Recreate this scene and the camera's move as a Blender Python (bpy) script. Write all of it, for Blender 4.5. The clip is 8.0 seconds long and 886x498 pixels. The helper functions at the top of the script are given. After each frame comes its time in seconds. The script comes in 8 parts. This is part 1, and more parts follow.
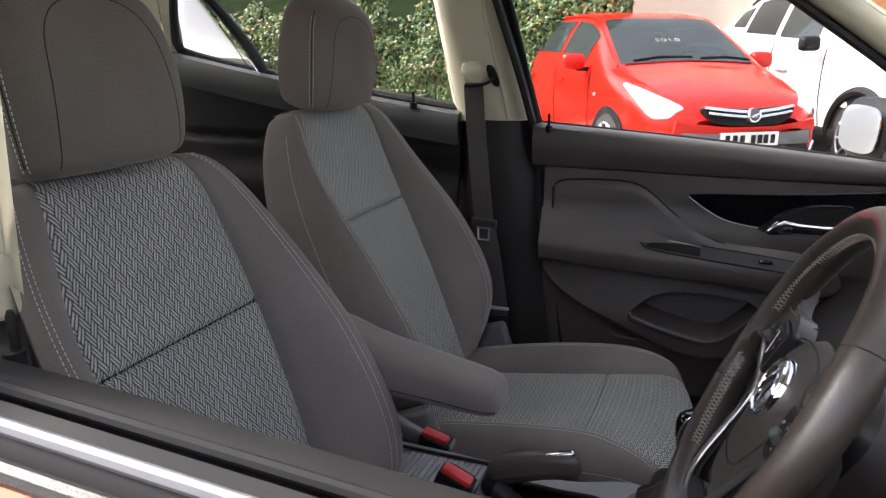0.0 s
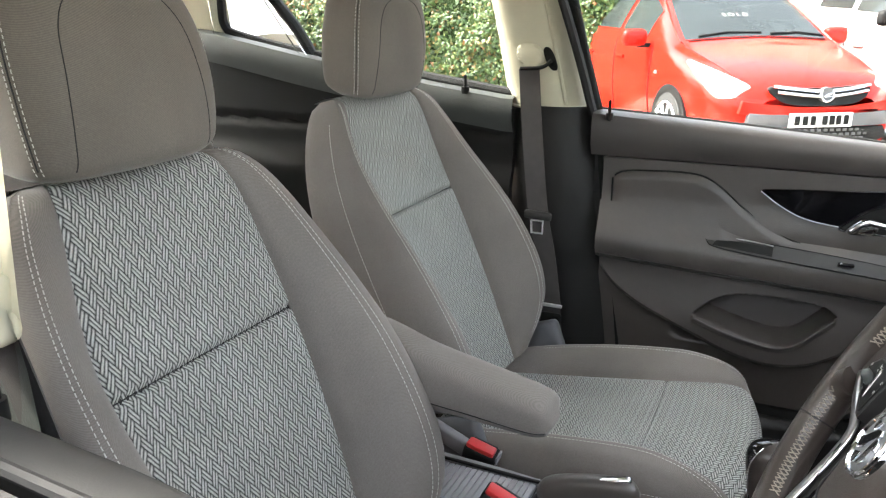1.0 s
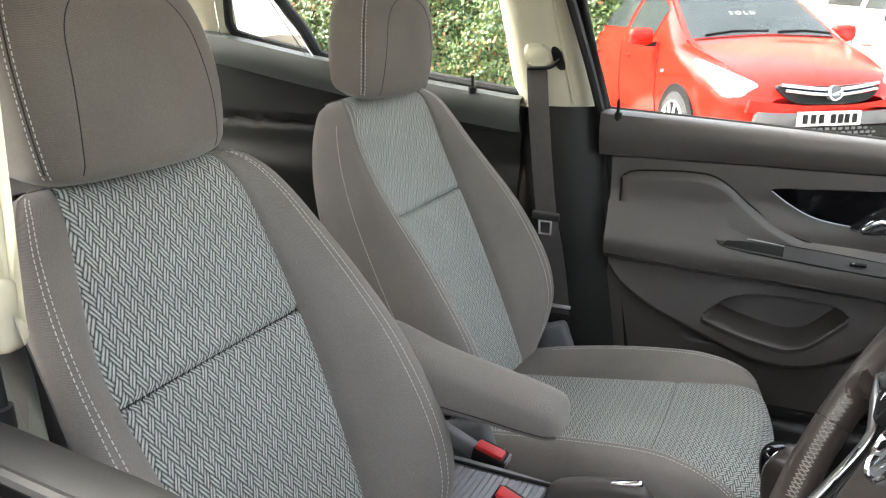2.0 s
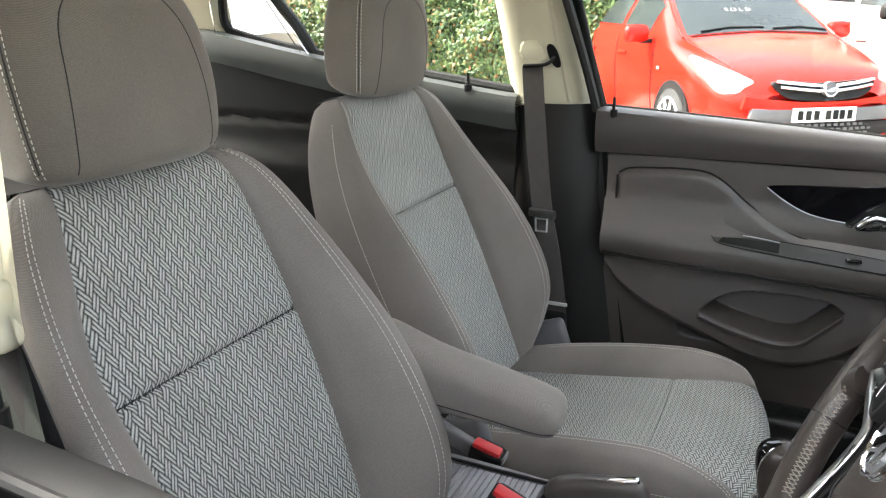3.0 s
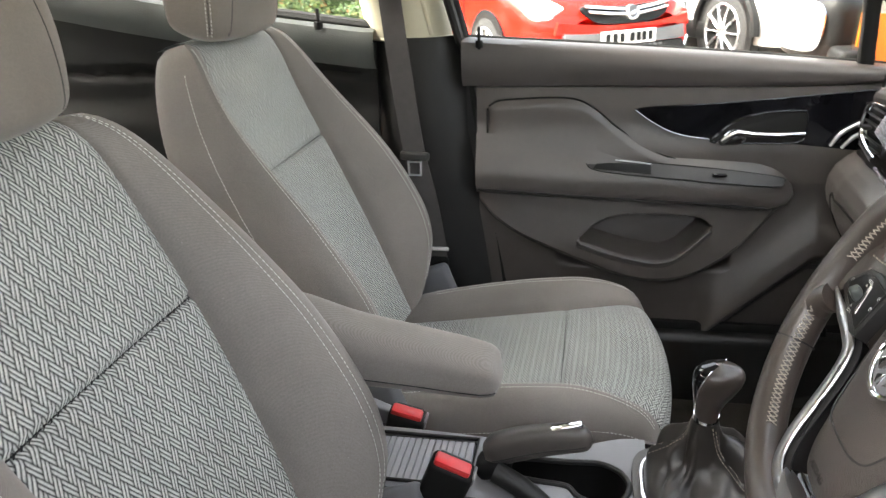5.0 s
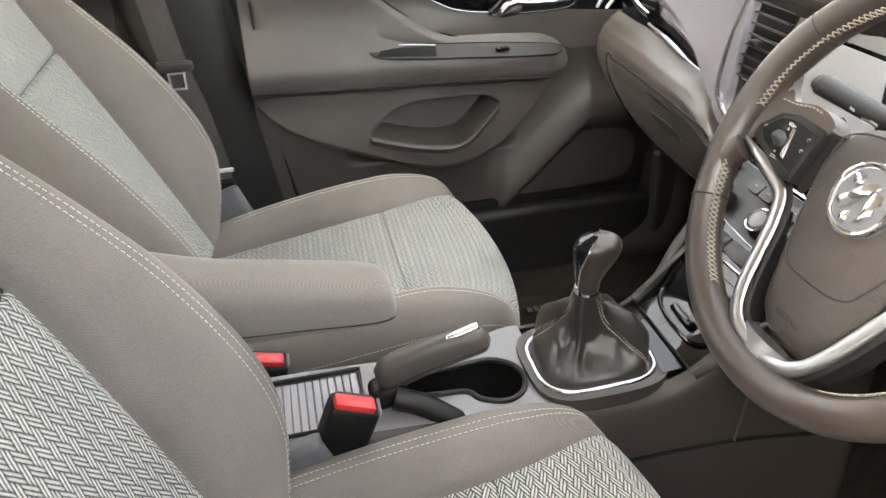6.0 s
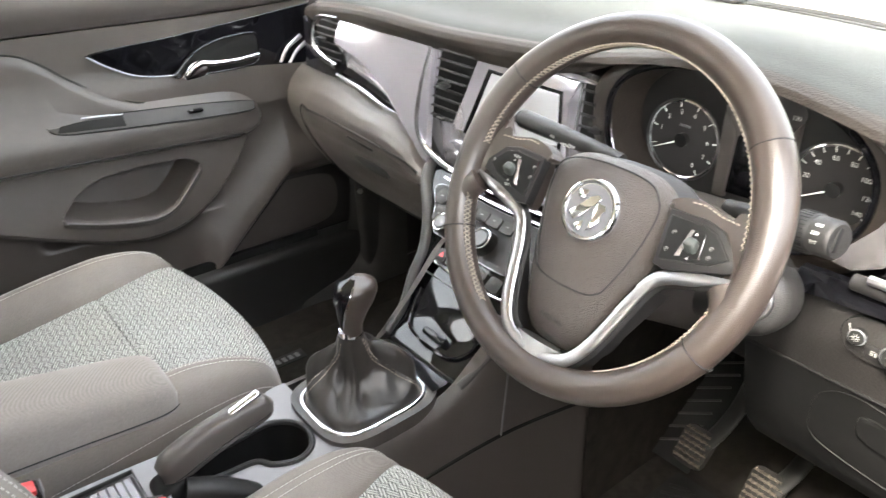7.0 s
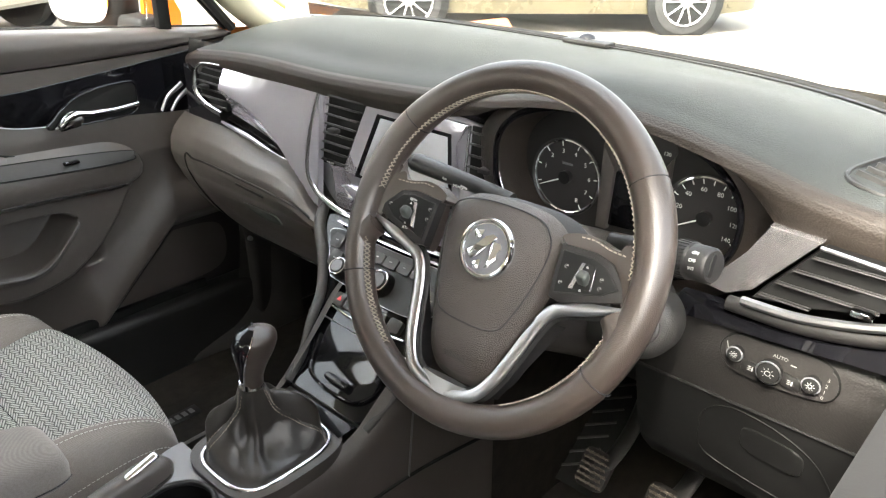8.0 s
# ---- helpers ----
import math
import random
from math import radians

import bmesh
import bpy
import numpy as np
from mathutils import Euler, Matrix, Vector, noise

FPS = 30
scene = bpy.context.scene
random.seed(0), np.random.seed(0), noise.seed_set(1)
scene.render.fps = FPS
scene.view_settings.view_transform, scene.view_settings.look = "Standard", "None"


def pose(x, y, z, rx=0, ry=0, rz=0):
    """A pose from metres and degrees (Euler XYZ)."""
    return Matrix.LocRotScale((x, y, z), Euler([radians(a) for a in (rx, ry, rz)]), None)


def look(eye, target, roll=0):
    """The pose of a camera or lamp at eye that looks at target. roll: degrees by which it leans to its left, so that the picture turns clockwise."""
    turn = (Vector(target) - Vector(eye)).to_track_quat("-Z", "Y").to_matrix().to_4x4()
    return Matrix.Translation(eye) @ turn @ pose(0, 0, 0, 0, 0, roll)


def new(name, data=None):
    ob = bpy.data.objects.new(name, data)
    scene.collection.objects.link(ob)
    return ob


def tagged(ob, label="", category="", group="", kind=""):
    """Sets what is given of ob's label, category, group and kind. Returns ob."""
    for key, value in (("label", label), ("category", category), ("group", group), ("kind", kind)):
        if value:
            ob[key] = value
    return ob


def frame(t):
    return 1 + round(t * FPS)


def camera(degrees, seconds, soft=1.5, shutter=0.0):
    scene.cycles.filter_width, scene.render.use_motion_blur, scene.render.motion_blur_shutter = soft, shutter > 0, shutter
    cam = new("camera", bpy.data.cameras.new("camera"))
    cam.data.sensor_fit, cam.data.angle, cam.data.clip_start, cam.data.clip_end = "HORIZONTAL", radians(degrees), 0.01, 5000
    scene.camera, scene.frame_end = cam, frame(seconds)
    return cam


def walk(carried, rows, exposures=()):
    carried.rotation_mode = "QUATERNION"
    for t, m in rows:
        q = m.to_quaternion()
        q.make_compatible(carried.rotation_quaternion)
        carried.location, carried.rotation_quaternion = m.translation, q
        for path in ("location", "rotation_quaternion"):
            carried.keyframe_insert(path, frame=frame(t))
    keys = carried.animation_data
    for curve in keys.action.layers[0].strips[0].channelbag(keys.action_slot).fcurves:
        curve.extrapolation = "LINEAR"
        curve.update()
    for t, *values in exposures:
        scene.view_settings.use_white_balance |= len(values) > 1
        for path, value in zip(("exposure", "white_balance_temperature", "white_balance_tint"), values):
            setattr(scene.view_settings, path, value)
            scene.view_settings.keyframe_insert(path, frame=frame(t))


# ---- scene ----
cam = camera(60.9, 8.0, soft=1.2, shutter=0.22)
PATH = [
    (0, (0.3883, -1.0502, 1.3112), (-0.3107, 0.7427, 0.7663), -0.14),
    (0.5, (0.3497, -0.9731, 1.3192), (-0.4127, 0.7794, 0.7297), -0.05),
    (1, (0.3581, -0.9590, 1.3255), (-0.4624, 0.7614, 0.7198), -0.34),
    (1.5, (0.3511, -0.9540, 1.3248), (-0.4874, 0.7585, 0.7213), -0.64),
    (3, (0.3511, -0.9520, 1.3258), (-0.4749, 0.7637, 0.7143), -0.84),
    (3.5, (0.3551, -0.9530, 1.3246), (-0.4810, 0.7577, 0.7128), -1.04),
    (4, (0.3540, -0.9530, 1.3237), (-0.4745, 0.7601, 0.7082), -1.15),
    (4.2, (0.3510, -0.9500, 1.3228), (-0.4449, 0.7742, 0.6955), -1.06),
    (5.3, (0.1585, -0.8644, 1.3015), (-0.0384, 0.9331, 0.4468), -2.62),
    (5.5, (0.1430, -0.8435, 1.2920), (0.0537, 0.9320, 0.3758), -2.53),
    (6, (0.0151, -0.7827, 1.2794), (0.3678, 0.8942, 0.2481), -2.50),
    (6.5, (-0.0435, -0.7716, 1.2886), (0.6619, 0.7768, 0.2374), -1.52),
    (7, (-0.0785, -0.7613, 1.3075), (1.0367, 0.5988, 0.3554), 0.00),
    (7.5, (-0.0940, -0.7611, 1.3164), (1.2146, 0.4711, 0.4393), 0.55),
    (8, (-0.0929, -0.7611, 1.3174), (1.2634, 0.4319, 0.4588), 1.17),
]
walk(cam, [(t, look(eye, target, roll)) for t, eye, target, roll in PATH], exposures=[(0.0, 2.25, 6400, 14), (0.5, 3.12, 6350, 8), (1.0, 3.54, 6600, 6), (4.2, 3.50, 6600, 6), (5.5, 4.02, 7100, 8), (6.5, 4.5, 7300, 8), (7.1, 4.58, 6800, 8), (7.5, 4.2, 6750, 3), (8.0, 3.90, 6850, 6)])

# ---- light ----
world = bpy.data.worlds.new("sky")
scene.world = world
world.use_nodes = True
_n = world.node_tree.nodes
_sky = _n.new("ShaderNodeTexSky")
_sky.sky_type = "NISHITA"
_sky.sun_disc = False
_sky.sun_elevation = radians(50)
_sky.sun_rotation = radians(259)
_sky.air_density, _sky.dust_density, _sky.ozone_density = 1.0, 6.0, 1.0
_n["Background"].inputs["Strength"].default_value = 0.15
_hs = _n.new("ShaderNodeHueSaturation")
_hs.inputs["Saturation"].default_value = 0.45
world.node_tree.links.new(_sky.outputs[0], _hs.inputs["Color"])
world.node_tree.links.new(_hs.outputs[0], _n["Background"].inputs["Color"])
_sd = bpy.data.lights.new("sun", "SUN")
_sd.energy, _sd.angle, _sd.color = 1.8, radians(14), (1.0, 0.95, 0.88)
sun = new("sun", _sd)
sun.matrix_world = look((-5.0, -1.0, 6.0), (0.0, 0.0, 0.0))


# ---- shape helpers ----
BASE = {}


def thing(name, loc, label, category, group="", kind=""):
    """An empty at the base of a thing, to which its parts belong."""
    ob = new(name)
    ob.empty_display_size = 0.05
    ob.location = loc
    BASE[ob.name] = Vector(loc)
    return tagged(ob, label, category, group, kind)


def part(name, bm, material, parent=None, label="", smooth=True, angle=40.0, shadow=True):
    """Links a bmesh, built in world coordinates, as one mesh object."""
    bmesh.ops.recalc_face_normals(bm, faces=bm.faces[:])
    me = bpy.data.meshes.new(name)
    if smooth:
        for f in bm.faces:
            f.smooth = True
        lim = radians(angle)
        for e in bm.edges:
            if len(e.link_faces) == 2 and e.calc_face_angle(0.0) > lim:
                e.smooth = False
    bm.to_mesh(me)
    bm.free()
    if material is not None:
        me.materials.append(material)
    ob = new(name, me)
    if parent is not None:
        ob.parent = parent
        if parent.name in BASE:
            ob.matrix_parent_inverse = Matrix.Translation(-BASE[parent.name])
    if label:
        ob["label"] = label
    if not shadow:
        ob.visible_shadow = False
    return ob


def sp(xs, ys, x):
    """Smooth value at x of a curve through the points."""
    if x <= xs[0]:
        return ys[0]
    if x >= xs[-1]:
        return ys[-1]
    i = 0
    while x > xs[i + 1]:
        i += 1
    h = xs[i + 1] - xs[i]
    t = (x - xs[i]) / h

    def m(k):
        if 0 < k < len(xs) - 1:
            return (ys[k + 1] - ys[k - 1]) / (xs[k + 1] - xs[k - 1])
        return (ys[1] - ys[0]) / (xs[1] - xs[0]) if k == 0 else (ys[-1] - ys[-2]) / (xs[-1] - xs[-2])

    a, b = m(i) * h, m(i + 1) * h
    return ys[i] * (2 * t**3 - 3 * t * t + 1) + a * (t**3 - 2 * t * t + t) + ys[i + 1] * (3 * t * t - 2 * t**3) + b * (t**3 - t * t)


def smooth_line(pts, n, closed=False):
    """n points along a smooth curve through pts."""
    pts = [Vector(p) for p in pts]
    k = len(pts)
    out = []
    segs = k if closed else k - 1
    for j in range(n):
        f = j / n * segs if closed else j / (n - 1) * segs
        i = min(int(f), segs - 1)
        t = f - i
        if closed:
            a, b, c, d = pts[(i - 1) % k], pts[i % k], pts[(i + 1) % k], pts[(i + 2) % k]
        else:
            b, c = pts[i], pts[i + 1]
            a = pts[i - 1] if i > 0 else b * 2 - c
            d = pts[i + 2] if i + 2 < k else c * 2 - b
        out.append(0.5 * (2 * b + (c - a) * t + (2 * a - 5 * b + 4 * c - d) * t * t + (3 * b - a - 3 * c + d) * t**3))
    return out


def surf(fn, nu, nv, loop_u=False, loop_v=False, uv=None, bm=None):
    """A grid of faces from fn(a, b) with a and b in 0..1."""
    bm = bm or bmesh.new()
    au = nu if loop_u else nu + 1
    av = nv if loop_v else nv + 1
    vs = [[bm.verts.new(fn(i / nu, j / nv)) for j in range(av)] for i in range(au)]
    lay = bm.loops.layers.uv.verify() if uv else None
    for i in range(nu):
        for j in range(nv):
            ij = ((i, j), (i + 1, j), (i + 1, j + 1), (i, j + 1))
            f = bm.faces.new([vs[a % au][b % av] for a, b in ij])
            if uv:
                for lp, (a, b) in zip(f.loops, ij):
                    lp[lay].uv = uv(a / nu, b / nv)
    return bm


def cap(bm):
    """Closes the open ends of a mesh."""
    edges = [e for e in bm.edges if e.is_boundary]
    bmesh.ops.holes_fill(bm, edges=edges, sides=0)
    return bm


def tube(pts, r, seg=8, closed=False, bm=None, squash=1.0, up=(0, 0, 1)):
    """A round bar along pts; r is a radius or a function of 0..1."""
    bm = bm or bmesh.new()
    pts = [Vector(p) for p in pts]
    n = len(pts)
    rings = []
    prev = None
    for i, p in enumerate(pts):
        if closed:
            d = pts[(i + 1) % n] - pts[(i - 1) % n]
        else:
            d = pts[min(i + 1, n - 1)] - pts[max(i - 1, 0)]
        d.normalize()
        side = d.cross(Vector(up)) if prev is None else prev - d * prev.dot(d)
        if side.length < 1e-5:
            side = d.cross(Vector((1, 0, 0)))
        side.normalize()
        prev = side
        w = d.cross(side)
        rr = r(i / max(n - 1, 1)) if callable(r) else r
        rings.append([bm.verts.new(p + rr * (math.cos(k * 2 * math.pi / seg) * side + squash * math.sin(k * 2 * math.pi / seg) * w)) for k in range(seg)])
    for i in range(n if closed else n - 1):
        a, b = rings[i], rings[(i + 1) % n]
        for k in range(seg):
            bm.faces.new((a[k], a[(k + 1) % seg], b[(k + 1) % seg], b[k]))
    if not closed:
        bm.faces.new(rings[0])
        bm.faces.new(rings[-1])
    return bm


def rbox(c, s, bev=0.004, seg=2, m=None, bm=None, taper=None):
    """A box with rounded edges: centre, size, and a turn m about the centre."""
    b2 = bmesh.new()
    bmesh.ops.create_cube(b2, size=1)
    for v in b2.verts:
        k = 1.0 if taper is None or v.co.z < 0 else taper
        v.co = Vector((v.co.x * s[0] * k, v.co.y * s[1] * k, v.co.z * s[2]))
    if bev > 0:
        bmesh.ops.bevel(b2, geom=b2.edges[:], offset=min(bev, min(s) * 0.45), segments=seg, profile=0.5, affect="EDGES")
    mt = Matrix.Translation(c) @ (m.to_4x4() if m is not None else Matrix())
    bmesh.ops.transform(b2, matrix=mt, verts=b2.verts[:])
    if bm is None:
        return b2
    me = bpy.data.meshes.new("tmp")
    b2.to_mesh(me)
    b2.free()
    bm.from_mesh(me)
    bpy.data.meshes.remove(me)
    return bm


def turn(rx=0, ry=0, rz=0):
    return Euler([radians(a) for a in (rx, ry, rz)]).to_matrix()


def prism(outline, to3, h0, h1, bev=0.003, seg=2):
    """A plate of the given outline (a, b) between heights h0 and h1, its h1 rim rounded; to3(a, b, h) gives the place."""
    bm = bmesh.new()
    lo = [bm.verts.new((a, b, 0)) for a, b in outline]
    hi = [bm.verts.new((a, b, 1)) for a, b in outline]
    n = len(outline)
    bm.faces.new(lo)
    top = bm.faces.new(hi)
    for i in range(n):
        bm.faces.new((lo[i], lo[(i + 1) % n], hi[(i + 1) % n], hi[i]))
    for v in bm.verts:
        v.co.z = h0 if v.co.z < 0.5 else h1
    if bev > 0:
        bmesh.ops.bevel(bm, geom=top.edges[:], offset=min(bev, abs(h1 - h0) * 0.9), segments=seg, profile=0.5, affect="EDGES")
    for v in bm.verts:
        v.co = Vector(to3(v.co.x, v.co.y, v.co.z))
    return bm


def oval(ca, cb, ra, rb, n=40, p=2.0):
    """A rounded outline round (ca, cb); p above 2 makes it squarer."""
    out = []
    for k in range(n):
        t = k * 2 * math.pi / n
        c, s = math.cos(t), math.sin(t)
        out.append((ca + ra * math.copysign(abs(c) ** (2 / p), c), cb + rb * math.copysign(abs(s) ** (2 / p), s)))
    return out


def stitches(line, normal, parent, material, length=0.0042, gap=0.0022, width=0.0006, name="stitching"):
    """A row of short threads along a line of close points."""
    bm = bmesh.new()
    line = [Vector(p) for p in line]
    acc, nxt = 0.0, 0.0
    for a, b in zip(line, line[1:]):
        d = b - a
        L = d.length
        if L < 1e-6:
            continue
        d.normalize()
        while nxt < acc + L:
            p = a + d * (nxt - acc)
            nn = Vector(normal(p) if callable(normal) else normal)
            s = d.cross(nn).normalized() * width
            u = nn.normalized() * width * 0.9
            e = d * length
            base = [bm.verts.new(p + q) for q in (-s, s, s + e, -s + e)]
            top = [bm.verts.new(p + q + u) for q in (-s * 0.6 + e * 0.15, s * 0.6 + e * 0.15, s * 0.6 + e * 0.85, -s * 0.6 + e * 0.85)]
            bm.faces.new(top)
            for k in range(4):
                bm.faces.new((base[k], base[(k + 1) % 4], top[(k + 1) % 4], top[k]))
            nxt += length + gap
        acc += L
    return part(name, bm, material, parent, smooth=False)


def lettering(text, size, m, material, parent, name="lettering", label="", depth=0.0):
    """Words as a flat mesh at the pose m, centred."""
    cu = bpy.data.curves.new("tmp", "FONT")
    cu.body, cu.size, cu.align_x, cu.align_y, cu.extrude = text, size, "CENTER", "CENTER", depth
    cu.resolution_u = 3
    ob = bpy.data.objects.new("tmp", cu)
    me = bpy.data.meshes.new_from_object(ob)
    bpy.data.objects.remove(ob)
    bpy.data.curves.remove(cu)
    bm = bmesh.new()
    bm.from_mesh(me)
    bpy.data.meshes.remove(me)
    bmesh.ops.transform(bm, matrix=m, verts=bm.verts[:])
    return part(name, bm, material, parent, label, smooth=False)


# ---- materials ----
def nodes_of(name):
    m = bpy.data.materials.new(name)
    m.use_nodes = True
    nt = m.node_tree
    return m, nt, nt.nodes, nt.links, nt.nodes["Principled BSDF"]


def surface(name, base, rough=0.5, metal=0.0, vary=0.15, scale=6.0, grain=0.0, grain_scale=900.0, rough_vary=0.08, coat=0.0, kind="noise", spec=0.5, sheen=0.0, relief=0.0006):
    """A plain surface with uneven colour at one scale, fine relief at another, and uneven gloss."""
    m, nt, N, L, b = nodes_of(name)
    tc = N.new("ShaderNodeTexCoord")
    n1 = N.new("ShaderNodeTexNoise")
    n1.inputs["Scale"].default_value, n1.inputs["Detail"].default_value = scale, 5
    L.new(tc.outputs["Object"], n1.inputs["Vector"])
    n2 = N.new("ShaderNodeTexNoise")
    n2.inputs["Scale"].default_value, n2.inputs["Detail"].default_value = scale * 14, 3
    L.new(tc.outputs["Object"], n2.inputs["Vector"])
    mixn = N.new("ShaderNodeMath")
    mixn.operation = "MULTIPLY_ADD"
    mixn.inputs[1].default_value = 0.35
    L.new(n2.outputs[0], mixn.inputs[0])
    L.new(n1.outputs[0], mixn.inputs[2])
    ramp = N.new("ShaderNodeMapRange")
    ramp.inputs[1].default_value, ramp.inputs[2].default_value = 0.35, 1.0
    ramp.inputs[3].default_value, ramp.inputs[4].default_value = 1 - vary, 1 + vary
    L.new(mixn.outputs[0], ramp.inputs[0])
    mul = N.new("ShaderNodeVectorMath")
    mul.operation = "SCALE"
    mul.inputs[0].default_value = base
    L.new(ramp.outputs[0], mul.inputs["Scale"])
    L.new(mul.outputs[0], b.inputs["Base Color"])
    rr = N.new("ShaderNodeMapRange")
    rr.inputs[1].default_value, rr.inputs[2].default_value = 0.35, 1.0
    rr.inputs[3].default_value, rr.inputs[4].default_value = max(rough - rough_vary, 0.0), min(rough + rough_vary, 1.0)
    L.new(mixn.outputs[0], rr.inputs[0])
    L.new(rr.outputs[0], b.inputs["Roughness"])
    b.inputs["Metallic"].default_value = metal
    b.inputs["Coat Weight"].default_value = coat
    b.inputs["Coat Roughness"].default_value = 0.04
    b.inputs["Specular IOR Level"].default_value = spec
    if sheen:
        b.inputs["Sheen Weight"].default_value = sheen
        b.inputs["Sheen Roughness"].default_value = 0.5
    if grain:
        if kind == "leather":
            g = N.new("ShaderNodeTexVoronoi")
            g.inputs["Scale"].default_value = grain_scale
            out = g.outputs["Distance"]
        else:
            g = N.new("ShaderNodeTexNoise")
            g.inputs["Scale"].default_value, g.inputs["Detail"].default_value = grain_scale, 2
            out = g.outputs[0]
        L.new(tc.outputs["Object"], g.inputs["Vector"])
        bp = N.new("ShaderNodeBump")
        bp.inputs["Strength"].default_value, bp.inputs["Distance"].default_value = grain, relief
        L.new(out, bp.inputs["Height"])
        L.new(bp.outputs[0], b.inputs["Normal"])
    return m


def woven(name):
    """Seat cloth: paired strands in two slants, laid over and under each other."""
    m, nt, N, L, b = nodes_of(name)

    def mth(op, a, c=None, clamp=False):
        x = N.new("ShaderNodeMath")
        x.operation, x.use_clamp = op, clamp
        for i, q in enumerate((a, c)):
            if q is None:
                continue
            if isinstance(q, (int, float)):
                x.inputs[i].default_value = q
            else:
                L.new(q, x.inputs[i])
        return x.outputs[0]

    uv = N.new("ShaderNodeUVMap")
    sep = N.new("ShaderNodeSeparateXYZ")
    L.new(uv.outputs[0], sep.inputs[0])
    U, V = sep.outputs[0], sep.outputs[1]
    P = 0.0092
    # two families of paired strands that pass over and under each other
    wob = N.new("ShaderNodeTexNoise")
    wob.inputs["Scale"].default_value = 160
    L.new(uv.outputs[0], wob.inputs["Vector"])
    j = mth("MULTIPLY", mth("SUBTRACT", wob.outputs[0], 0.5), 0.10)
    a = mth("ADD", mth("DIVIDE", mth("SUBTRACT", U, mth("MULTIPLY", V, 0.58)), P), j)
    c = mth("ADD", mth("DIVIDE", mth("ADD", U, mth("MULTIPLY", V, 0.52)), P), j)
    ia, ic = mth("FLOOR", a), mth("FLOOR", c)
    fa, fc = mth("FRACT", a), mth("FRACT", c)
    over = mth("GREATER_THAN", mth("FRACT", mth("ADD", mth("MULTIPLY", mth("ADD", ia, ic), 0.25), 0.01)), 0.5)

    def strand(f, along):
        g = mth("ABSOLUTE", mth("SUBTRACT", mth("FRACT", mth("MULTIPLY", f, 2.0)), 0.5))
        body = mth("SUBTRACT", 1.0, mth("POWER", mth("MULTIPLY", g, 2.0), 2.0), True)
        end = mth("MULTIPLY", mth("ABSOLUTE", mth("SUBTRACT", along, 0.5)), 2.0)
        return mth("MULTIPLY", body, mth("SUBTRACT", 1.0, mth("POWER", end, 7.0), True))

    # each run covers two crossings, so the dip comes at every second one
    half = mth("MULTIPLY", mth("FRACT", mth("ADD", mth("MULTIPLY", mth("ADD", ia, ic), 0.5), 0.01)), 0.98)
    ha = strand(fa, mth("MULTIPLY", mth("ADD", fc, mth("MULTIPLY", half, 2.0)), 0.5))
    hc = strand(fc, mth("MULTIPLY", mth("ADD", fa, mth("MULTIPLY", half, 2.0)), 0.5))
    h = mth("ADD", mth("MULTIPLY", ha, over), mth("MULTIPLY", mth("MULTIPLY", hc, 0.95), mth("SUBTRACT", 1.0, over)))
    h = mth("POWER", h, 1.35)
    nz = N.new("ShaderNodeTexNoise")
    nz.inputs["Scale"].default_value = 420
    L.new(uv.outputs[0], nz.inputs["Vector"])
    nb = N.new("ShaderNodeTexNoise")
    nb.inputs["Scale"].default_value = 9
    L.new(uv.outputs[0], nb.inputs["Vector"])
    mix = N.new("ShaderNodeMix")
    mix.data_type = "RGBA"
    mix.inputs["A"].default_value = (0.008, 0.009, 0.010, 1)
    mix.inputs["B"].default_value = (0.50, 0.51, 0.485, 1)
    L.new(mth("MULTIPLY", h, mth("ADD", 0.55, mth("MULTIPLY", nz.outputs[0], 0.8))), mix.inputs["Factor"])
    sc = N.new("ShaderNodeVectorMath")
    sc.operation = "SCALE"
    L.new(mix.outputs["Result"], sc.inputs[0])
    L.new(mth("ADD", 0.8, mth("MULTIPLY", nb.outputs[0], 0.4)), sc.inputs["Scale"])
    L.new(sc.outputs[0], b.inputs["Base Color"])
    b.inputs["Roughness"].default_value = 0.8
    b.inputs["Sheen Weight"].default_value = 0.06
    bp = N.new("ShaderNodeBump")
    bp.inputs["Strength"].default_value, bp.inputs["Distance"].default_value = 0.9, 0.0012
    L.new(h, bp.inputs["Height"])
    L.new(bp.outputs[0], b.inputs["Normal"])
    return m


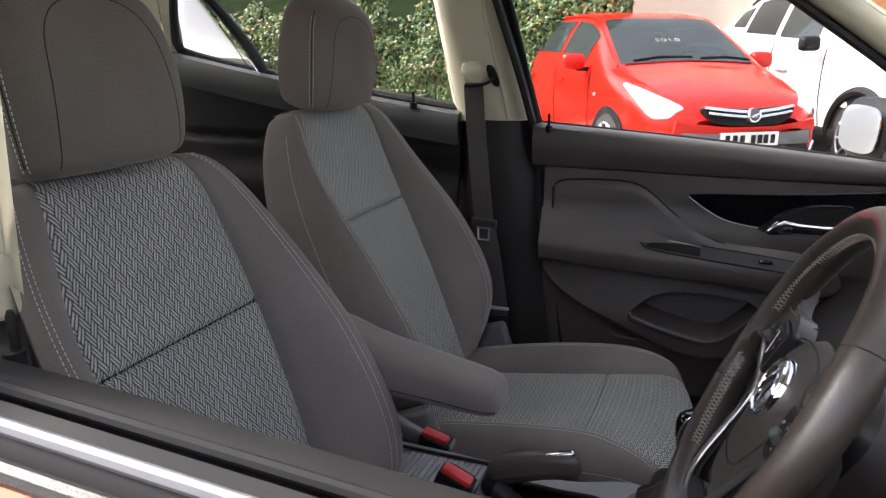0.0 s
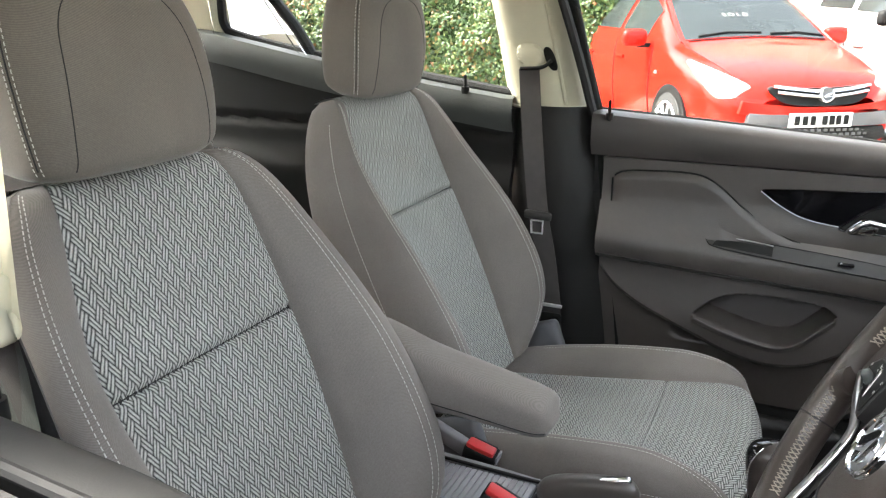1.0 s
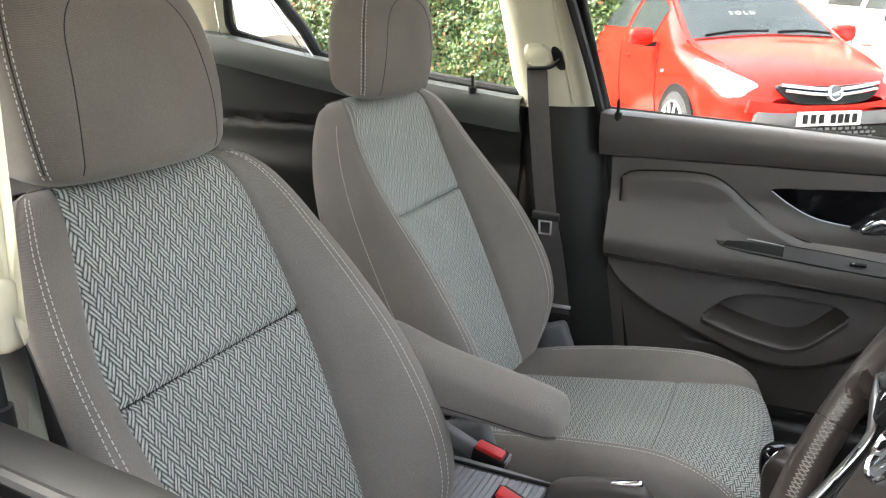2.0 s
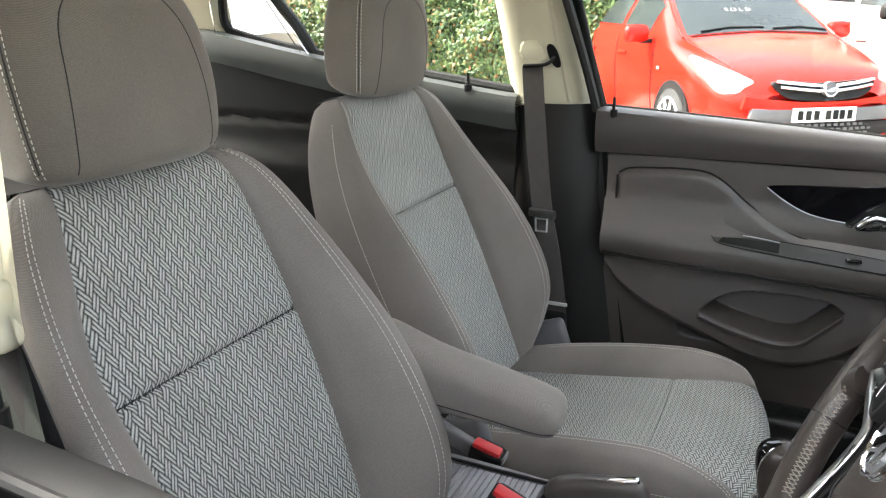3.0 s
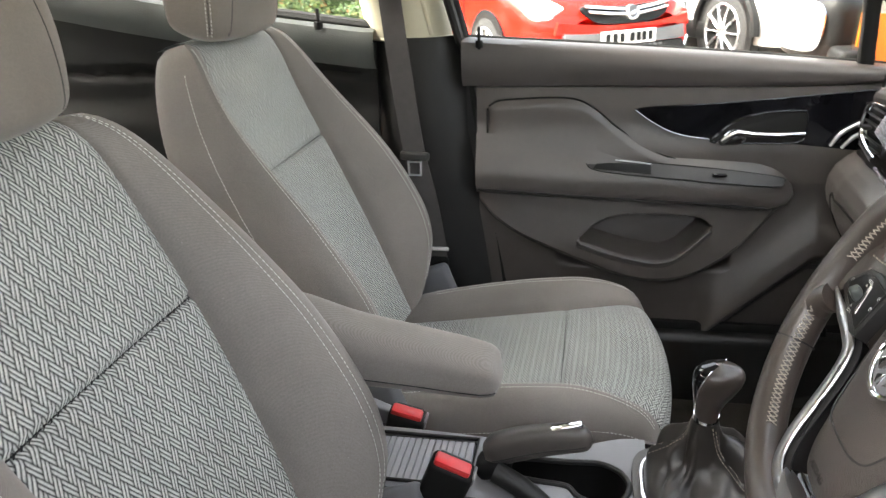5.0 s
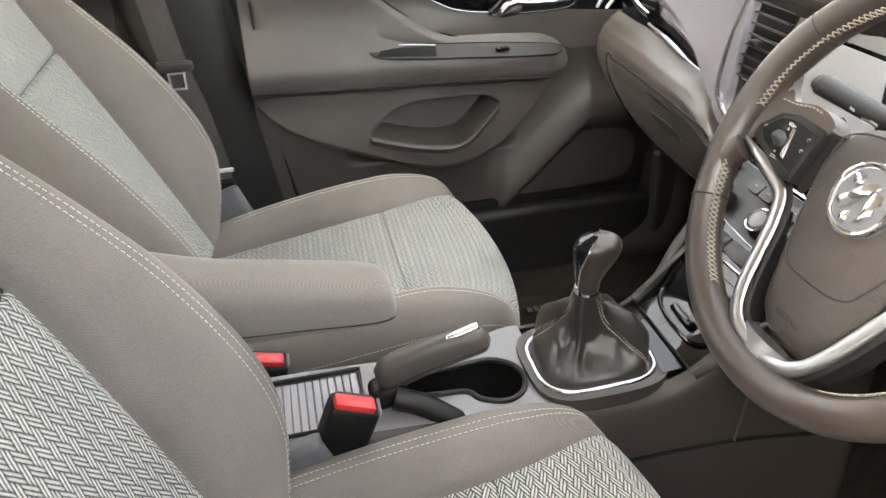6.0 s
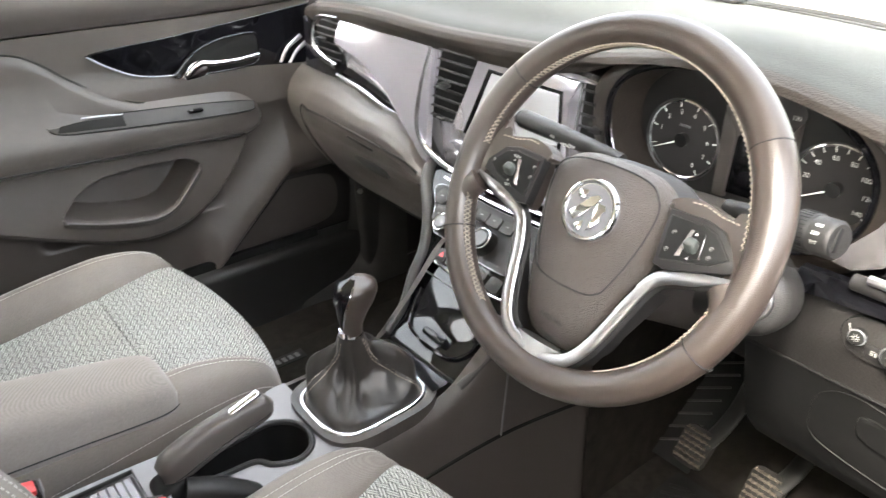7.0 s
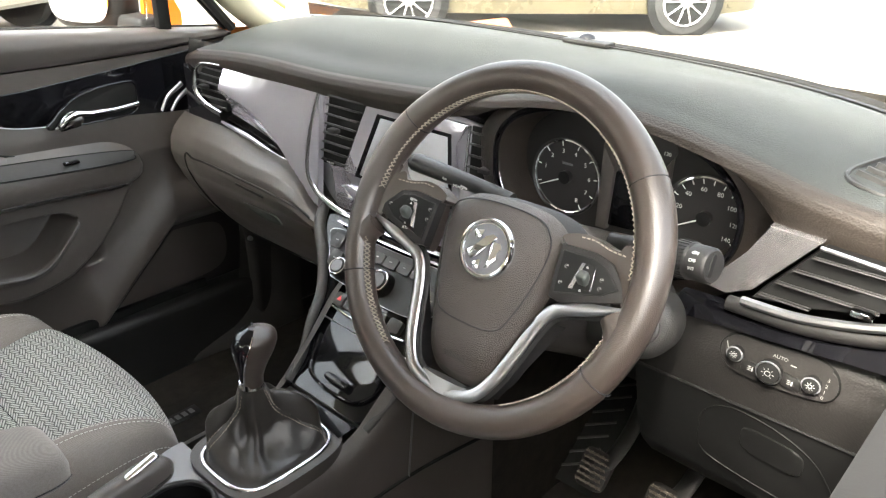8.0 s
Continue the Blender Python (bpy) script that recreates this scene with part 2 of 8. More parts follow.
def twill(name, base, pitch=0.0011, axis=(1.0, 0.6, 1.0), rib=0.10):
    """Plain cloth with fine slanting ribs of the given pitch, fuzz and lint."""
    m, nt, N, L, b = nodes_of(name)
    tc = N.new("ShaderNodeTexCoord")
    wv = N.new("ShaderNodeTexWave")
    wv.inputs["Scale"].default_value = 2 * math.pi / (20 * pitch)
    wv.inputs["Distortion"].default_value = 0.5
    wv.inputs["Detail"].default_value = 1.0
    mp = N.new("ShaderNodeMapping")
    mp.inputs["Rotation"].default_value = axis
    L.new(tc.outputs["Object"], mp.inputs[0])
    L.new(mp.outputs[0], wv.inputs[0])

    def noise_range(scale, detail, lo, hi):
        nz = N.new("ShaderNodeTexNoise")
        nz.inputs["Scale"].default_value, nz.inputs["Detail"].default_value = scale, detail
        L.new(tc.outputs["Object"], nz.inputs[0])
        mr = N.new("ShaderNodeMapRange")
        for i, v in enumerate((0.3, 0.7, lo, hi)):
            mr.inputs[i + 1].default_value = v
        L.new(nz.outputs[0], mr.inputs[0])
        return mr.outputs[0]

    wr = N.new("ShaderNodeMapRange")
    wr.inputs[3].default_value, wr.inputs[4].default_value = 1 - rib, 1 + rib
    L.new(wv.outputs["Fac"], wr.inputs[0])
    out = wr.outputs[0]
    for q in (noise_range(5, 6, 0.84, 1.16), noise_range(420, 3, 0.92, 1.08), noise_range(1500, 1, 0.92, 1.08)):
        mm = N.new("ShaderNodeMath")
        mm.operation = "MULTIPLY"
        L.new(out, mm.inputs[0])
        L.new(q, mm.inputs[1])
        out = mm.outputs[0]
    # sparse pale specks of lint
    vo = N.new("ShaderNodeTexVoronoi")
    vo.inputs["Scale"].default_value = 55
    L.new(tc.outputs["Object"], vo.inputs["Vector"])
    lint = N.new("ShaderNodeMath")
    lint.operation = "LESS_THAN"
    lint.inputs[1].default_value = 0.035
    L.new(vo.outputs["Distance"], lint.inputs[0])
    ad = N.new("ShaderNodeMath")
    ad.operation = "MULTIPLY_ADD"
    ad.inputs[1].default_value = 0.55
    L.new(lint.outputs[0], ad.inputs[0])
    L.new(out, ad.inputs[2])
    sc = N.new("ShaderNodeVectorMath")
    sc.operation = "SCALE"
    sc.inputs[0].default_value = base
    L.new(ad.outputs[0], sc.inputs["Scale"])
    L.new(sc.outputs[0], b.inputs["Base Color"])
    b.inputs["Roughness"].default_value = 0.85
    b.inputs["Sheen Weight"].default_value = 0.16
    b.inputs["Sheen Roughness"].default_value = 0.45
    b.inputs["Specular IOR Level"].default_value = 0.25
    bp = N.new("ShaderNodeBump")
    bp.inputs["Strength"].default_value, bp.inputs["Distance"].default_value = 0.12, 0.0004
    L.new(wv.outputs["Fac"], bp.inputs["Height"])
    L.new(bp.outputs[0], b.inputs["Normal"])
    return m


def glass(name, tint=(1, 1, 1), rough=0.0):
    m, nt, N, L, b = nodes_of(name)
    b.inputs["Base Color"].default_value = (*tint, 1)
    b.inputs["Transmission Weight"].default_value = 1.0
    b.inputs["Roughness"].default_value = rough
    b.inputs["IOR"].default_value = 1.45
    return m


M_WOVEN = woven("woven_cloth")
M_CLOTH = twill("plain_cloth", (0.172, 0.156, 0.143))
M_REST = twill("headrest_cloth", (0.140, 0.124, 0.108), 0.0014, (0.5, 0.9, 0.7), 0.10)
M_THREAD = surface("thread", (0.50, 0.49, 0.46), 0.8, vary=0.2, scale=90)
M_DTHREAD = surface("dark_thread", (0.015, 0.015, 0.016), 0.8, vary=0.2, scale=90)
M_PLASTIC = surface("grained_plastic", (0.045, 0.039, 0.036), 0.45, vary=0.18, scale=7, grain=0.35, grain_scale=700, kind="leather")
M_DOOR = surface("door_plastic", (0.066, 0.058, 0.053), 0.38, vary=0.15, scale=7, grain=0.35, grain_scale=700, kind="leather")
M_MID = surface("mid_dark_plastic", (0.026, 0.025, 0.024), 0.48, spec=0.4, vary=0.18, scale=7, grain=0.35, grain_scale=600, kind="leather")
M_SOFT = surface("soft_dash", (0.025, 0.028, 0.027), 0.68, spec=0.25, vary=0.15, scale=5, grain=0.5, grain_scale=420, kind="leather")
# browner, darker copy of the soft dash: shade and warm reflections as colour
M_LIP = surface("shaded_dash_edge", (0.020, 0.0155, 0.0125), 0.55, spec=0.3, vary=0.15, scale=7, grain=0.7, grain_scale=420, kind="leather")
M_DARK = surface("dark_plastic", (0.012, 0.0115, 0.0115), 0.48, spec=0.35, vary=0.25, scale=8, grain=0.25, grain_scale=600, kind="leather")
M_BLACK = surface("dull_black", (0.006, 0.006, 0.006), 0.6, spec=0.22, vary=0.3, scale=10)
M_PIANO = surface("gloss_black", (0.004, 0.004, 0.005), 0.05, vary=0.1, scale=4, rough_vary=0.03, spec=0.32)
M_SILVER = surface("satin_silver", (0.60, 0.58, 0.63), 0.16, metal=0.7, coat=0.4, vary=0.03, scale=2, rough_vary=0.01)
M_WING = surface("satin_grey_silver", (0.28, 0.265, 0.265), 0.26, metal=0.75, vary=0.04, scale=3, rough_vary=0.02)
M_CHROME = surface("chrome", (0.75, 0.76, 0.78), 0.09, metal=1.0, vary=0.04, scale=8, rough_vary=0.04)
M_MIRROR = surface("mirror", (0.62, 0.63, 0.65), 0.02, metal=1.0, vary=0.01, scale=3, rough_vary=0.01)
M_MATTE = surface("matt_chrome", (0.46, 0.46, 0.47), 0.33, metal=1.0, vary=0.06, scale=9, rough_vary=0.06)
M_TRIM = surface("satin_chrome", (0.36, 0.36, 0.37), 0.30, metal=1.0, vary=0.05, scale=9, rough_vary=0.03)
M_LEATHER = surface("wheel_leather", (0.035, 0.027, 0.023), 0.34, spec=0.6, rough_vary=0.025, vary=0.12, scale=12, grain=0.22, grain_scale=900, kind="leather")
M_HUB = surface("hub_grain", (0.042, 0.034, 0.030), 0.42, spec=0.5, rough_vary=0.03, vary=0.10, scale=12, grain=0.9, grain_scale=1000, relief=0.0008, kind="leather")
M_GAITER = surface("gaiter_leather", (0.021, 0.0185, 0.017), 0.34, vary=0.25, scale=16, grain=0.25, grain_scale=900, kind="leather")
M_CREAM = surface("cream_trim", (0.52, 0.49, 0.365), 0.6, vary=0.06, scale=4, grain=0.15, grain_scale=700)
M_GREYTRIM = surface("grey_trim", (0.042, 0.047, 0.044), 0.55, vary=0.15, scale=6, grain=0.4, grain_scale=350, kind="leather")
M_LINER = surface("headliner_cloth", (0.60, 0.57, 0.50), 0.9, vary=0.06, scale=6, grain=0.3, grain_scale=800)
M_CARPET = surface("carpet", (0.019, 0.0165, 0.0145), 0.98, spec=0.1, vary=0.5, scale=40, grain=1.0, grain_scale=500)
M_MAT = surface("floor_mat", (0.018, 0.0160, 0.0145), 0.98, spec=0.1, vary=0.5, scale=60, grain=1.0, grain_scale=650)
M_RUBBER = surface("rubber", (0.009, 0.009, 0.009), 0.75, spec=0.2, vary=0.3, scale=12, grain=0.2, grain_scale=300)
M_WEB = surface("belt_web", (0.062, 0.056, 0.054), 0.75, vary=0.2, scale=60, grain=0.9, grain_scale=600)
M_RED = surface("red_plastic", (0.55, 0.025, 0.03), 0.38, vary=0.1, scale=20)
M_GREYP = surface("mid_grey_plastic", (0.11, 0.112, 0.12), 0.45, vary=0.12, scale=9)
M_LACE = surface("lacing_thread", (0.25, 0.22, 0.18), 0.8, vary=0.2, scale=90)
M_DECK = surface("pale_grey_plastic", (0.17, 0.166, 0.178), 0.42, vary=0.08, scale=9)
M_STEEL = surface("bright_steel", (0.72, 0.72, 0.72), 0.35, metal=0.7, vary=0.05, scale=20)
M_PRINT = surface("pale_print", (0.30, 0.30, 0.29), 0.6, vary=0.05, scale=30)
M_WHITE = surface("white_print", (0.75, 0.75, 0.73), 0.6, vary=0.05, scale=30)
M_ORANGE = surface("orange_paint", (0.66, 0.17, 0.012), 0.28, metal=0.1, vary=0.05, scale=3, rough_vary=0.04, coat=1.0)
M_GLASS = glass("window_glass", (0.97, 0.99, 0.98))
M_SCREEN = surface("screen", (0.55, 0.55, 0.58), 0.12, metal=0.4, vary=0.05, scale=5, coat=1.0)
M_DIAL = surface("dial_face", (0.012, 0.011, 0.011), 0.5, vary=0.2, scale=20)


# ---- front seats ----
def step(e0, e1, v):
    t = min(max((v - e0) / (e1 - e0), 0), 1)
    return t * t * (3 - 2 * t)


def front_seat(name, yc, xs, zs, lean, bend, reach, wide, label):
    """A cloth seat; (xs, zs) is the middle seam of its backrest, lean its angle."""
    top = thing(name, (xs + 0.3, yc, 0.28), label, "car seat", "front seats")
    weave = 1.06 if wide > 0 else 1.0
    # spine of the backrest
    ds = 0.005
    tab = {0: (xs, zs)}

    def ang(s):
        return radians(lean - max(0.0, s) * bend)

    k = 0
    x, z = xs, zs
    for k in range(1, 110):
        a = ang((k - 0.5) * ds)
        x, z = x - math.sin(a) * ds, z + math.cos(a) * ds
        tab[k] = (x, z)
    x, z = xs, zs
    for k in range(1, 110):
        a = ang(-(k - 0.5) * ds)
        x, z = x + math.sin(a) * ds, z - math.cos(a) * ds
        tab[-k] = (x, z)

    def at(u, s, n):
        f = s / ds
        i = math.floor(f)
        t = f - i
        p, q = tab[i], tab[i + 1]
        a = ang(s)
        return Vector((p[0] + (q[0] - p[0]) * t + n * math.cos(a), yc + u, p[1] + (q[1] - p[1]) * t + n * math.sin(a)))

    S = [-0.40, -0.355, -0.30, -0.22, -0.10, 0.0, 0.10, 0.165, 0.205, 0.228, 0.236]
    WO = [0.15, 0.215, 0.252, 0.262, 0.258, 0.246, 0.226, 0.205, 0.182, 0.158, 0.13]
    PW = [0.09, 0.100, 0.112, 0.127, 0.143, 0.150, 0.150, 0.146, 0.138, 0.128, 0.118]
    BO = [0.01, 0.045, 0.075, 0.088, 0.080, 0.060, 0.036, 0.020, 0.010, 0.002, -0.004]
    FR = [0.0, 0.0, 0.0, 0.0, 0.0, 0.0, 0.0, 0.0, -0.004, -0.016, -0.034]
    TH = [0.10, 0.12, 0.13, 0.13, 0.125, 0.12, 0.11, 0.10, 0.09, 0.075, 0.055]
    s0, s1 = S[0], S[-1]

    def side(sgn):
        def fn(a, b):
            s = s0 + (s1 - s0) * a
            w, p, o, f, t = (sp(S, q, s) for q in (WO, PW, BO, FR, TH))
            if sgn < 0:
                p += (wide * step(-0.36, -0.1, s) * step(0.24, 0.12, s) if wide > 0 else wide * step(0.02, 0.20, s))
            if sgn < 0 and wide < 0:
                w -= 0.015
            g = w - p
            pts = [(p, f - 0.005), (p + 0.10 * g, f + o * 0.28), (p + 0.40 * g, f + o * 0.82), (p + 0.68 * g, f + o), (p + 0.9 * g, f + o * 0.86), (w, f + o * 0.42), (w - 0.002, f - 0.35 * t), (w - 0.012, f - 0.75 * t), (w - 0.05, f - t), (0.0, f - t)]
            q = line_at([Vector((c[0], c[1], 0)) for c in pts], b)
            return at(sgn * q.x, s, q.y)
        return fn

    def line_at(pts, b):
        n = len(pts) - 1
        f = min(b, 0.99999) * n
        i = int(f)
        t = f - i
        p1, p2 = pts[i], pts[i + 1]
        p0 = pts[i - 1] if i else p1 * 2 - p2
        p3 = pts[i + 2] if i + 2 <= n else p2 * 2 - p1
        return 0.5 * (2 * p1 + (p2 - p0) * t + (2 * p0 - 5 * p1 + 4 * p2 - p3) * t * t + (3 * p1 - p0 - 3 * p2 + p3) * t**3)

    back = part("backrest", surf(side(1), 60, 44), M_CLOTH, top)
    bm = surf(side(-1), 60, 44)
    part("side_cover", bm, M_CLOTH, back)

    def panel(a, b):
        s = s0 + (s1 - s0) * a
        p, f = sp(S, PW, s), sp(S, FR, s)
        ln_ = p + (wide * step(-0.36, -0.1, s) * step(0.24, 0.12, s) if wide > 0 else wide * step(0.02, 0.20, s))
        u = -ln_ + (p + ln_) * b
        edge = 1 - (2 * b - 1) ** 2
        dip = -0.006 * math.exp(-((s / 0.004) ** 2))
        return at(u, s, f - 0.003 - 0.010 * edge * (0.6 if s > 0 else 1.0) + dip + 0.004 * min(1, edge * 6))

    part("woven_panel", surf(panel, 150, 24, uv=lambda a, b: ((panel(a, b).y - yc) / weave, (s1 - s0) * a / weave)), M_WOVEN, back, "black and grey woven cloth panel")
    part("crown", surf(lambda a, b: at((b * 2 - 1) * 0.118, 0.236 + 0.004 * math.sin(a * math.pi), -0.034 - 0.056 * a), 6, 10, uv=lambda a, b: ((b * 2 - 1) * 0.118, 0.64 + 0.056 * a)), M_WOVEN, back)
    # seam threads
    nrm = lambda p: (math.cos(radians(lean)), 0, math.sin(radians(lean)))
    ln = [panel(0.6289, b / 60) + Vector((0.002, 0, 0.001)) for b in range(61)]
    stitches(ln, nrm, back, M_DTHREAD, 0.006, 0.001, 0.0009)
    if wide < 0:
        bm = bmesh.new()
        for i in range(1, 60, 2):
            p = panel(0.6289, i / 60)
            d = (panel(0.64, i / 60) - panel(0.618, i / 60)).normalized()
            tube([p - d * 0.003 + Vector((0.0016, 0, 0.0006)), p + Vector((0.0036, 0.0012, 0.0014)), p + d * 0.0035 + Vector((0.0016, 0.0024, 0.0006))], 0.0007, 5, bm=bm)
        tagged(part("stitching", bm, M_DTHREAD, back, "short black stitches across the seam"), kind="stuff")

    def lifted(f, a, b, inner, h=0.0009):
        p, d = f(a, b), 0.004
        n = (f(min(a + d, 1), b) - f(max(a - d, 0), b)).cross(f(a, b + d) - f(a, b - d)).normalized()
        return p + (n if n.dot(p - inner) > 0 else -n) * h, (n if n.dot(p - inner) > 0 else -n)

    def seam_on(f, off, a0, a1, inner, parent):
        pn = [lifted(f, a / 160, off, inner) for a in range(a0, a1)]
        stitches([q[0] for q in pn], lambda p: min(pn, key=lambda q: (q[0] - p).length)[1], parent, M_THREAD, 0.0044, 0.0022, 0.00058)

    for sgn in (1, -1):
        for off in (0.345, 0.380) if sgn < 0 else (0.275, 0.310):
            seam_on(side(sgn), off, 8, 158, at(0, -0.1, -0.08), back)
        if sgn < 0:
            seam_on(side(sgn), 0.62, 30, 150, at(0, -0.1, -0.08), back)
    # headrest
    H0 = 0.228
    lean = 0.27
    HS = [0.0, 0.010, 0.03, 0.09, 0.148, 0.196, 0.219, 0.231, 0.236]
    HW = [0.108, 0.124, 0.132, 0.138, 0.136, 0.125, 0.106, 0.075, 0.03]
    HF = [0.012, 0.027, 0.036, 0.041, 0.036, 0.024, 0.012, -0.004, -0.020]
    HB = [-0.055, -0.074, -0.081, -0.083, -0.081, -0.076, -0.066, -0.052, -0.036]

    def head(a, b):
        h = HS[-1] * a
        w, f, r = (sp(HS, q, h) for q in (HW, HF, HB))
        t = b * 2 * math.pi
        c, s = math.cos(t), math.sin(t)
        e = 2 / 3.6
        u = w * math.copysign(abs(c) ** e, c)
        n = (f + r) / 2 + (f - r) / 2 * math.copysign(abs(s) ** e, s)
        n += 0.006 * (1 - (u / w) ** 2) * (1 if s > 0 else 0)
        return at(u, H0 + h, n + lean * h)

    rest = part("headrest", cap(surf(head, 46, 64, loop_v=True)), M_REST, top, "plain charcoal cloth headrest")
    arch_h = [(0.094, 0.012), (0.094, 0.05), (0.090, 0.10), (0.080, 0.150), (0.052, 0.180), (0.0, 0.190)]
    arch = arch_h + [(-a, b) for a, b in arch_h[-2::-1]]
    seam = []
    for q in smooth_line([Vector((a, b * 1.13, 0)) for a, b in arch], 90):
        w, f, r = (sp(HS, v, q.y) for v in (HW, HF, HB))
        k = min(1.0, abs(q.x) / w)
        n = (f + r) / 2 + (f - r) / 2 * max(0.0, 1 - k**3.6) ** (1 / 3.6) + 0.006 * (1 - k * k)
        seam.append(at(q.x, H0 + q.y, n + lean * q.y))
    part("piping", tube(seam, 0.0007, 6), M_DTHREAD, rest)
    for b in (0.052, 0.072, 0.428, 0.448):
        stitches([head(a / 80, b) for a in range(4, 70)], lambda p: (p - at(0, H0 + 0.11, 0.02)), rest, M_THREAD)
    part("rear_seam", tube([head(a / 80, 0.438) for a in range(6, 74)], 0.0009, 6), M_DTHREAD, rest)
    for u in (-0.062, 0.062):
        part("post", tube([at(u, 0.2, -0.05), at(u, 0.255, -0.03)], 0.006, 10), M_CHROME, rest)
        part("guide", rbox(at(u * 1.35, 0.243, -0.045), (0.026, 0.042, 0.014), 0.005, 2, turn(0, -8, 0)), M_BLACK, top)
        part("button", tube([at(u * 1.75, 0.247, -0.04), at(u * 1.75, 0.252, -0.038)], 0.004, 8), M_CHROME, top)
    # cushion
    xt = xs + reach
    zt, rise = (0.583, 0.010) if wide > 0 else (0.602, 0.0)
    CX = [-0.40, -0.30, -0.15, 0.0, 0.078, 0.134, 0.172, 0.192, 0.198, 0.190]
    CZ = [-0.045, -0.04, -0.022, 0.0, 0.006, 0.005, -0.005, -0.028, -0.065, -0.13]
    CW = [0.20, 0.245, 0.255, 0.258, 0.258, 0.256, 0.252, 0.245, 0.235, 0.22]
    CP = [0.12, 0.140, 0.150, 0.154, 0.165, 0.180, 0.192, 0.198, 0.20, 0.20]
    CH = [0.02, 0.034, 0.040, 0.034, 0.024, 0.014, 0.006, 0.0, 0.0, 0.0]
    K = list(range(10))

    def row(a):
        f = a * 9
        return [sp(K, q, f) for q in (CX, CZ, CW, CP, CH)]

    def bow(x, u):
        return xt + x - 0.045 * step(-0.02, 0.17, x) * min(1.0, abs(u) / 0.25) ** 2.2

    def cside(sgn):
        def fn(a, b):
            x, z, w, p, h = row(a)
            h += rise * step(0.0, 0.3, a) * step(0.85, 0.6, a)
            g = w - p
            low = max(-0.16, -0.115 - z)
            pts = [(p, -0.004), (p + 0.12 * g, h * 0.4), (p + 0.42 * g, h), (p + 0.75 * g, h * 0.86), (w - 0.004, h * 0.2 - 0.008), (w, -0.045), (w - 0.006, -0.08 if z > -0.05 else -0.03), (w - 0.03, low - 0.02)]
            q = line_at([Vector((c[0], c[1], 0)) for c in pts], b)
            return Vector((bow(x, q.x), yc + sgn * q.x, zt + z + q.y))
        return fn

    cush = part("cushion", surf(cside(1), 60, 30), M_CLOTH, top)
    part("side_cover", surf(cside(-1), 60, 30), M_CLOTH, cush)

    def cpanel(a, b):
        x, z, w, p, h = row(a)
        e = 1 - (2 * b - 1) ** 2
        dip = -0.003 * math.exp(-((x / 0.005) ** 2)) if z > -0.02 else 0
        return Vector((bow(x, (2 * b - 1) * p), yc + (2 * b - 1) * p, zt + z - 0.002 - 0.008 * e * max(0, 1 + z * 25) + dip + 0.003 * min(1, e * 6)))

    arc = [0.0]
    for i in range(240):
        arc.append(arc[-1] + (cpanel((i + 1) / 240, 0.5) - cpanel(i / 240, 0.5)).length)
    part("woven_panel", surf(cpanel, 240, 24, uv=lambda a, b: (arc[round(a * 240)] / weave, (2 * b - 1) * row(a)[3] / weave)), M_WOVEN, cush, "black and grey woven cloth panel")
    fi = 3 / 9
    stitches([cpanel(fi, b / 50) + Vector((0, 0, 0.0018)) for b in range(51)], (0, 0, 1), cush, M_DTHREAD, 0.006, 0.001, 0.0006)
    for sgn in (1, -1):
        f = cside(sgn)
        for off in (0.30, 0.345):
            seam_on(f, off, 20, 118, Vector((xt, yc, zt - 0.08)), cush)
        seam_on(f, 0.60, 20, 130, Vector((xt, yc, zt - 0.08)), cush)
    # base and runners
    part("seat_base", rbox((xt - 0.10, yc, 0.43), (0.46, 0.43, 0.13), 0.02, 3), M_DARK, top)
    for sgn in (1, -1):
        part("hinge_cover", rbox((xs + 0.19, yc + sgn * 0.238, 0.56), (0.12, 0.03, 0.13), 0.012, 3, turn(0, -20, 0)), M_GREYP, top)
        part("runner", rbox((xt - 0.12, yc + sgn * 0.17, 0.32), (0.5, 0.04, 0.10), 0.006), M_DARK, top)
    return top


passenger_seat = front_seat("front_seat", 0.372, -0.324, 0.954, 26.5, 52, 0.494, 0.028, "charcoal cloth passenger seat with grey woven centre and light stitching")
driver_seat = front_seat("front_seat", -0.352, -0.226, 0.951, 24.0, 4, 0.412, -0.030, "charcoal cloth driver's seat with grey woven centre and folding armrest")

for st, (x, y, z), sz, tilt in ((passenger_seat, (-0.138, 0.096, 0.610), (0.085, 0.020, 0.030), 22), (driver_seat, (-0.052, -0.118, 0.580), (0.075, 0.020, 0.046), 38)):
    part("hinge_link", rbox((x, y, z), sz, 0.006, 3, turn(0, tilt, 0)), M_DECK, st, "pale grey plastic hinge link")

# folding armrest on the driver's seat
arm = thing("armrest", (-0.14, -0.075, 0.82), "charcoal cloth folding armrest on the driver's seat", "armrest")


def arm_fn(a, b):
    A = [0.0, 0.04, 0.12, 0.35, 0.65, 0.9, 0.965, 0.99, 1.0]
    x = -0.20 + 0.305 * a
    ztop = sp(A, [0.872, 0.886, 0.885, 0.862, 0.842, 0.826, 0.818, 0.806, 0.79], a)
    zbot = sp(A, [0.81, 0.795, 0.785, 0.778, 0.776, 0.772, 0.774, 0.778, 0.786], a)
    w = sp(A, [0.030, 0.040, 0.043, 0.044, 0.044, 0.042, 0.038, 0.030, 0.016], a)
    t = b * 2 * math.pi
    c, s = math.cos(t), math.sin(t)
    e = 2 / 3.4
    return Vector((x, -0.072 + w * math.copysign(abs(c) ** e, c), (ztop + zbot) / 2 + (ztop - zbot) / 2 * math.copysign(abs(s) ** e, s)))


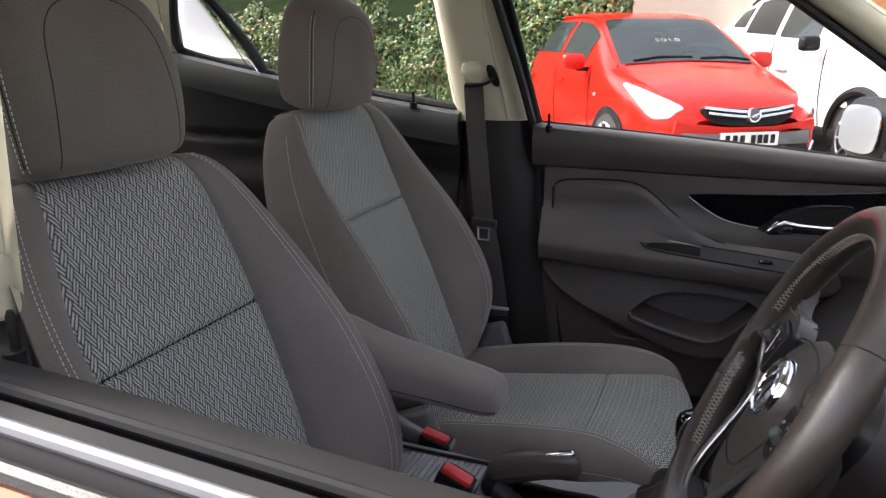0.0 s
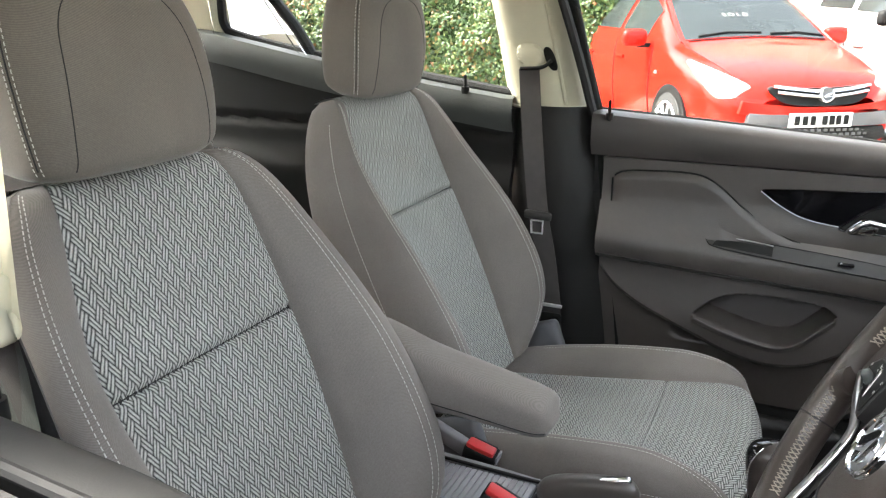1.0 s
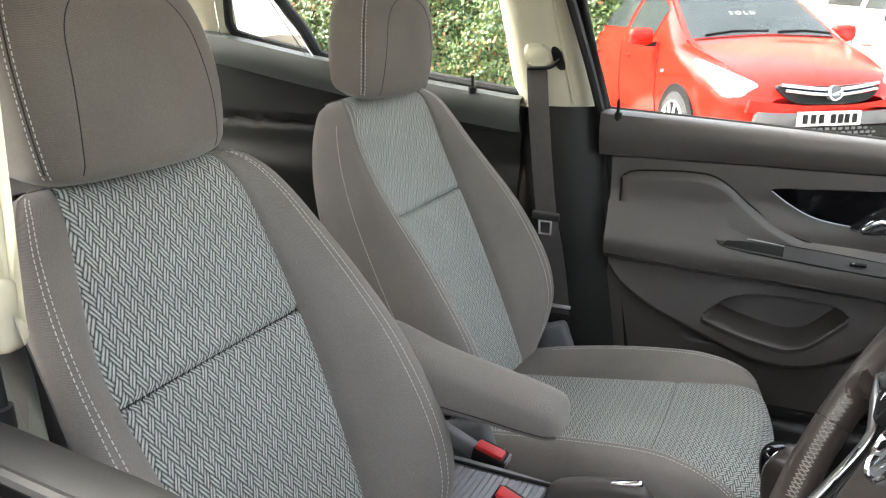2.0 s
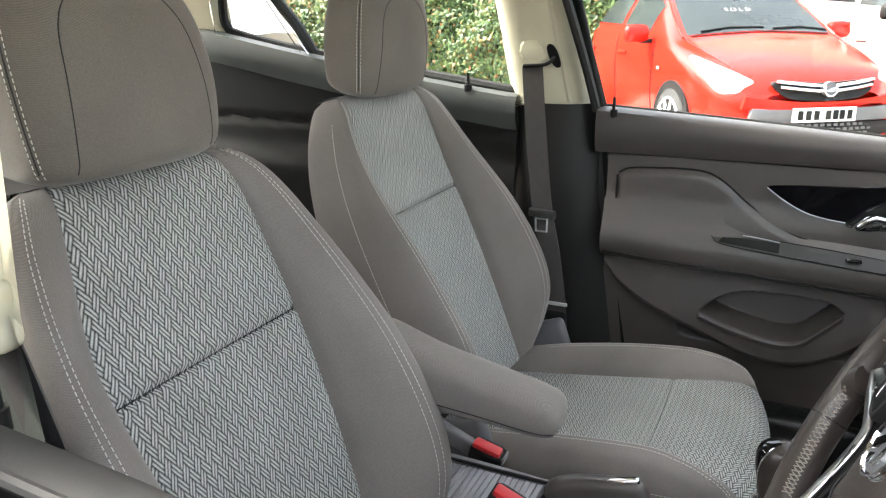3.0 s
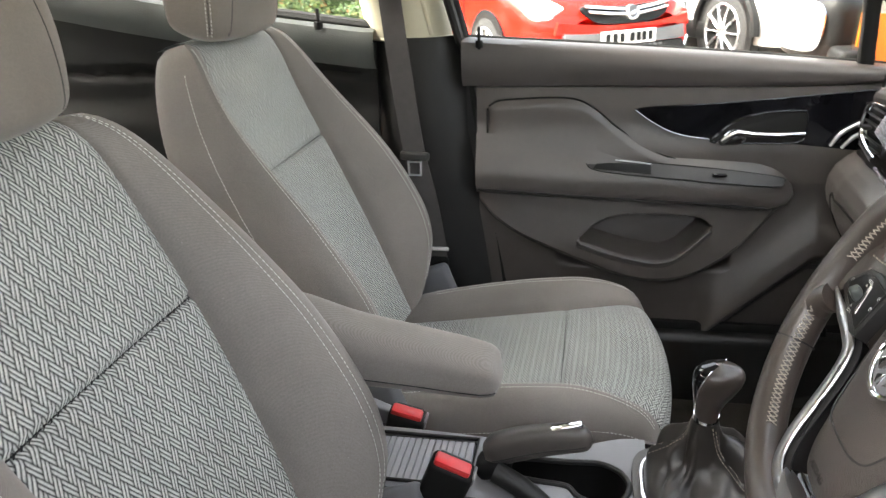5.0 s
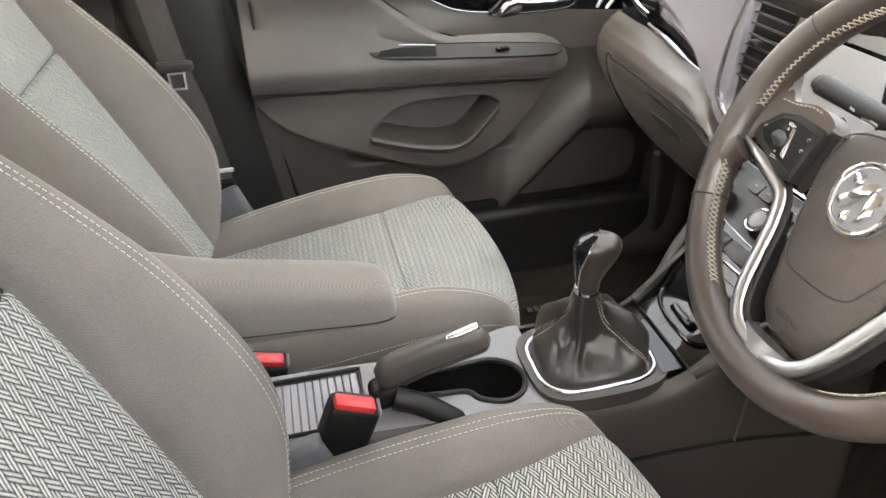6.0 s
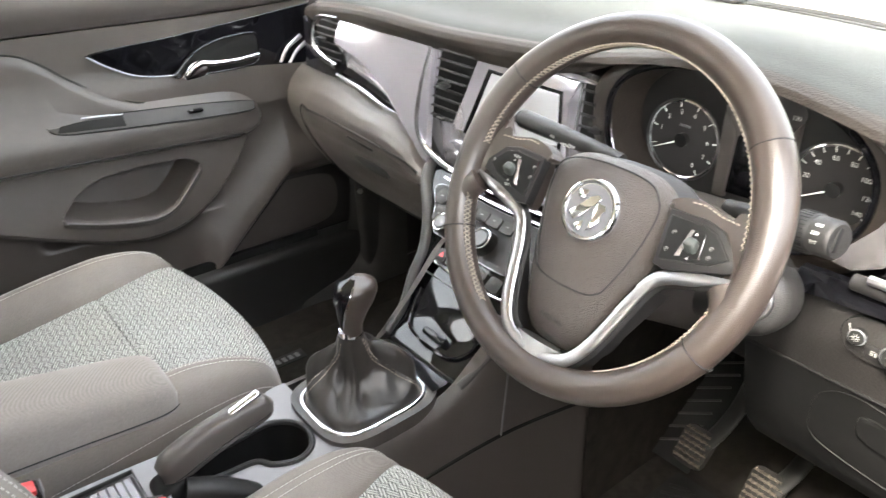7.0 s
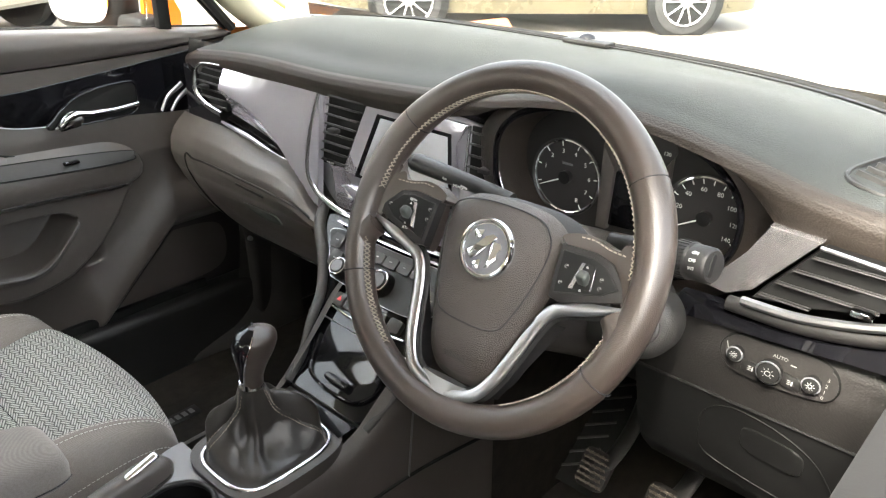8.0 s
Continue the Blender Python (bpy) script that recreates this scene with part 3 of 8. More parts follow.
armpad = part("pad", cap(surf(arm_fn, 50, 44, loop_v=True)), M_CLOTH, arm)
part("piping", tube([arm_fn(a / 60, 0.545) for a in range(2, 60)], 0.001, 6), M_DTHREAD, armpad)
part("piping", tube([arm_fn(a / 60, 0.955) for a in range(2, 60)], 0.001, 6), M_DTHREAD, armpad)
part("pivot", tube([(-0.15, -0.118, 0.83), (-0.15, -0.03, 0.83)], 0.03, 20), M_DARK, arm)


def buckle(x, y, z, tilt, lean_y, label, webdown):
    b = thing("seat_belt_buckle", (x, y, z - 0.09), label, "seat belt buckle", "seat belt buckles")
    m = turn(lean_y, tilt, 0)
    hc = Vector((x, y, z)) - m @ Vector((0, 0, 0.058))
    part("housing", rbox(hc, (0.060, 0.036, 0.110), 0.007, 3, m), M_BLACK, b)
    c = hc + m @ Vector((0, 0, 0.056))
    part("release_button", rbox(c + m @ Vector((-0.002, -0.004, 0.0)), (0.050, 0.022, 0.012), 0.004, 2, m), M_RED, b, "red release button")
    part("slot", rbox(c + m @ Vector((0.0, 0.0115, -0.0005)), (0.044, 0.006, 0.004), 0.001, 1, m), M_DARK, b)
    part("cheek", rbox(c + m @ Vector((0.0295, 0, -0.008)), (0.004, 0.026, 0.016), 0.0015, 1, m), M_DECK, b)
    part("stalk", tube([hc + m @ Vector((0, 0, -0.04)), Vector((hc.x - webdown, hc.y, hc.z - 0.12))], 0.014, 8, squash=0.5), M_BLACK, b)
    return b


buckle(-0.0605, 0.0735, 0.6225, 14, 4, "black seat belt buckle with red button beside the passenger seat", 0.04)
buckle(0.0458, -0.104, 0.673, 22, 2, "black seat belt buckle with red button beside the driver's seat", 0.06)


# ---- doors ----
def sheet(x0, x1, zb, zt, Y, nx, nz, sgn=1, rim=0.02, uv=None):
    """A moulded panel in the x-z plane between the curves zb and zt; Y(x, z) is its distance from the car's middle."""
    def fn(a, b):
        i, j = a * (nx + 2) - 1, b * (nz + 2) - 1
        back = 0.0
        if i < 0 or i > nx or j < 0 or j > nz:
            back = rim
        aa, bb = min(max(i / nx, 0), 1), min(max(j / nz, 0), 1)
        x = x0 + (x1 - x0) * aa
        lo, hi = zb(x), zt(x)
        z = lo + (hi - lo) * bb
        return Vector((x, sgn * (Y(x, z) + back), z))
    return surf(fn, nx + 2, nz + 2)


def curve(*pts):
    xs, ys = [p[0] for p in pts], [p[1] for p in pts]
    return lambda x: sp(xs, ys, x)


def sweep_x(x0, x1, section, n=40):
    """A profile drawn along x; section(x) gives points (y, z)."""
    m = len(section(x0)) - 1
    return surf(lambda a, b: (lambda q: Vector((x0 + (x1 - x0) * a, q[0], q[1])))(section(x0 + (x1 - x0) * a)[round(b * m)]), n, m)


belt_top = curve((-0.30, 1.118), (-0.06, 1.103), (0.20, 1.086), (0.49, 1.064), (0.87, 1.030))
belt_low = curve((-0.10, 1.005), (0.20, 1.005), (0.50, 1.003), (0.70, 1.006), (0.87, 1.016))


def front_door(sgn, name, label, full):
    d = thing(name, (0.4, sgn * 0.8, 0.42), label, "car door", kind="structure")
    s = sgn

    def ym(y):
        return y if s > 0 else float(np.interp(y, [0.0, 0.70, 0.735, 0.797, 0.838, 0.9], [0.0, 0.685, 0.708, 0.750, 0.790, 0.865]))
    # painted outer skin and sill
    def skin(a, b):
        z = [1.085, 1.07, 0.98, 0.85, 0.65, 0.45][round(b * 5)] - 0.06 * max(0.0, a - 0.05) * (1 - b)
        y = [0.815, 0.835, 0.875, 0.885, 0.865, 0.835][round(b * 5)]
        return Vector((-0.12 + 1.08 * a, s * ym(y), z))
    part("outer_skin", surf(skin, 20, 5), M_ORANGE, d, "bright orange painted steel")
    # padded top ledge with the window slot; driver's side coloured darker, as in shade
    def ledge(x):
        t, l = belt_top(x), belt_low(x)
        h = t - l
        o = 0.020 * step(0.05, 0.25, x) if s < 0 else 0.0
        return [(s * ym(0.775), l - 0.004), (s * ym(0.748 + o), l), (s * ym(0.738 + o), l + 0.2 * h), (s * ym(0.735 + o), l + 0.55 * h), (s * ym(0.738 + o), l + 0.82 * h), (s * ym(0.745 + o), l + 0.95 * h), (s * ym(0.758), t), (s * ym(0.785), t + 0.002), (s * ym(0.797), t - 0.001), (s * ym(0.797), t - 0.03)]
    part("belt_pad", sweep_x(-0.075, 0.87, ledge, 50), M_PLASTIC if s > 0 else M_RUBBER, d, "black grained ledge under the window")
    part("inner_seal", tube([(x / 40 * 0.95 - 0.075, s * ym(0.799), belt_top(x / 40 * 0.95 - 0.075) + 0.001) for x in range(41)], 0.0045, 8), M_RUBBER, d)
    part("outer_seal", sweep_x(-0.12, 0.9, lambda x: [(s * ym(0.807), belt_top(x) - 0.03), (s * ym(0.807), belt_top(x) - 0.004), (s * ym(0.812), belt_top(x) + 0.002), (s * ym(0.826), belt_top(x) - 0.004), (s * ym(0.836), belt_top(x) - 0.016), (s * ym(0.838), belt_top(x) - 0.03)], 40), M_RUBBER, d)
    part("waist_strip", tube([(x / 40 * 1.02 - 0.12, s * ym(0.826), belt_top(x / 40 * 1.02 - 0.12) - 0.004) for x in range(41)], 0.0050, 8), M_GREYP, d, "satin grey waist strip")
    part("waist_lip", tube([(x / 40 * 1.02 - 0.12, s * ym(0.841), belt_top(x / 40 * 1.02 - 0.12) - 0.021) for x in range(41)], 0.0070, 8), M_MID, d)
    pin_x = -0.035 if s > 0 else -0.062
    part("lock_pin", tube([(pin_x, s * ym(0.735), 1.085), (pin_x, s * ym(0.735), 1.118), (pin_x, s * ym(0.735), 1.128), (pin_x, s * ym(0.735), 1.132)], lambda t: 0.0036 if t < 0.9 else 0.002, 10), M_BLACK, d)
    part("pin_collar", tube([(pin_x, s * ym(0.738), 1.088), (pin_x, s * ym(0.738), 1.103)], 0.008, 14), M_BLACK, d)
    # carrier behind the trim
    part("trim_carrier", sheet(-0.07, 0.90, lambda x: 0.40, lambda x: belt_low(x) + 0.004, lambda x, z: 0.768 + 0.055 * step(0.10, 0.16, x) * step(0.56, 0.50, x) * step(0.53, 0.58, z) * step(0.80, 0.75, z), 48, 48, s), M_DARK, d)
    # upper panel with the padded insert; the driver's side has shade in its darker colour
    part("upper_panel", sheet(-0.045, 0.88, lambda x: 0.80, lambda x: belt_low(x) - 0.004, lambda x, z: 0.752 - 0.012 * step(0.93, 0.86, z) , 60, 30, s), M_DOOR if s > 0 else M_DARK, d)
    ins_t = curve((-0.02, 0.958), (0.0, 0.970), (0.06, 0.976), (0.139, 0.978), (0.18, 0.972), (0.215, 0.952), (0.26, 0.915), (0.318, 0.877), (0.37, 0.853), (0.44, 0.838))
    def ins_y(x, z):
        t, l = ins_t(x), 0.825
        e = min(step(0, 0.02, t - z), step(0, 0.02, x + 0.022), 1.0)
        return 0.7525 - 0.010 * math.sqrt(max(e, 0.0)) - 0.012 * step(0.93, 0.84, z)
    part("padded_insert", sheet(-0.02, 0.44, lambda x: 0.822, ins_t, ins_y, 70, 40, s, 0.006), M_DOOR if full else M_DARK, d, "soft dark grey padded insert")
    part("insert_groove", tube([(x, s * (ins_y(x, ins_t(x) - 0.001) + 0.001), ins_t(x) + 0.0005) for x in [-0.018 + 0.456 * k / 60 for k in range(61)]], 0.0024, 6), M_BLACK, d)
    part("insert_groove", tube([(-0.0215, s * 0.7485, 0.835 + 0.12 * k / 10) for k in range(11)], 0.0022, 6), M_BLACK, d)
    # armrest
    def arm_sec(x):
        k = math.sqrt(max(0.0, 1 - max(0.0, (x - 0.53) / 0.105) ** 2.4)) if x > 0.53 else 1.0
        dz = curve((-0.05, 0.012), (0.2, 0.0), (0.45, -0.010), (0.64, -0.022))(x)
        cy, cz = 0.748, 0.795 + dz
        g = step(0.20, 0.34, x)
        pts = [(0.7372 + 0.0108 * g, 0.892 - 0.024 * g), (0.7325 + 0.0055 * g, 0.868 - 0.012 * g), (0.7255 + 0.0015 * g, 0.847 - 0.005 * g), (0.716, 0.828), (0.709, 0.813), (0.7075, 0.797), (0.709, 0.782), (0.714, 0.769), (0.726, 0.758), (0.757, 0.752)]
        return [(s * (cy + (y - cy) * k), cz + (z + dz - cz) * max(k, 0.05)) for y, z in pts]
    part("armrest", sweep_x(-0.045, 0.635, arm_sec, 60), M_DOOR, d, "soft dark grey armrest")
    part("piping", tube([(x / 60 * 0.66 - 0.04, s * 0.7135, 0.768 + curve((-0.05, 0.012), (0.2, 0.0), (0.45, -0.010), (0.64, -0.022))(x / 60 * 0.66 - 0.04)) for x in range(57)], 0.0016, 6), M_DTHREAD, d)
    slot = [(0.20, 0.0), (0.215, 0.010), (0.34, 0.013), (0.58, 0.010), (0.603, 0.0), (0.585, -0.009), (0.45, -0.013), (0.24, -0.010)]
    ol = [(q.x, q.y) for q in smooth_line([Vector((a, b, 0)) for a, b in slot], 48, True)]
    sl = math.radians(50)
    def on_arm(a, b, h):
        dz = curve((-0.05, 0.012), (0.2, 0.0), (0.45, -0.010), (0.64, -0.022))(a)
        b = b * 1.3 - 0.030 * max(0.0, a - 0.2)
        return Vector((a, s * (0.7225 + b * math.cos(sl) - h * math.sin(sl)), 0.8365 + dz + b * math.sin(sl) + h * math.cos(sl)))
    part("pull_plate", prism(ol, on_arm, -0.006, 0.0026, 0.001), M_MID, d)
    part("plate_edge", tube([on_arm(a, b, 0.0022) for a, b in ol], 0.0011, 6, True), M_BLACK, d)
    part("pull_recess", prism([(0.212, -0.006), (0.335, -0.008), (0.335, 0.009), (0.222, 0.007)], on_arm, 0.0, 0.0030, 0.0006), M_BLACK, d)
    part("pull_edge", tube([on_arm(0.205 + 0.13 * k / 10, 0.0105 + 0.002 * math.sin(k / 10 * 3.14), 0.003) for k in range(11)], 0.0014, 6), M_MATTE, d)
    part("window_switch", rbox(on_arm(0.475, 0.0, 0.005), (0.030, 0.012, 0.006), 0.002), M_PIANO, d)
    part("switch_tip", rbox(on_arm(0.466, 0.0, 0.0085), (0.006, 0.008, 0.003), 0.001), M_CHROME, d)
    # bowl under the armrest with the open pocket
    bowl_b = curve((-0.04, 0.735), (-0.01, 0.700), (0.05, 0.660), (0.12, 0.630), (0.19, 0.602), (0.27, 0.572), (0.35, 0.558), (0.43, 0.572), (0.50, 0.615), (0.56, 0.675), (0.615, 0.742))
    pk_t = curve((0.185, 0.660), (0.215, 0.690), (0.25, 0.712), (0.30, 0.722), (0.40, 0.722), (0.45, 0.716), (0.475, 0.700))
    pk_b = curve((0.185, 0.657), (0.25, 0.636), (0.31, 0.622), (0.36, 0.616), (0.40, 0.628), (0.44, 0.664), (0.475, 0.698))
    def bowl_y(x, z):
        y = 0.728 + 0.018 * step(0.62, 0.76, z) - 0.006 * math.sin(max(0, min(1, (x + 0.04) / 0.65)) * math.pi)
        if 0.185 < x < 0.475:
            e = min(z - pk_b(x), pk_t(x) - z, (x - 0.185) * 0.7, (0.475 - x) * 0.7)
            y += 0.080 * step(0.0, 0.014, e)
            y -= 0.007 * math.exp(-(((z - pk_b(x) + 0.006) / 0.007) ** 2))
        lo = bowl_b(x)
        y += 0.012 * (1 - step(0.0, 0.014, z - lo))
        return y
    part("pocket_panel", sheet(-0.04, 0.615, bowl_b, lambda x: 0.757 + curve((-0.05, 0.012), (0.2, 0.0), (0.45, -0.010), (0.64, -0.022))(x), bowl_y, 150, 80, s, 0.03), M_DOOR, d, "dark grey moulded panel with an open pocket")
    part("pocket_lip", tube([(x, s * (bowl_y(x, pk_b(x) - 0.006) + 0.0005), pk_b(x) - 0.004) for x in [0.19 + 0.28 * k / 40 for k in range(41)]], 0.0022, 6), M_DOOR, d)
    # lower panel with the loudspeaker
    def ridge(x):
        return min(0.622, 0.430 + (x - 0.49) * 0.96)
    def low_y(x, z):
        e = ridge(x) - z
        k = step(0.44, 0.50, x)
        return 0.762 - 0.032 * math.exp(-(((e + 0.020) / (0.085 if e < -0.020 else 0.024)) ** 2)) * k + 0.012 * step(-0.004, 0.034, e) * k + 0.058 * step(0.13, 0.18, x) * step(0.53, 0.48, x) * step(0.575, 0.610, z) * step(0.775, 0.73, z)
    part("lower_panel", sheet(-0.045, 0.93, lambda x: 0.41, lambda x: 0.80, low_y, 200, 130, s), M_DOOR, d)
    def grille(a, b):
        x = 0.515 + 0.33 * a
        z0, z1 = 0.440, max(0.444, ridge(x) - 0.022)
        return Vector((x, s * (0.769 - 0.006 * math.sin(a * math.pi) * math.sin(b * math.pi)), z0 + (z1 - z0) * b))
    part("speaker_grille", surf(grille, 30, 16), M_PLASTIC, d, "black loudspeaker grille")
    part("kick_strip", rbox((0.36, s * 0.752, 0.432), (0.78, 0.02, 0.045), 0.008), M_BLACK, d)
    # gloss black strip and handle
    blk_t = curve((0.295, 0.955), (0.34, 0.960), (0.45, 0.966), (0.60, 0.979), (0.76, 0.995), (0.86, 1.006))
    blk_b = curve((0.295, 0.955), (0.33, 0.930), (0.38, 0.905), (0.45, 0.893), (0.55, 0.888), (0.62, 0.884), (0.70, 0.876), (0.75, 0.872), (0.86, 0.868))
    part("gloss_strip", sheet(0.295, 0.86, blk_b, blk_t, lambda x, z: 0.741, 50, 10, s, 0.008), M_PIANO, d, "gloss black trim strip")
    part("strip_line", tube([(0.30 + 0.56 * k / 30, s * 0.739, blk_t(0.30 + 0.56 * k / 30) + 0.002) for k in range(31)], 0.0016, 6), M_PIANO, d)
    part("strip_edge", tube([(0.297 + 0.16 * k / 24, s * 0.7395, blk_b(0.297 + 0.16 * k / 24) + 0.0005) for k in range(25)], 0.0011, 6), M_TRIM, d)
    hb = [(0.458, 0.888), (0.468, 0.905), (0.50, 0.932), (0.55, 0.950), (0.61, 0.955), (0.638, 0.950), (0.640, 0.915), (0.628, 0.890), (0.55, 0.886)]
    hl = smooth_line([Vector((a, b, 0)) for a, b in hb], 60, True)
    part("handle_bowl", prism([(q.x, q.y) for q in hl], lambda a, b, h: Vector((a, s * (0.741 - h), b)), -0.004, 0.003, 0.001), M_BLACK, d)
    part("handle_rim", tube([(q.x, s * 0.737, q.y) for q in hl], 0.0024, 8, True), M_PIANO, d)
    lever = part("door_handle", tube([(0.478, s * 0.728, 0.892), (0.49, s * 0.722, 0.906), (0.505, s * 0.716, 0.915), (0.53, s * 0.714, 0.911), (0.58, s * 0.716, 0.909), (0.632, s * 0.722, 0.911)], lambda t: 0.0100 - 0.002 * t, 12, squash=0.75), M_CHROME, d, "polished chrome inner door handle")
    part("handle_root", prism([(q.x, q.y) for q in smooth_line([Vector((a, b, 0)) for a, b in ((0.464, 0.886), (0.474, 0.903), (0.494, 0.917), (0.514, 0.914), (0.524, 0.902), (0.518, 0.889), (0.49, 0.884))], 36, True)], lambda a, b, h: Vector((a, s * (0.738 - h), b)), 0.0, 0.014, 0.008, 4), M_CHROME, lever)
    # window frame
    fr = [(-0.075, s * 0.790, 1.10), (-0.105, s * 0.765, 1.22), (-0.150, s * 0.725, 1.38), (-0.185, s * 0.690, 1.50), (-0.17, s * 0.672, 1.54), (-0.05, s * 0.665, 1.565), (0.15, s * 0.665, 1.55), (0.35, s * 0.68, 1.46), (0.55, s * 0.71, 1.33), (0.74, s * 0.745, 1.19), (0.90, s * 0.785, 1.035)]
    part("window_frame", tube(smooth_line(fr, 60), 0.016, 10, squash=0.8), M_RUBBER, d, "black rubber-sealed window frame")
    part("frame_lining", tube([Vector(p) + Vector((-0.004, -s * 0.028, -0.004)) for p in smooth_line(fr, 60)], 0.011, 8), M_DARK, d)
    part("quarter_bar", rbox((0.735, s * 0.765, 1.10), (0.030, 0.022, 0.20), 0.006, 2, turn(s * 10, -6, 0)), M_BLACK, d)
    return d


door_left = front_door(1, "door_1", "closed front passenger door, dark grey moulded trim and orange outside", True)
door_right = front_door(-1, "door_2", "closed front driver's door with its window lowered, upper trim darkened as shade, orange outside", False)


def pane(name, pts, thick=0.004, mat=None, label="clear window glass", parent=None):
    """A glass pane of real thickness through the corner points."""
    v = [Vector(p) for p in pts]
    n = (v[1] - v[0]).cross(v[2] - v[0]).normalized() * thick
    bm = bmesh.new()
    a = [bm.verts.new(p) for p in v]
    b = [bm.verts.new(p + n) for p in v]
    bm.faces.new(a)
    bm.faces.new(b)
    k = len(v)
    for i in range(k):
        bm.faces.new((a[i], a[(i + 1) % k], b[(i + 1) % k], b[i]))
    ob = part(name, bm, mat or M_GLASS, parent, smooth=False, shadow=False)
    return ob if parent else tagged(ob, label, "window", kind="structure")


def side_pane(name, corners, s, parent, k=0.255):
    """A flat side window: corners (x, z), leaning in towards the roof."""
    return pane(name, [(x, s * (0.803 - k * (z - 1.03)), z) for x, z in corners], parent=parent)


side_pane("pane", [(-0.08, 1.08), (0.715, 1.02), (0.715, 1.21), (0.35, 1.46), (0.0, 1.56), (-0.18, 1.545)], 1, door_left)
side_pane("quarter_pane", [(0.75, 1.02), (0.90, 1.02), (0.75, 1.185)], 1, door_left)
side_pane("quarter_pane", [(0.75, 1.02), (0.90, 1.02), (0.75, 1.185)], -1, door_right)


# ---- body shell ----
shell = thing("car_body", (0.0, 0.0, 0.05), "orange compact crossover body with cream headlining and dark carpets", "car", kind="structure")


def pillar(s, front, inner, z0, edge):
    """A middle door pillar: cream above, black below, with sky sheen coloured in on the driver's side."""
    dx = front
    def up(a, b):
        z = z0 + (1.575 - z0) * a
        lean = z - z0
        y = inner - 0.205 * lean
        c = (b - 0.5) * 2
        w = 0.097 - 0.03 * lean
        return Vector((dx - 0.20 - 0.165 * lean + c * w, s * (y + edge * abs(c) ** 3.2), z))
    p = part("upper_pillar_trim", surf(up, 20, 20), M_CREAM, shell, "cream plastic upper pillar trim")
    part("pillar_rib", tube([up(0.02 + 0.9 * k / 20, 0.80) for k in range(21)], 0.005, 8), M_CREAM, p)
    if s > 0:
        part("pillar_foot", tube([up(0.0, k / 24) for k in range(25)], 0.004, 8), M_CREAM, p)
    def low(a, b):
        z = 0.36 + (z0 + 0.004 - 0.36) * a
        c = (b - 0.5) * 2
        x1 = curve((0.36, 0.05), (0.55, 0.008), (0.91, -0.048), (1.11, -0.085))(z) + dx
        x0 = curve((0.36, -0.42), (0.55, -0.34), (0.91, -0.292), (1.11, -0.292))(z) + dx
        y = curve((0.36, inner - 0.017), (0.6, inner - 0.022), (0.9, inner - 0.014), (1.11, inner - 0.004))(z)
        if s < 0:
            x1 -= 0.038 + 0.22 * max(0.0, 1.07 - z) * step(0.5, 0.9, z)
        return Vector(((x0 + x1) / 2 + c * (x1 - x0) / 2, s * (y + edge * abs(c) ** 3), z))
    # driver's side in grey: the sky's grazing reflection put into the colour
    part("lower_pillar_trim", surf(low, 30, 24), M_DARK if s > 0 else M_GREYTRIM, shell, "plastic lower pillar trim")
    off = inner - 0.752
    if s > 0:
        part("door_seal", tube(smooth_line([(dx + 0.030, s * (0.77 + off), 0.40), (dx + 0.008, s * (0.772 + off), 0.56), (dx - 0.045, s * (0.775 + off), 0.91), (dx - 0.078, s * (0.775 + off), 1.11), (dx - 0.125, s * (0.735 + off), 1.33), (dx - 0.17, s * (0.69 + off), 1.52)], 40), 0.011, 10), M_RUBBER, shell)


pillar(1, 0.0, 0.752, 1.105, 0.055)
pillar(-1, -0.047, 0.608, 1.105, 0.018)
part("pillar_boot", rbox((-0.213, -0.620, 1.106), (0.078, 0.030, 0.058), 0.010, 3), M_CREAM, shell)
part("pillar_core", sweep_x(-0.34, -0.175, lambda x: [(-0.70, 0.36), (-0.77, 0.36), (-0.80, 1.10), (-0.70, 1.52), (-0.66, 1.52), (-0.70, 1.10), (-0.70, 0.36)], 4), M_RUBBER, shell)

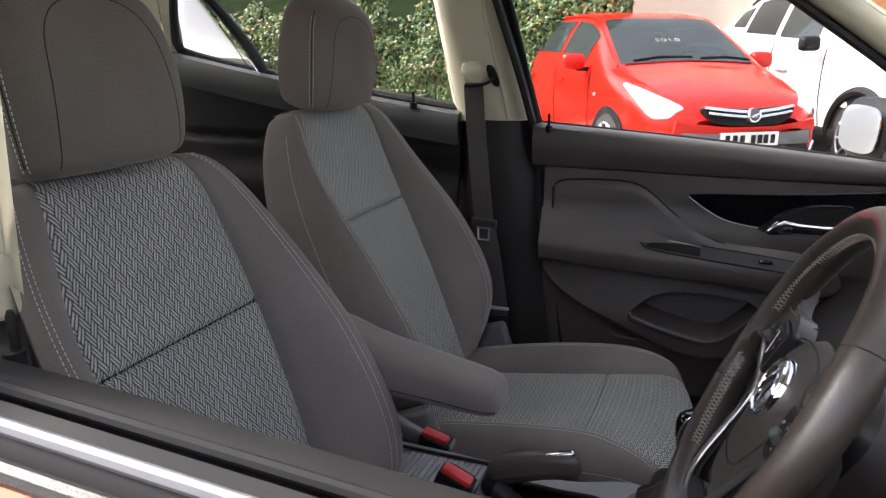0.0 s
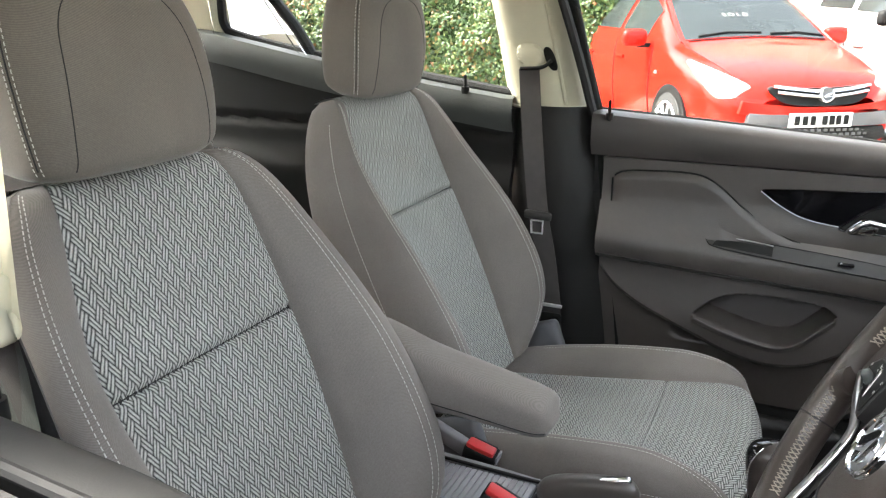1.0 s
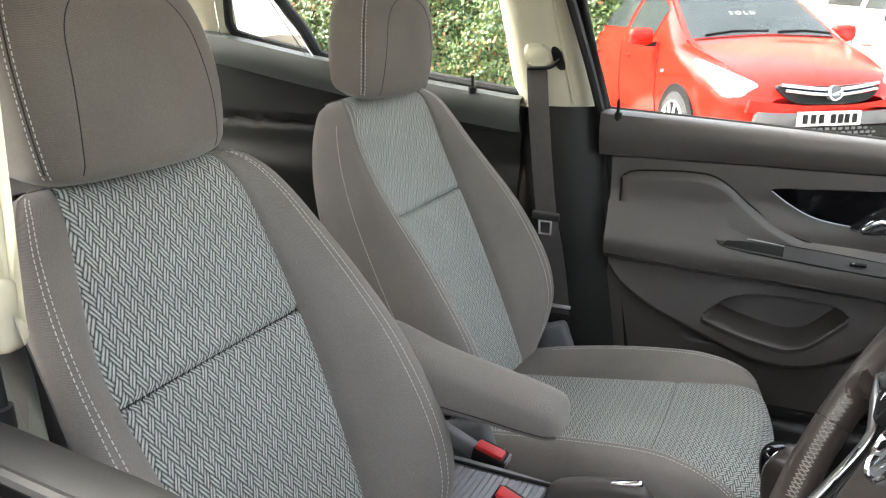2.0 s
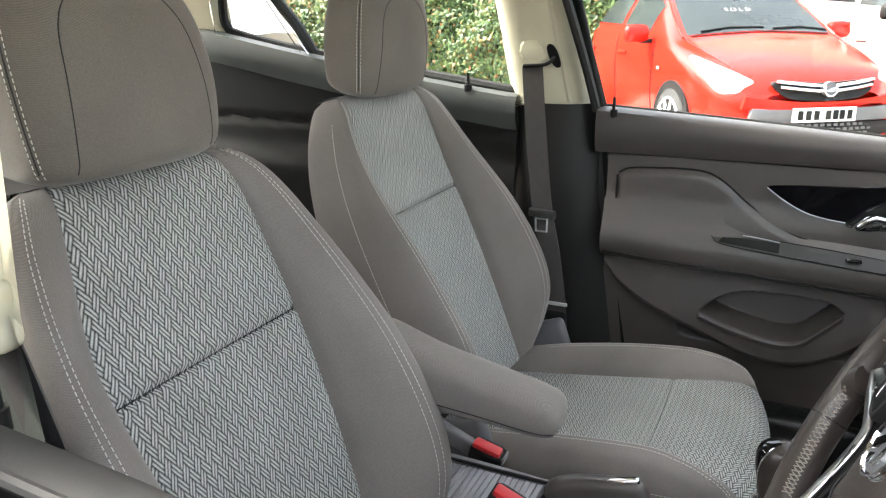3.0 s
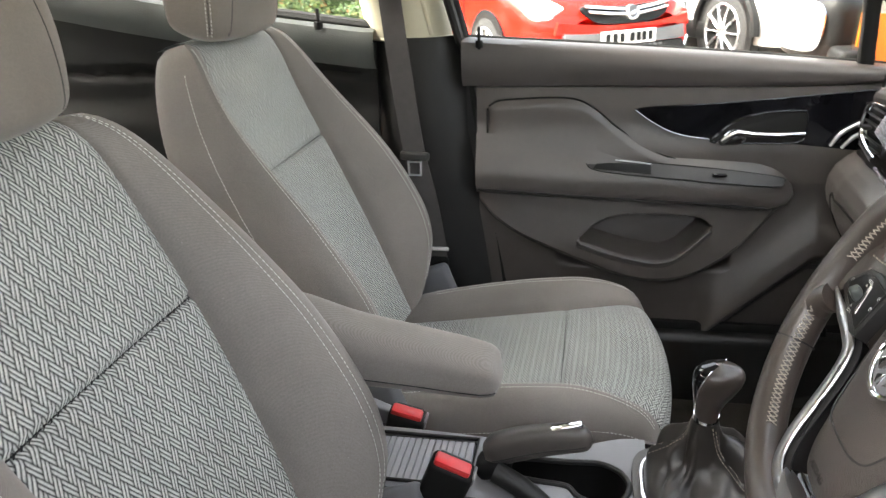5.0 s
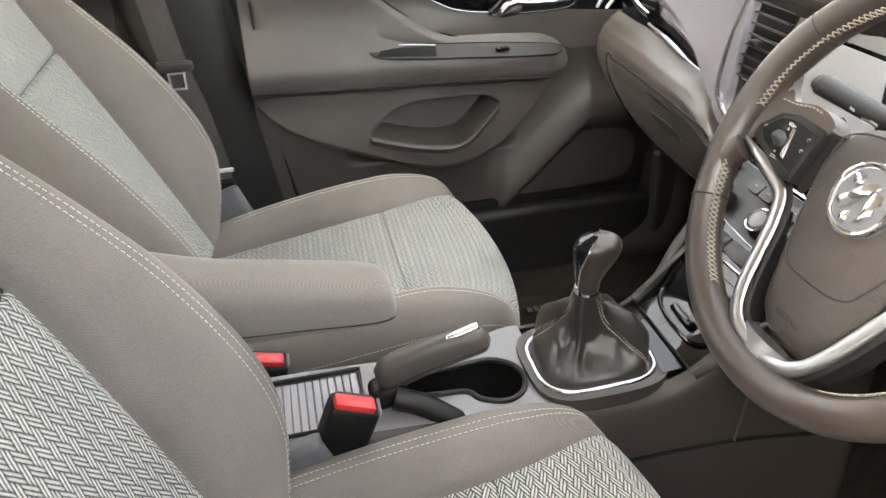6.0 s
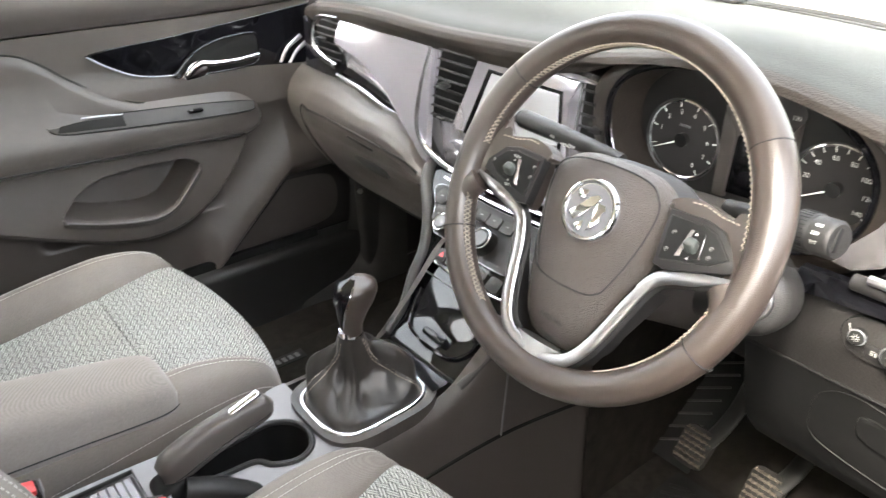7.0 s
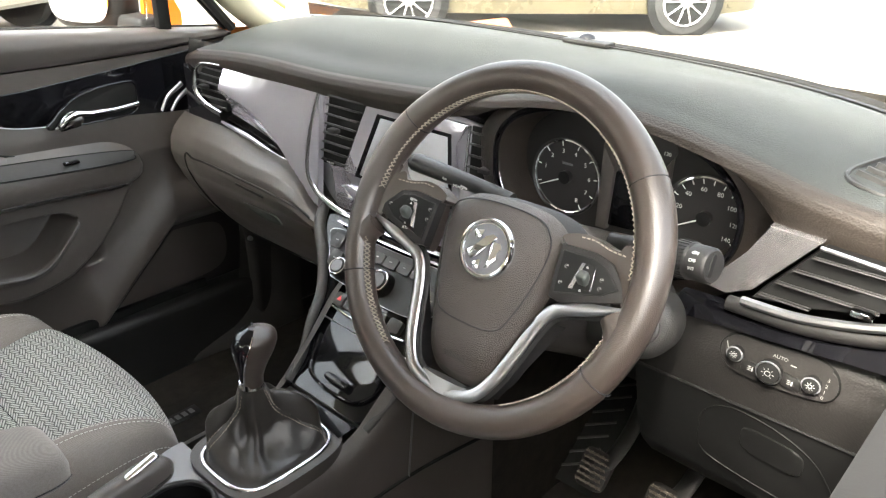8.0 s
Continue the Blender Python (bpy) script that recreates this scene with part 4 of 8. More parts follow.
# seat belts on the middle pillars
def seat_belt(s, x0, y0, label):
    b = thing("seat_belt", (x0 + 0.05, s * 0.70, 0.45), label, "seat belt", "seat belts")
    ln = smooth_line([(x0 - 0.006, s * y0, 1.195), (x0 + 0.012, s * (y0 - 0.02), 1.06), (x0 + 0.037, s * (y0 - 0.038), 0.885), (x0 + 0.060, s * (y0 - 0.045), 0.785), (x0 + 0.075, s * (y0 - 0.045), 0.69), (x0 + 0.085, s * (y0 - 0.04), 0.60), (x0 + 0.09, s * (y0 - 0.035), 0.46)], 40)
    bm = bmesh.new()
    prev = None
    for i, p in enumerate(ln):
        w = 0.0245 if i < 30 else 0.022
        # five woven ribs run along the strap
        sec = [(-w, 0.001), (w, 0.001)] + [(w * (1 - k / 10), -0.0014 if k % 2 else -0.0006) for k in range(21)]
        r = [bm.verts.new(p + Vector((dx, s * dy, 0))) for dx, dy in sec]
        if prev:
            for k in range(len(r)):
                bm.faces.new((prev[k], prev[(k + 1) % len(r)], r[(k + 1) % len(r)], r[k]))
        prev = r
    part("webbing", bm, M_WEB, b, "dark grey woven webbing")
    # turning loop and its cream cover
    part("turning_loop", tube(smooth_line([(x0 - 0.026, s * (y0 - 0.002), 1.196), (x0 + 0.024, s * (y0 - 0.003), 1.200), (x0 + 0.044, s * (y0 + 0.008), 1.215)], 12), 0.0045, 10), M_BLACK, b)
    part("loop_cover", prism(oval(x0 - 0.004, 1.226, 0.031, 0.025, 32, 3.0), lambda a, c, h: Vector((a + (c - 1.2) * -0.2, s * (y0 + 0.02 - h), c)), -0.02, 0.014, 0.008, 3), M_CREAM, b, "cream height adjuster cover")
    part("loop_slot", prism(oval(x0 + 0.046, 1.218, 0.012, 0.026, 24, 2.5), lambda a, c, h: Vector((a - (c - 1.2) * 0.4, s * (y0 + 0.017 - h), c)), 0.0, 0.003, 0.001), M_BLACK, b)
    t = Vector((x0 + 0.041, s * (y0 - 0.046), 0.868))
    part("tongue_grip", rbox(t, (0.066, 0.014, 0.020), 0.006, 3, turn(0, 3, 0)), M_MID, b)
    pl = [t + Vector((a, -s * 0.004, c)) for a, c in ((-0.014, -0.012), (-0.013, -0.042), (0.013, -0.042), (0.014, -0.012))]
    part("tongue", tube(pl, 0.0055, 6, True, squash=0.4), M_STEEL, b, "bright steel belt tongue")
    part("stop_button", tube([t + Vector((0.004, -s * 0.05, -0.165)), t + Vector((0.004, -s * 0.01, -0.165))], 0.004, 8), M_BLACK, b)
    a = ln[29]
    part("anchor_bracket", rbox(a + Vector((0.0, -s * 0.006, 0.0)), (0.058, 0.008, 0.008), 0.002), M_STEEL, b, "bright steel anchor bracket")
    part("anchor_cover", rbox(a + Vector((0.002, -s * 0.004, -0.045)), (0.052, 0.016, 0.05), 0.007, 3), M_BLACK, b)
    part("anchor_ring", tube([a + Vector((0.028 * math.cos(k / 20 * math.pi), -s * 0.01, -0.075 - 0.014 * math.sin(k / 20 * math.pi))) for k in range(21)], 0.003, 6), M_STEEL, b)
    return b


seat_belt(1, -0.213, 0.712, "dark seat belt with steel tongue hanging on the passenger door pillar")
seat_belt(-1, -0.215, 0.626, "dark seat belt hanging beside the driver's seat")


# rear doors and rear quarter
def rear_side(s):
    rb = curve((-1.30, 1.29), (-1.13, 1.262), (-0.86, 1.213), (-0.51, 1.157), (-0.29, 1.128))
    part("rear_door_trim", sheet(-1.25, -0.27, lambda x: 0.40, lambda x: rb(x) - 0.03, lambda x, z: 0.755 - 0.02 * step(0.98, 0.90, z) + 0.012 * math.exp(-(((z - 1.035) / 0.008) ** 2)), 60, 60, s), M_BLACK, shell, "dark rear door trim")
    # pad in grey, not black: the sunlight on it put into its colour
    part("rear_belt_pad", sweep_x(-1.25, -0.27, lambda x: [(s * 0.752, rb(x) - 0.085), (s * 0.742, rb(x) - 0.06), (s * 0.740, rb(x) - 0.025), (s * 0.748, rb(x) - 0.006), (s * 0.77, rb(x)), (s * 0.80, rb(x) - 0.002), (s * 0.80, rb(x) - 0.05)], 40), M_GREYTRIM, shell)
    part("rear_lock_pin", tube([(-0.395, s * 0.752, 1.13), (-0.395, s * 0.752, 1.168), (-0.395, s * 0.752, 1.174)], 0.0038, 10), M_BLACK, shell)
    part("rear_pin_collar", tube([(-0.395, s * 0.752, 1.13), (-0.395, s * 0.752, 1.146)], 0.010, 12), M_BLACK, shell)
    bar = smooth_line([(-0.855, s * 0.79, 1.20), (-0.90, s * 0.765, 1.29), (-0.99, s * 0.72, 1.42), (-1.07, s * 0.69, 1.52)], 16)
    part("window_divider", tube(bar, 0.015, 8), M_BLACK, shell)
    arc = smooth_line([(-0.28, s * 0.79, 1.13), (-0.86, s * 0.79, 1.213), (-1.10, s * 0.79, 1.258), (-1.15, s * 0.785, 1.285), (-1.14, s * 0.765, 1.34), (-1.10, s * 0.73, 1.44), (-1.02, s * 0.685, 1.52), (-0.6, s * 0.668, 1.565), (-0.33, s * 0.672, 1.55)], 70)
    part("rear_window_frame", tube(arc, 0.013, 8), M_RUBBER, shell)
    side_pane("rear_pane", [(-0.28, 1.115), (-0.855, 1.20), (-1.05, 1.53), (-0.6, 1.57), (-0.36, 1.56)], s, shell)
    side_pane("quarter_pane", [(-0.88, 1.205), (-1.16, 1.262), (-1.14, 1.44), (-1.06, 1.53)], s, shell)
    # cream corner pillar behind
    def cp(a, b):
        z = 1.24 + 0.30 * a
        c = (b - 0.5) * 2
        return Vector((-1.36 + 0.02 * a + 0.21 * c + 0.10 * a * max(0, -c), s * (0.765 - 0.22 * (z - 1.24) + 0.05 * abs(c) ** 4), z))
    part("rear_pillar_trim", surf(cp, 10, 14), M_CREAM, shell, "cream rear pillar trim")
    # outer painted flank
    part("rear_flank", surf(lambda a, b: Vector((-1.95 + 1.83 * a, s * [0.82, 0.885, 0.89, 0.84][round(b * 3)], [1.24 - 0.14 * a, 1.0, 0.7, 0.42][round(b * 3)])), 16, 3), M_ORANGE, shell, "orange painted flank")


rear_side(1)
rear_side(-1)

# roof, rails, tail
def liner(a, b):
    x = -1.75 + 2.22 * a
    c = (b - 0.5) * 2
    return Vector((x, 0.66 * c, 1.585 - 0.03 * c * c - 0.10 * max(0, a - 0.72) ** 1.4 * 3 - 0.12 * max(0, 0.2 - a)))
part("headlining", surf(liner, 30, 20), M_LINER, shell, "cream cloth headlining")
part("roof_skin", surf(lambda a, b: liner(a, b) + Vector((0, 0, 0.045 - 0.012 * (2 * b - 1) ** 2)), 30, 20), M_ORANGE, shell)
for s in (1, -1):
    part("roof_rail_trim", tube(smooth_line([(-1.5, s * 0.645, 1.555), (-0.6, s * 0.645, 1.575), (0.1, s * 0.645, 1.572), (0.35, s * 0.66, 1.50)], 40), 0.03, 10), M_CREAM, shell)
    # front pillar with its trim
    pl = smooth_line([(0.33, s * 0.655, 1.51), (0.48, s * 0.675, 1.42), (0.63, s * 0.70, 1.32), (0.78, s * 0.725, 1.205), (0.92, s * 0.745, 1.09), (1.02, s * 0.755, 1.02)], 40)
    part("front_pillar_trim", tube(pl, lambda t: 0.042 + 0.012 * t, 16, squash=0.75), M_CREAM, shell, "cream front pillar trim")
    part("front_pillar", tube([p + Vector((0.035, s * 0.045, 0.03)) for p in pl], 0.03, 10), M_ORANGE, shell)
    part("airbag_badge", prism(oval(0, 0, 0.022, 0.012, 24), lambda a, b, h: Vector((0.80 + a, s * (0.676 - h), 1.165 + b - a * 0.7)), 0.0, 0.004, 0.001), M_CREAM, shell)
part("tail_panel", surf(lambda a, b: Vector((-1.85 + 0.15 * b, -0.80 + 1.6 * a, 0.35 + 0.85 * b)), 12, 8), M_DARK, shell)
pane("rear_screen", [(-1.70, -0.68, 1.20), (-1.70, 0.68, 1.20), (-1.62, 0.58, 1.55), (-1.62, -0.58, 1.55)], parent=shell)
# floor pan
part("carpet", surf(lambda a, b: Vector((-1.75 + 2.95 * a, -0.74 + 1.48 * b, 0.262 + 0.30 * step(0.93, 1.03, a) ** 1.3 + (0.22 if a < 0.2 else 0.0))), 60, 12), M_CARPET, shell, "black carpet")
for s in (1, -1):
    part("sill_trim", rbox((0.15, s * 0.745, 0.335), (1.9, 0.07, 0.20), 0.02, 3), M_DARK, shell)
    part("foot_side", rbox((1.02, s * 0.725, 0.58), (0.34, 0.06, 0.55), 0.02, 3), M_DARK, shell)
# curved kick trim at the foot of the passenger's front pillar
KTZ = [0.268, 0.288, 0.31, 0.358, 0.45, 0.548, 0.62]
KTL = [0.56, 0.60, 0.72, 0.800, 0.825, 0.838, 0.845]
kick_trim = part("kick_trim", surf(lambda a, b: (lambda z: Vector((sp(KTZ, KTL, z) + (0.985 - sp(KTZ, KTL, z)) * b, 0.722 - 0.036 * math.sin(min(1.0, b * 1.25) * math.pi * 0.5) ** 1.4, z)))(0.268 + 0.352 * a), 24, 20), M_MID, shell, "dark grained kick trim")
part("screw", tube([(0.846, 0.694, 0.545), (0.846, 0.686, 0.545)], 0.006, 12), M_MATTE, kick_trim)
part("bulkhead", surf(lambda a, b: Vector((1.22 - 0.10 * b, -0.76 + 1.52 * a, 0.42 + 0.65 * b)), 8, 8), M_CARPET, shell)
# bonnet, wings and mirror outside
def bonnet(a, b):
    c = (b - 0.5) * 2
    x = 1.22 + 0.85 * a
    return Vector((x + 0.05 * (1 - c * c), 0.80 * c, 1.020 - 0.10 * a - 0.05 * c * c - 0.12 * a * a))
part("bonnet", surf(bonnet, 20, 24), M_ORANGE, shell, "orange painted bonnet")
for s in (1, -1):
    part("wing", surf(lambda a, b: Vector((0.86 + 1.2 * a, s * [0.80, 0.86, 0.885, 0.86][round(b * 3)], [1.025 - 0.04 * a - 0.12 * a * a, 0.97 - 0.04 * a, 0.80, 0.45][round(b * 3)])), 16, 3), M_ORANGE, shell, "orange painted wing")
    mm = Matrix.Translation((0.70, s * 0.985, 1.095)) @ turn(0, 4, s * 24).to_4x4()
    mr = part("door_mirror", rbox((0.70, s * 0.985, 1.095), (0.10, 0.20, 0.150), 0.045, 5, turn(0, 4, s * 24)), M_BLACK, shell, "black door mirror housing")
    part("mirror_glass", prism(oval(0, 0, 0.077, 0.055, 40, 3.4), lambda a, b, h: mm @ Vector((-0.0495 - h, a, b)), 0.0, 0.004, 0.0), M_MIRROR, mr, "bright mirror glass", smooth=False)
    part("mirror_sail", prism([(0.745, 1.02), (0.835, 1.02), (0.835, 1.06), (0.80, 1.13), (0.75, 1.13)], lambda a, b, h: Vector((a, s * (0.862 + h), b)), 0.0, 0.02, 0.006), M_ORANGE, mr, "orange mirror base")
    part("mirror_foot", rbox((0.735, s * 0.86, 1.045), (0.07, 0.12, 0.035), 0.012, 3), M_BLACK, mr)
# windscreen
def screen_fn(off):
    def fn(a, b):
        k = (2 * a - 1) ** 2
        lo = Vector((1.150 - 0.07 * k, 0.735 * (2 * a - 1), 1.062 - 0.018 * k))
        hi = Vector((0.46 - 0.10 * k, 0.615 * (2 * a - 1), 1.56 - 0.035 * k))
        p = lo.lerp(hi, b)
        return p + Vector((0.59, 0.10 * (2 * a - 1), 0.80)) * off
    return fn


bm = surf(screen_fn(0.0), 24, 12)
surf(screen_fn(0.005), 24, 12, bm=bm)
rim_e = [e for e in bm.edges if e.is_boundary]
bmesh.ops.bridge_loops(bm, edges=rim_e)
tagged(part("windscreen", bm, M_GLASS, None, shadow=False), "clear laminated windscreen", "window", kind="structure")
# rear bench
bench = thing("rear_bench", (-0.85, 0.0, 0.45), "dark cloth rear bench seat in shadow", "car seat")
part("cushion", rbox((-0.78, 0, 0.52), (0.48, 1.28, 0.18), 0.06, 4, turn(0, -6, 0)), M_CLOTH, bench)
for y in (-0.42, 0.0, 0.42):
    part("backrest", rbox((-1.10, y, 0.85), (0.16, 0.41, 0.66), 0.05, 4, turn(0, -22, 0)), M_CLOTH, bench)
    part("headrest", rbox((-1.24, y, 1.22), (0.10, 0.25, 0.13), 0.04, 4, turn(0, -16, 0)), M_REST, bench)

# road wheels under the body
for wx in (1.42, -1.18):
    for s in (1, -1):
        c = Vector((wx, s * 0.79, 0.375))
        rw = part("road_wheel", tube([c - Vector((0, 0.1, 0)), c - Vector((0, 0.085, 0)), c + Vector((0, 0.085, 0)), c + Vector((0, 0.1, 0))], lambda q: 0.325 if 0.2 < q < 0.8 else 0.30, 40), M_RUBBER, shell, "black tyre")
        part("wheel_rim", tube([c + Vector((0, s * 0.095, 0)), c + Vector((0, s * 0.104, 0))], 0.215, 32), M_MATTE, rw, "alloy rim")


# ---- dashboard ----
dash = thing("dashboard", (0.9, 0.0, 0.55), "dark grey soft dashboard with silver trim and air vents", "dashboard", kind="structure")
LIPY = [-0.72, -0.60, -0.523, -0.42, -0.33, -0.25, -0.135, 0.0, 0.20, 0.41, 0.60, 0.72]
LIPZ = [1.056, 1.066, 1.080, 1.097, 1.102, 1.096, 1.072, 1.058, 1.046, 1.044, 1.026, 1.000]
LIPX = [0.625, 0.632, 0.638, 0.650, 0.658, 0.665, 0.682, 0.692, 0.697, 0.700, 0.712, 0.75]


def dash_fn(a, b):
    y = -0.72 + 1.44 * a
    lz, lx = sp(LIPY, LIPZ, y), sp(LIPY, LIPX, y)
    k = (y / 0.72) ** 2
    far = 1.115 - 0.06 * k
    ez = 0.060 * k * k
    hood = math.exp(-(((y + 0.33) / 0.17) ** 4))
    r = 1 - 0.62 * hood
    pts = [(far + 0.02, 1.040 - ez), (far, 1.062 - ez), (far - 0.02, 1.076 - ez), (far - 0.08, 1.087 - ez), (0.95, 1.092 - ez), (0.86, 0.5 * (1.092 - ez + lz) + 0.006), (lx + 0.09, lz + 0.010), (lx + 0.035, lz + 0.004), (lx + 0.010, lz - 0.005 * r), (lx, lz - 0.017 * r), (lx + 0.002, lz - 0.032 * r), (lx + 0.016, lz - 0.045 * r)]
    n = len(pts) - 1
    f = b * n
    i = min(int(f), n - 1)
    t = f - i
    p = [Vector((q[0], y, q[1])) for q in pts]
    p1, p2 = p[i], p[i + 1]
    p0 = p[i - 1] if i else p1 * 2 - p2
    p3 = p[i + 2] if i + 2 <= n else p2 * 2 - p1
    return 0.5 * (2 * p1 + (p2 - p0) * t + (2 * p0 - 5 * p1 + 4 * p2 - p3) * t * t + (3 * p1 - p0 - 3 * p2 + p3) * t**3)


top_pad = part("top_pad", surf(lambda a, b: dash_fn(a, b * 0.70), 110, 56), M_SOFT, dash, "dark grey grained soft top")
LIPB = [1.004, 1.012, 1.020, 1.045, 1.066, 1.074, 1.080, 1.086, 1.079, 1.060, 1.040, 1.014, 1.006, 1.002, 0.980, 0.960]


def lip_band(a, b):
    # the edge that turns down towards the driver, its warm shade given by colour
    y = -0.72 + 1.44 * a
    lz, lx = sp(LIPY, LIPZ, y), sp(LIPY, LIPX, y)
    lo = sp([-0.72, -0.60, -0.56, -0.53, -0.50, -0.47, -0.43, -0.33, -0.25, -0.17, -0.12, 0.0, 0.20, 0.41, 0.60, 0.72], LIPB, y)
    top = dash_fn(a, 0.69)
    pts = [(top.x, top.z), (lx + 0.010, lz - 0.003), (lx + 0.003, lz - 0.008), (lx, lz - 0.016), (lx + 0.001, (lz - 0.016) * 0.6 + lo * 0.4), (lx + 0.008, lo)]
    f = b * 5
    i = min(int(f), 4)
    t = f - i
    return Vector((pts[i][0] + (pts[i + 1][0] - pts[i][0]) * t, y, pts[i][1] + (pts[i + 1][1] - pts[i][1]) * t))


part("lip_band", surf(lip_band, 110, 20), M_LIP, dash, "grained dash edge, warm shade put into its brown-black colour")
part("demist_slot", surf(lambda a, b: dash_fn(0.08 + 0.84 * a, 0.175 + 0.075 * b) + Vector((0, 0, 0.0025)), 60, 5), M_BLACK, top_pad)
part("screen_seal", tube([dash_fn(k / 60, 0.07) + Vector((0.0, 0, 0.012)) for k in range(61)], 0.012, 8), M_BLACK, top_pad)
part("light_sensor", tube([(1.045, -0.076, 1.086), (1.045, -0.076, 1.096), (1.045, -0.076, 1.102), (1.045, -0.076, 1.105)], lambda t: [0.018, 0.0155, 0.011, 0.004][round(t * 3)], 20), M_PIANO, dash)
part("sensor_plate", rbox((1.035, -0.085, 1.093), (0.035, 0.085, 0.008), 0.003), M_DARK, dash)
# body of the dash behind the trims
part("carcass", surf(lambda a, b: Vector(([0.76, 0.745, 0.75, 0.80, 0.95, 1.15][round(b * 5)] + (0.06 if a < 0.42 else 0.0), -0.71 + 1.42 * a, [1.03, 0.95, 0.70, 0.62, 0.60, 0.58][round(b * 5)])), 30, 5), M_DARK, dash)


def face(y0, y1, zb, zt, X, ny, nz, rim=0.012):
    """A moulded piece on the front of the dash between the curves zb and zt of y."""
    def fn(a, b):
        i, j = a * (ny + 2) - 1, b * (nz + 2) - 1
        back = rim if (i < 0 or i > ny or j < 0 or j > nz) else 0.0
        aa, bb = min(max(i / ny, 0), 1), min(max(j / nz, 0), 1)
        y = y0 + (y1 - y0) * aa
        z = zb(y) + (zt(y) - zb(y)) * bb
        return Vector((X(y, z, bb) + back, y, z))
    return surf(fn, ny + 2, nz + 2)


def vent(name, outline, x, slats, ang, tab, chrome, parent, turned=False):
    """An air vent: dark box, slats, tab, bright rim. outline: corners (y, z)."""
    ys, zs = [p[0] for p in outline], [p[1] for p in outline]
    v = part(name, prism(outline, lambda a, b, h: Vector((x + 0.002 - h, a, b)), -0.03, 0.0, 0.0), M_BLACK, parent, "black air vent", smooth=False)
    y0, y1, z0, z1 = min(ys), max(ys), min(zs), max(zs)
    for k in range(slats):
        f = (k + 0.5) / slats
        if turned:
            y = y0 + (y1 - y0) * f
            part("slat", rbox((x - 0.002, y, (z0 + z1) / 2), (0.016, 0.003, (z1 - z0) * 0.86), 0.001, 1, turn(0, 0, ang)), M_DARK, v)
        else:
            z = z0 + (z1 - z0) * f
            # width of the outline at this height
            cr = []
            for (a, b), (c, d) in zip(outline, outline[1:] + outline[:1]):
                if (b - z) * (d - z) < 0:
                    cr.append(a + (c - a) * (z - b) / (d - b))
            if len(cr) >= 2:
                sl_ = part("slat", rbox((x - 0.001, (min(cr) + max(cr)) / 2, z), (0.008, (max(cr) - min(cr)) * 0.96, 0.0022), 0.0008, 1, turn(0, ang, 0)), M_DARK, v)
                part("slat_edge", tube([(x - 0.0055, min(cr) + 0.001, z), (x - 0.0055, max(cr) - 0.001, z)], 0.0008, 6), M_DARK, sl_)
    if tab:
        part("tab", rbox((x - 0.012, tab[0], tab[1]), (0.014, 0.020, 0.007), 0.002), M_CHROME if chrome == 2 else M_DARK, v)
    return v


# passenger side trims
def ribbon(pts, w, h, n, m=9):
    """A flat bright strip along pts: width w(t), crown height h, n its outward direction."""
    pts = [Vector(p) for p in pts]
    n = Vector(n).normalized()
    k = len(pts)

    def fn(a, b):
        i = round(a * (k - 1))
        d = (pts[min(i + 1, k - 1)] - pts[max(i - 1, 0)]).normalized()
        side = d.cross(n).normalized()
        c = b * 2 - 1
        return pts[i] + side * (c * w(a)) + n * (h * (1 - c * c) ** 0.5 if abs(c) < 1 else 0.0)
    return surf(fn, k - 1, m)


sil_t = curve((0.20, 1.013), (0.30, 1.008), (0.42, 1.005), (0.505, 1.006))
sil_b = curve((0.218, 0.785), (0.247, 0.806), (0.271, 0.834), (0.325, 0.863), (0.381, 0.889), (0.45, 0.906), (0.518, 0.918))
sil_c = curve((0.218, 0.800), (0.247, 0.822), (0.263, 0.838), (0.30, 0.870), (0.345, 0.909), (0.409, 0.944), (0.509, 0.968))


def sil_x(y, z, b):
    # bright upper face leaning back, hollow darker face under the flowing crease
    c, t, lo = sil_c(y), sil_t(y), sil_b(y)
    if z > c:
        k = (z - c) / max(t - c, 1e-4)
        return 0.6880 + 0.017 * k**1.3
    k = (c - z) / max(c - lo, 1e-4)
    return 0.6880 + 0.027 * (1 - (1 - k) ** 1.7)


part("silver_trim", face(0.222, 0.505, sil_b, sil_t, sil_x, 60, 60), M_SILVER, dash, "glossy silver-lilac trim panel with a flowing crease")
blk2_b = curve((0.30, 0.848), (0.329, 0.860), (0.42, 0.866), (0.54, 0.882), (0.62, 0.882), (0.69, 0.880))
blk2_t = curve((0.30, 0.852), (0.325, 0.866), (0.381, 0.892), (0.45, 0.909), (0.518, 0.920), (0.559, 0.924), (0.597, 0.938), (0.62, 0.965), (0.69, 0.985))
part("gloss_wedge", face(0.300, 0.685, blk2_b, blk2_t, lambda y, z, b: 0.7165 + 0.10 * max(0.0, y - 0.60), 50, 6), M_PIANO, dash, "gloss black trim wedge")
part("silver_line", ribbon(smooth_line([(0.7115, 0.540, 0.893), (0.7105, 0.47, 0.884), (0.7100, 0.40, 0.872), (0.7100, 0.331, 0.863)], 30), lambda t: 0.0012 + 0.0040 * math.sin(min(1.0, t * 1.15 + 0.12) * math.pi) ** 0.6 if t < 0.97 else 0.0008, 0.003, (-1, 0, 0.35)), M_SILVER, dash, "bright tapering strip")
pv = [(0.503, 1.006), (0.560, 1.001), (0.582, 0.993), (0.598, 0.975), (0.600, 0.955), (0.588, 0.938), (0.560, 0.926), (0.510, 0.920)]
vent("side_vent", pv, 0.704, 6, 18, (0.560, 0.964), 0, dash)
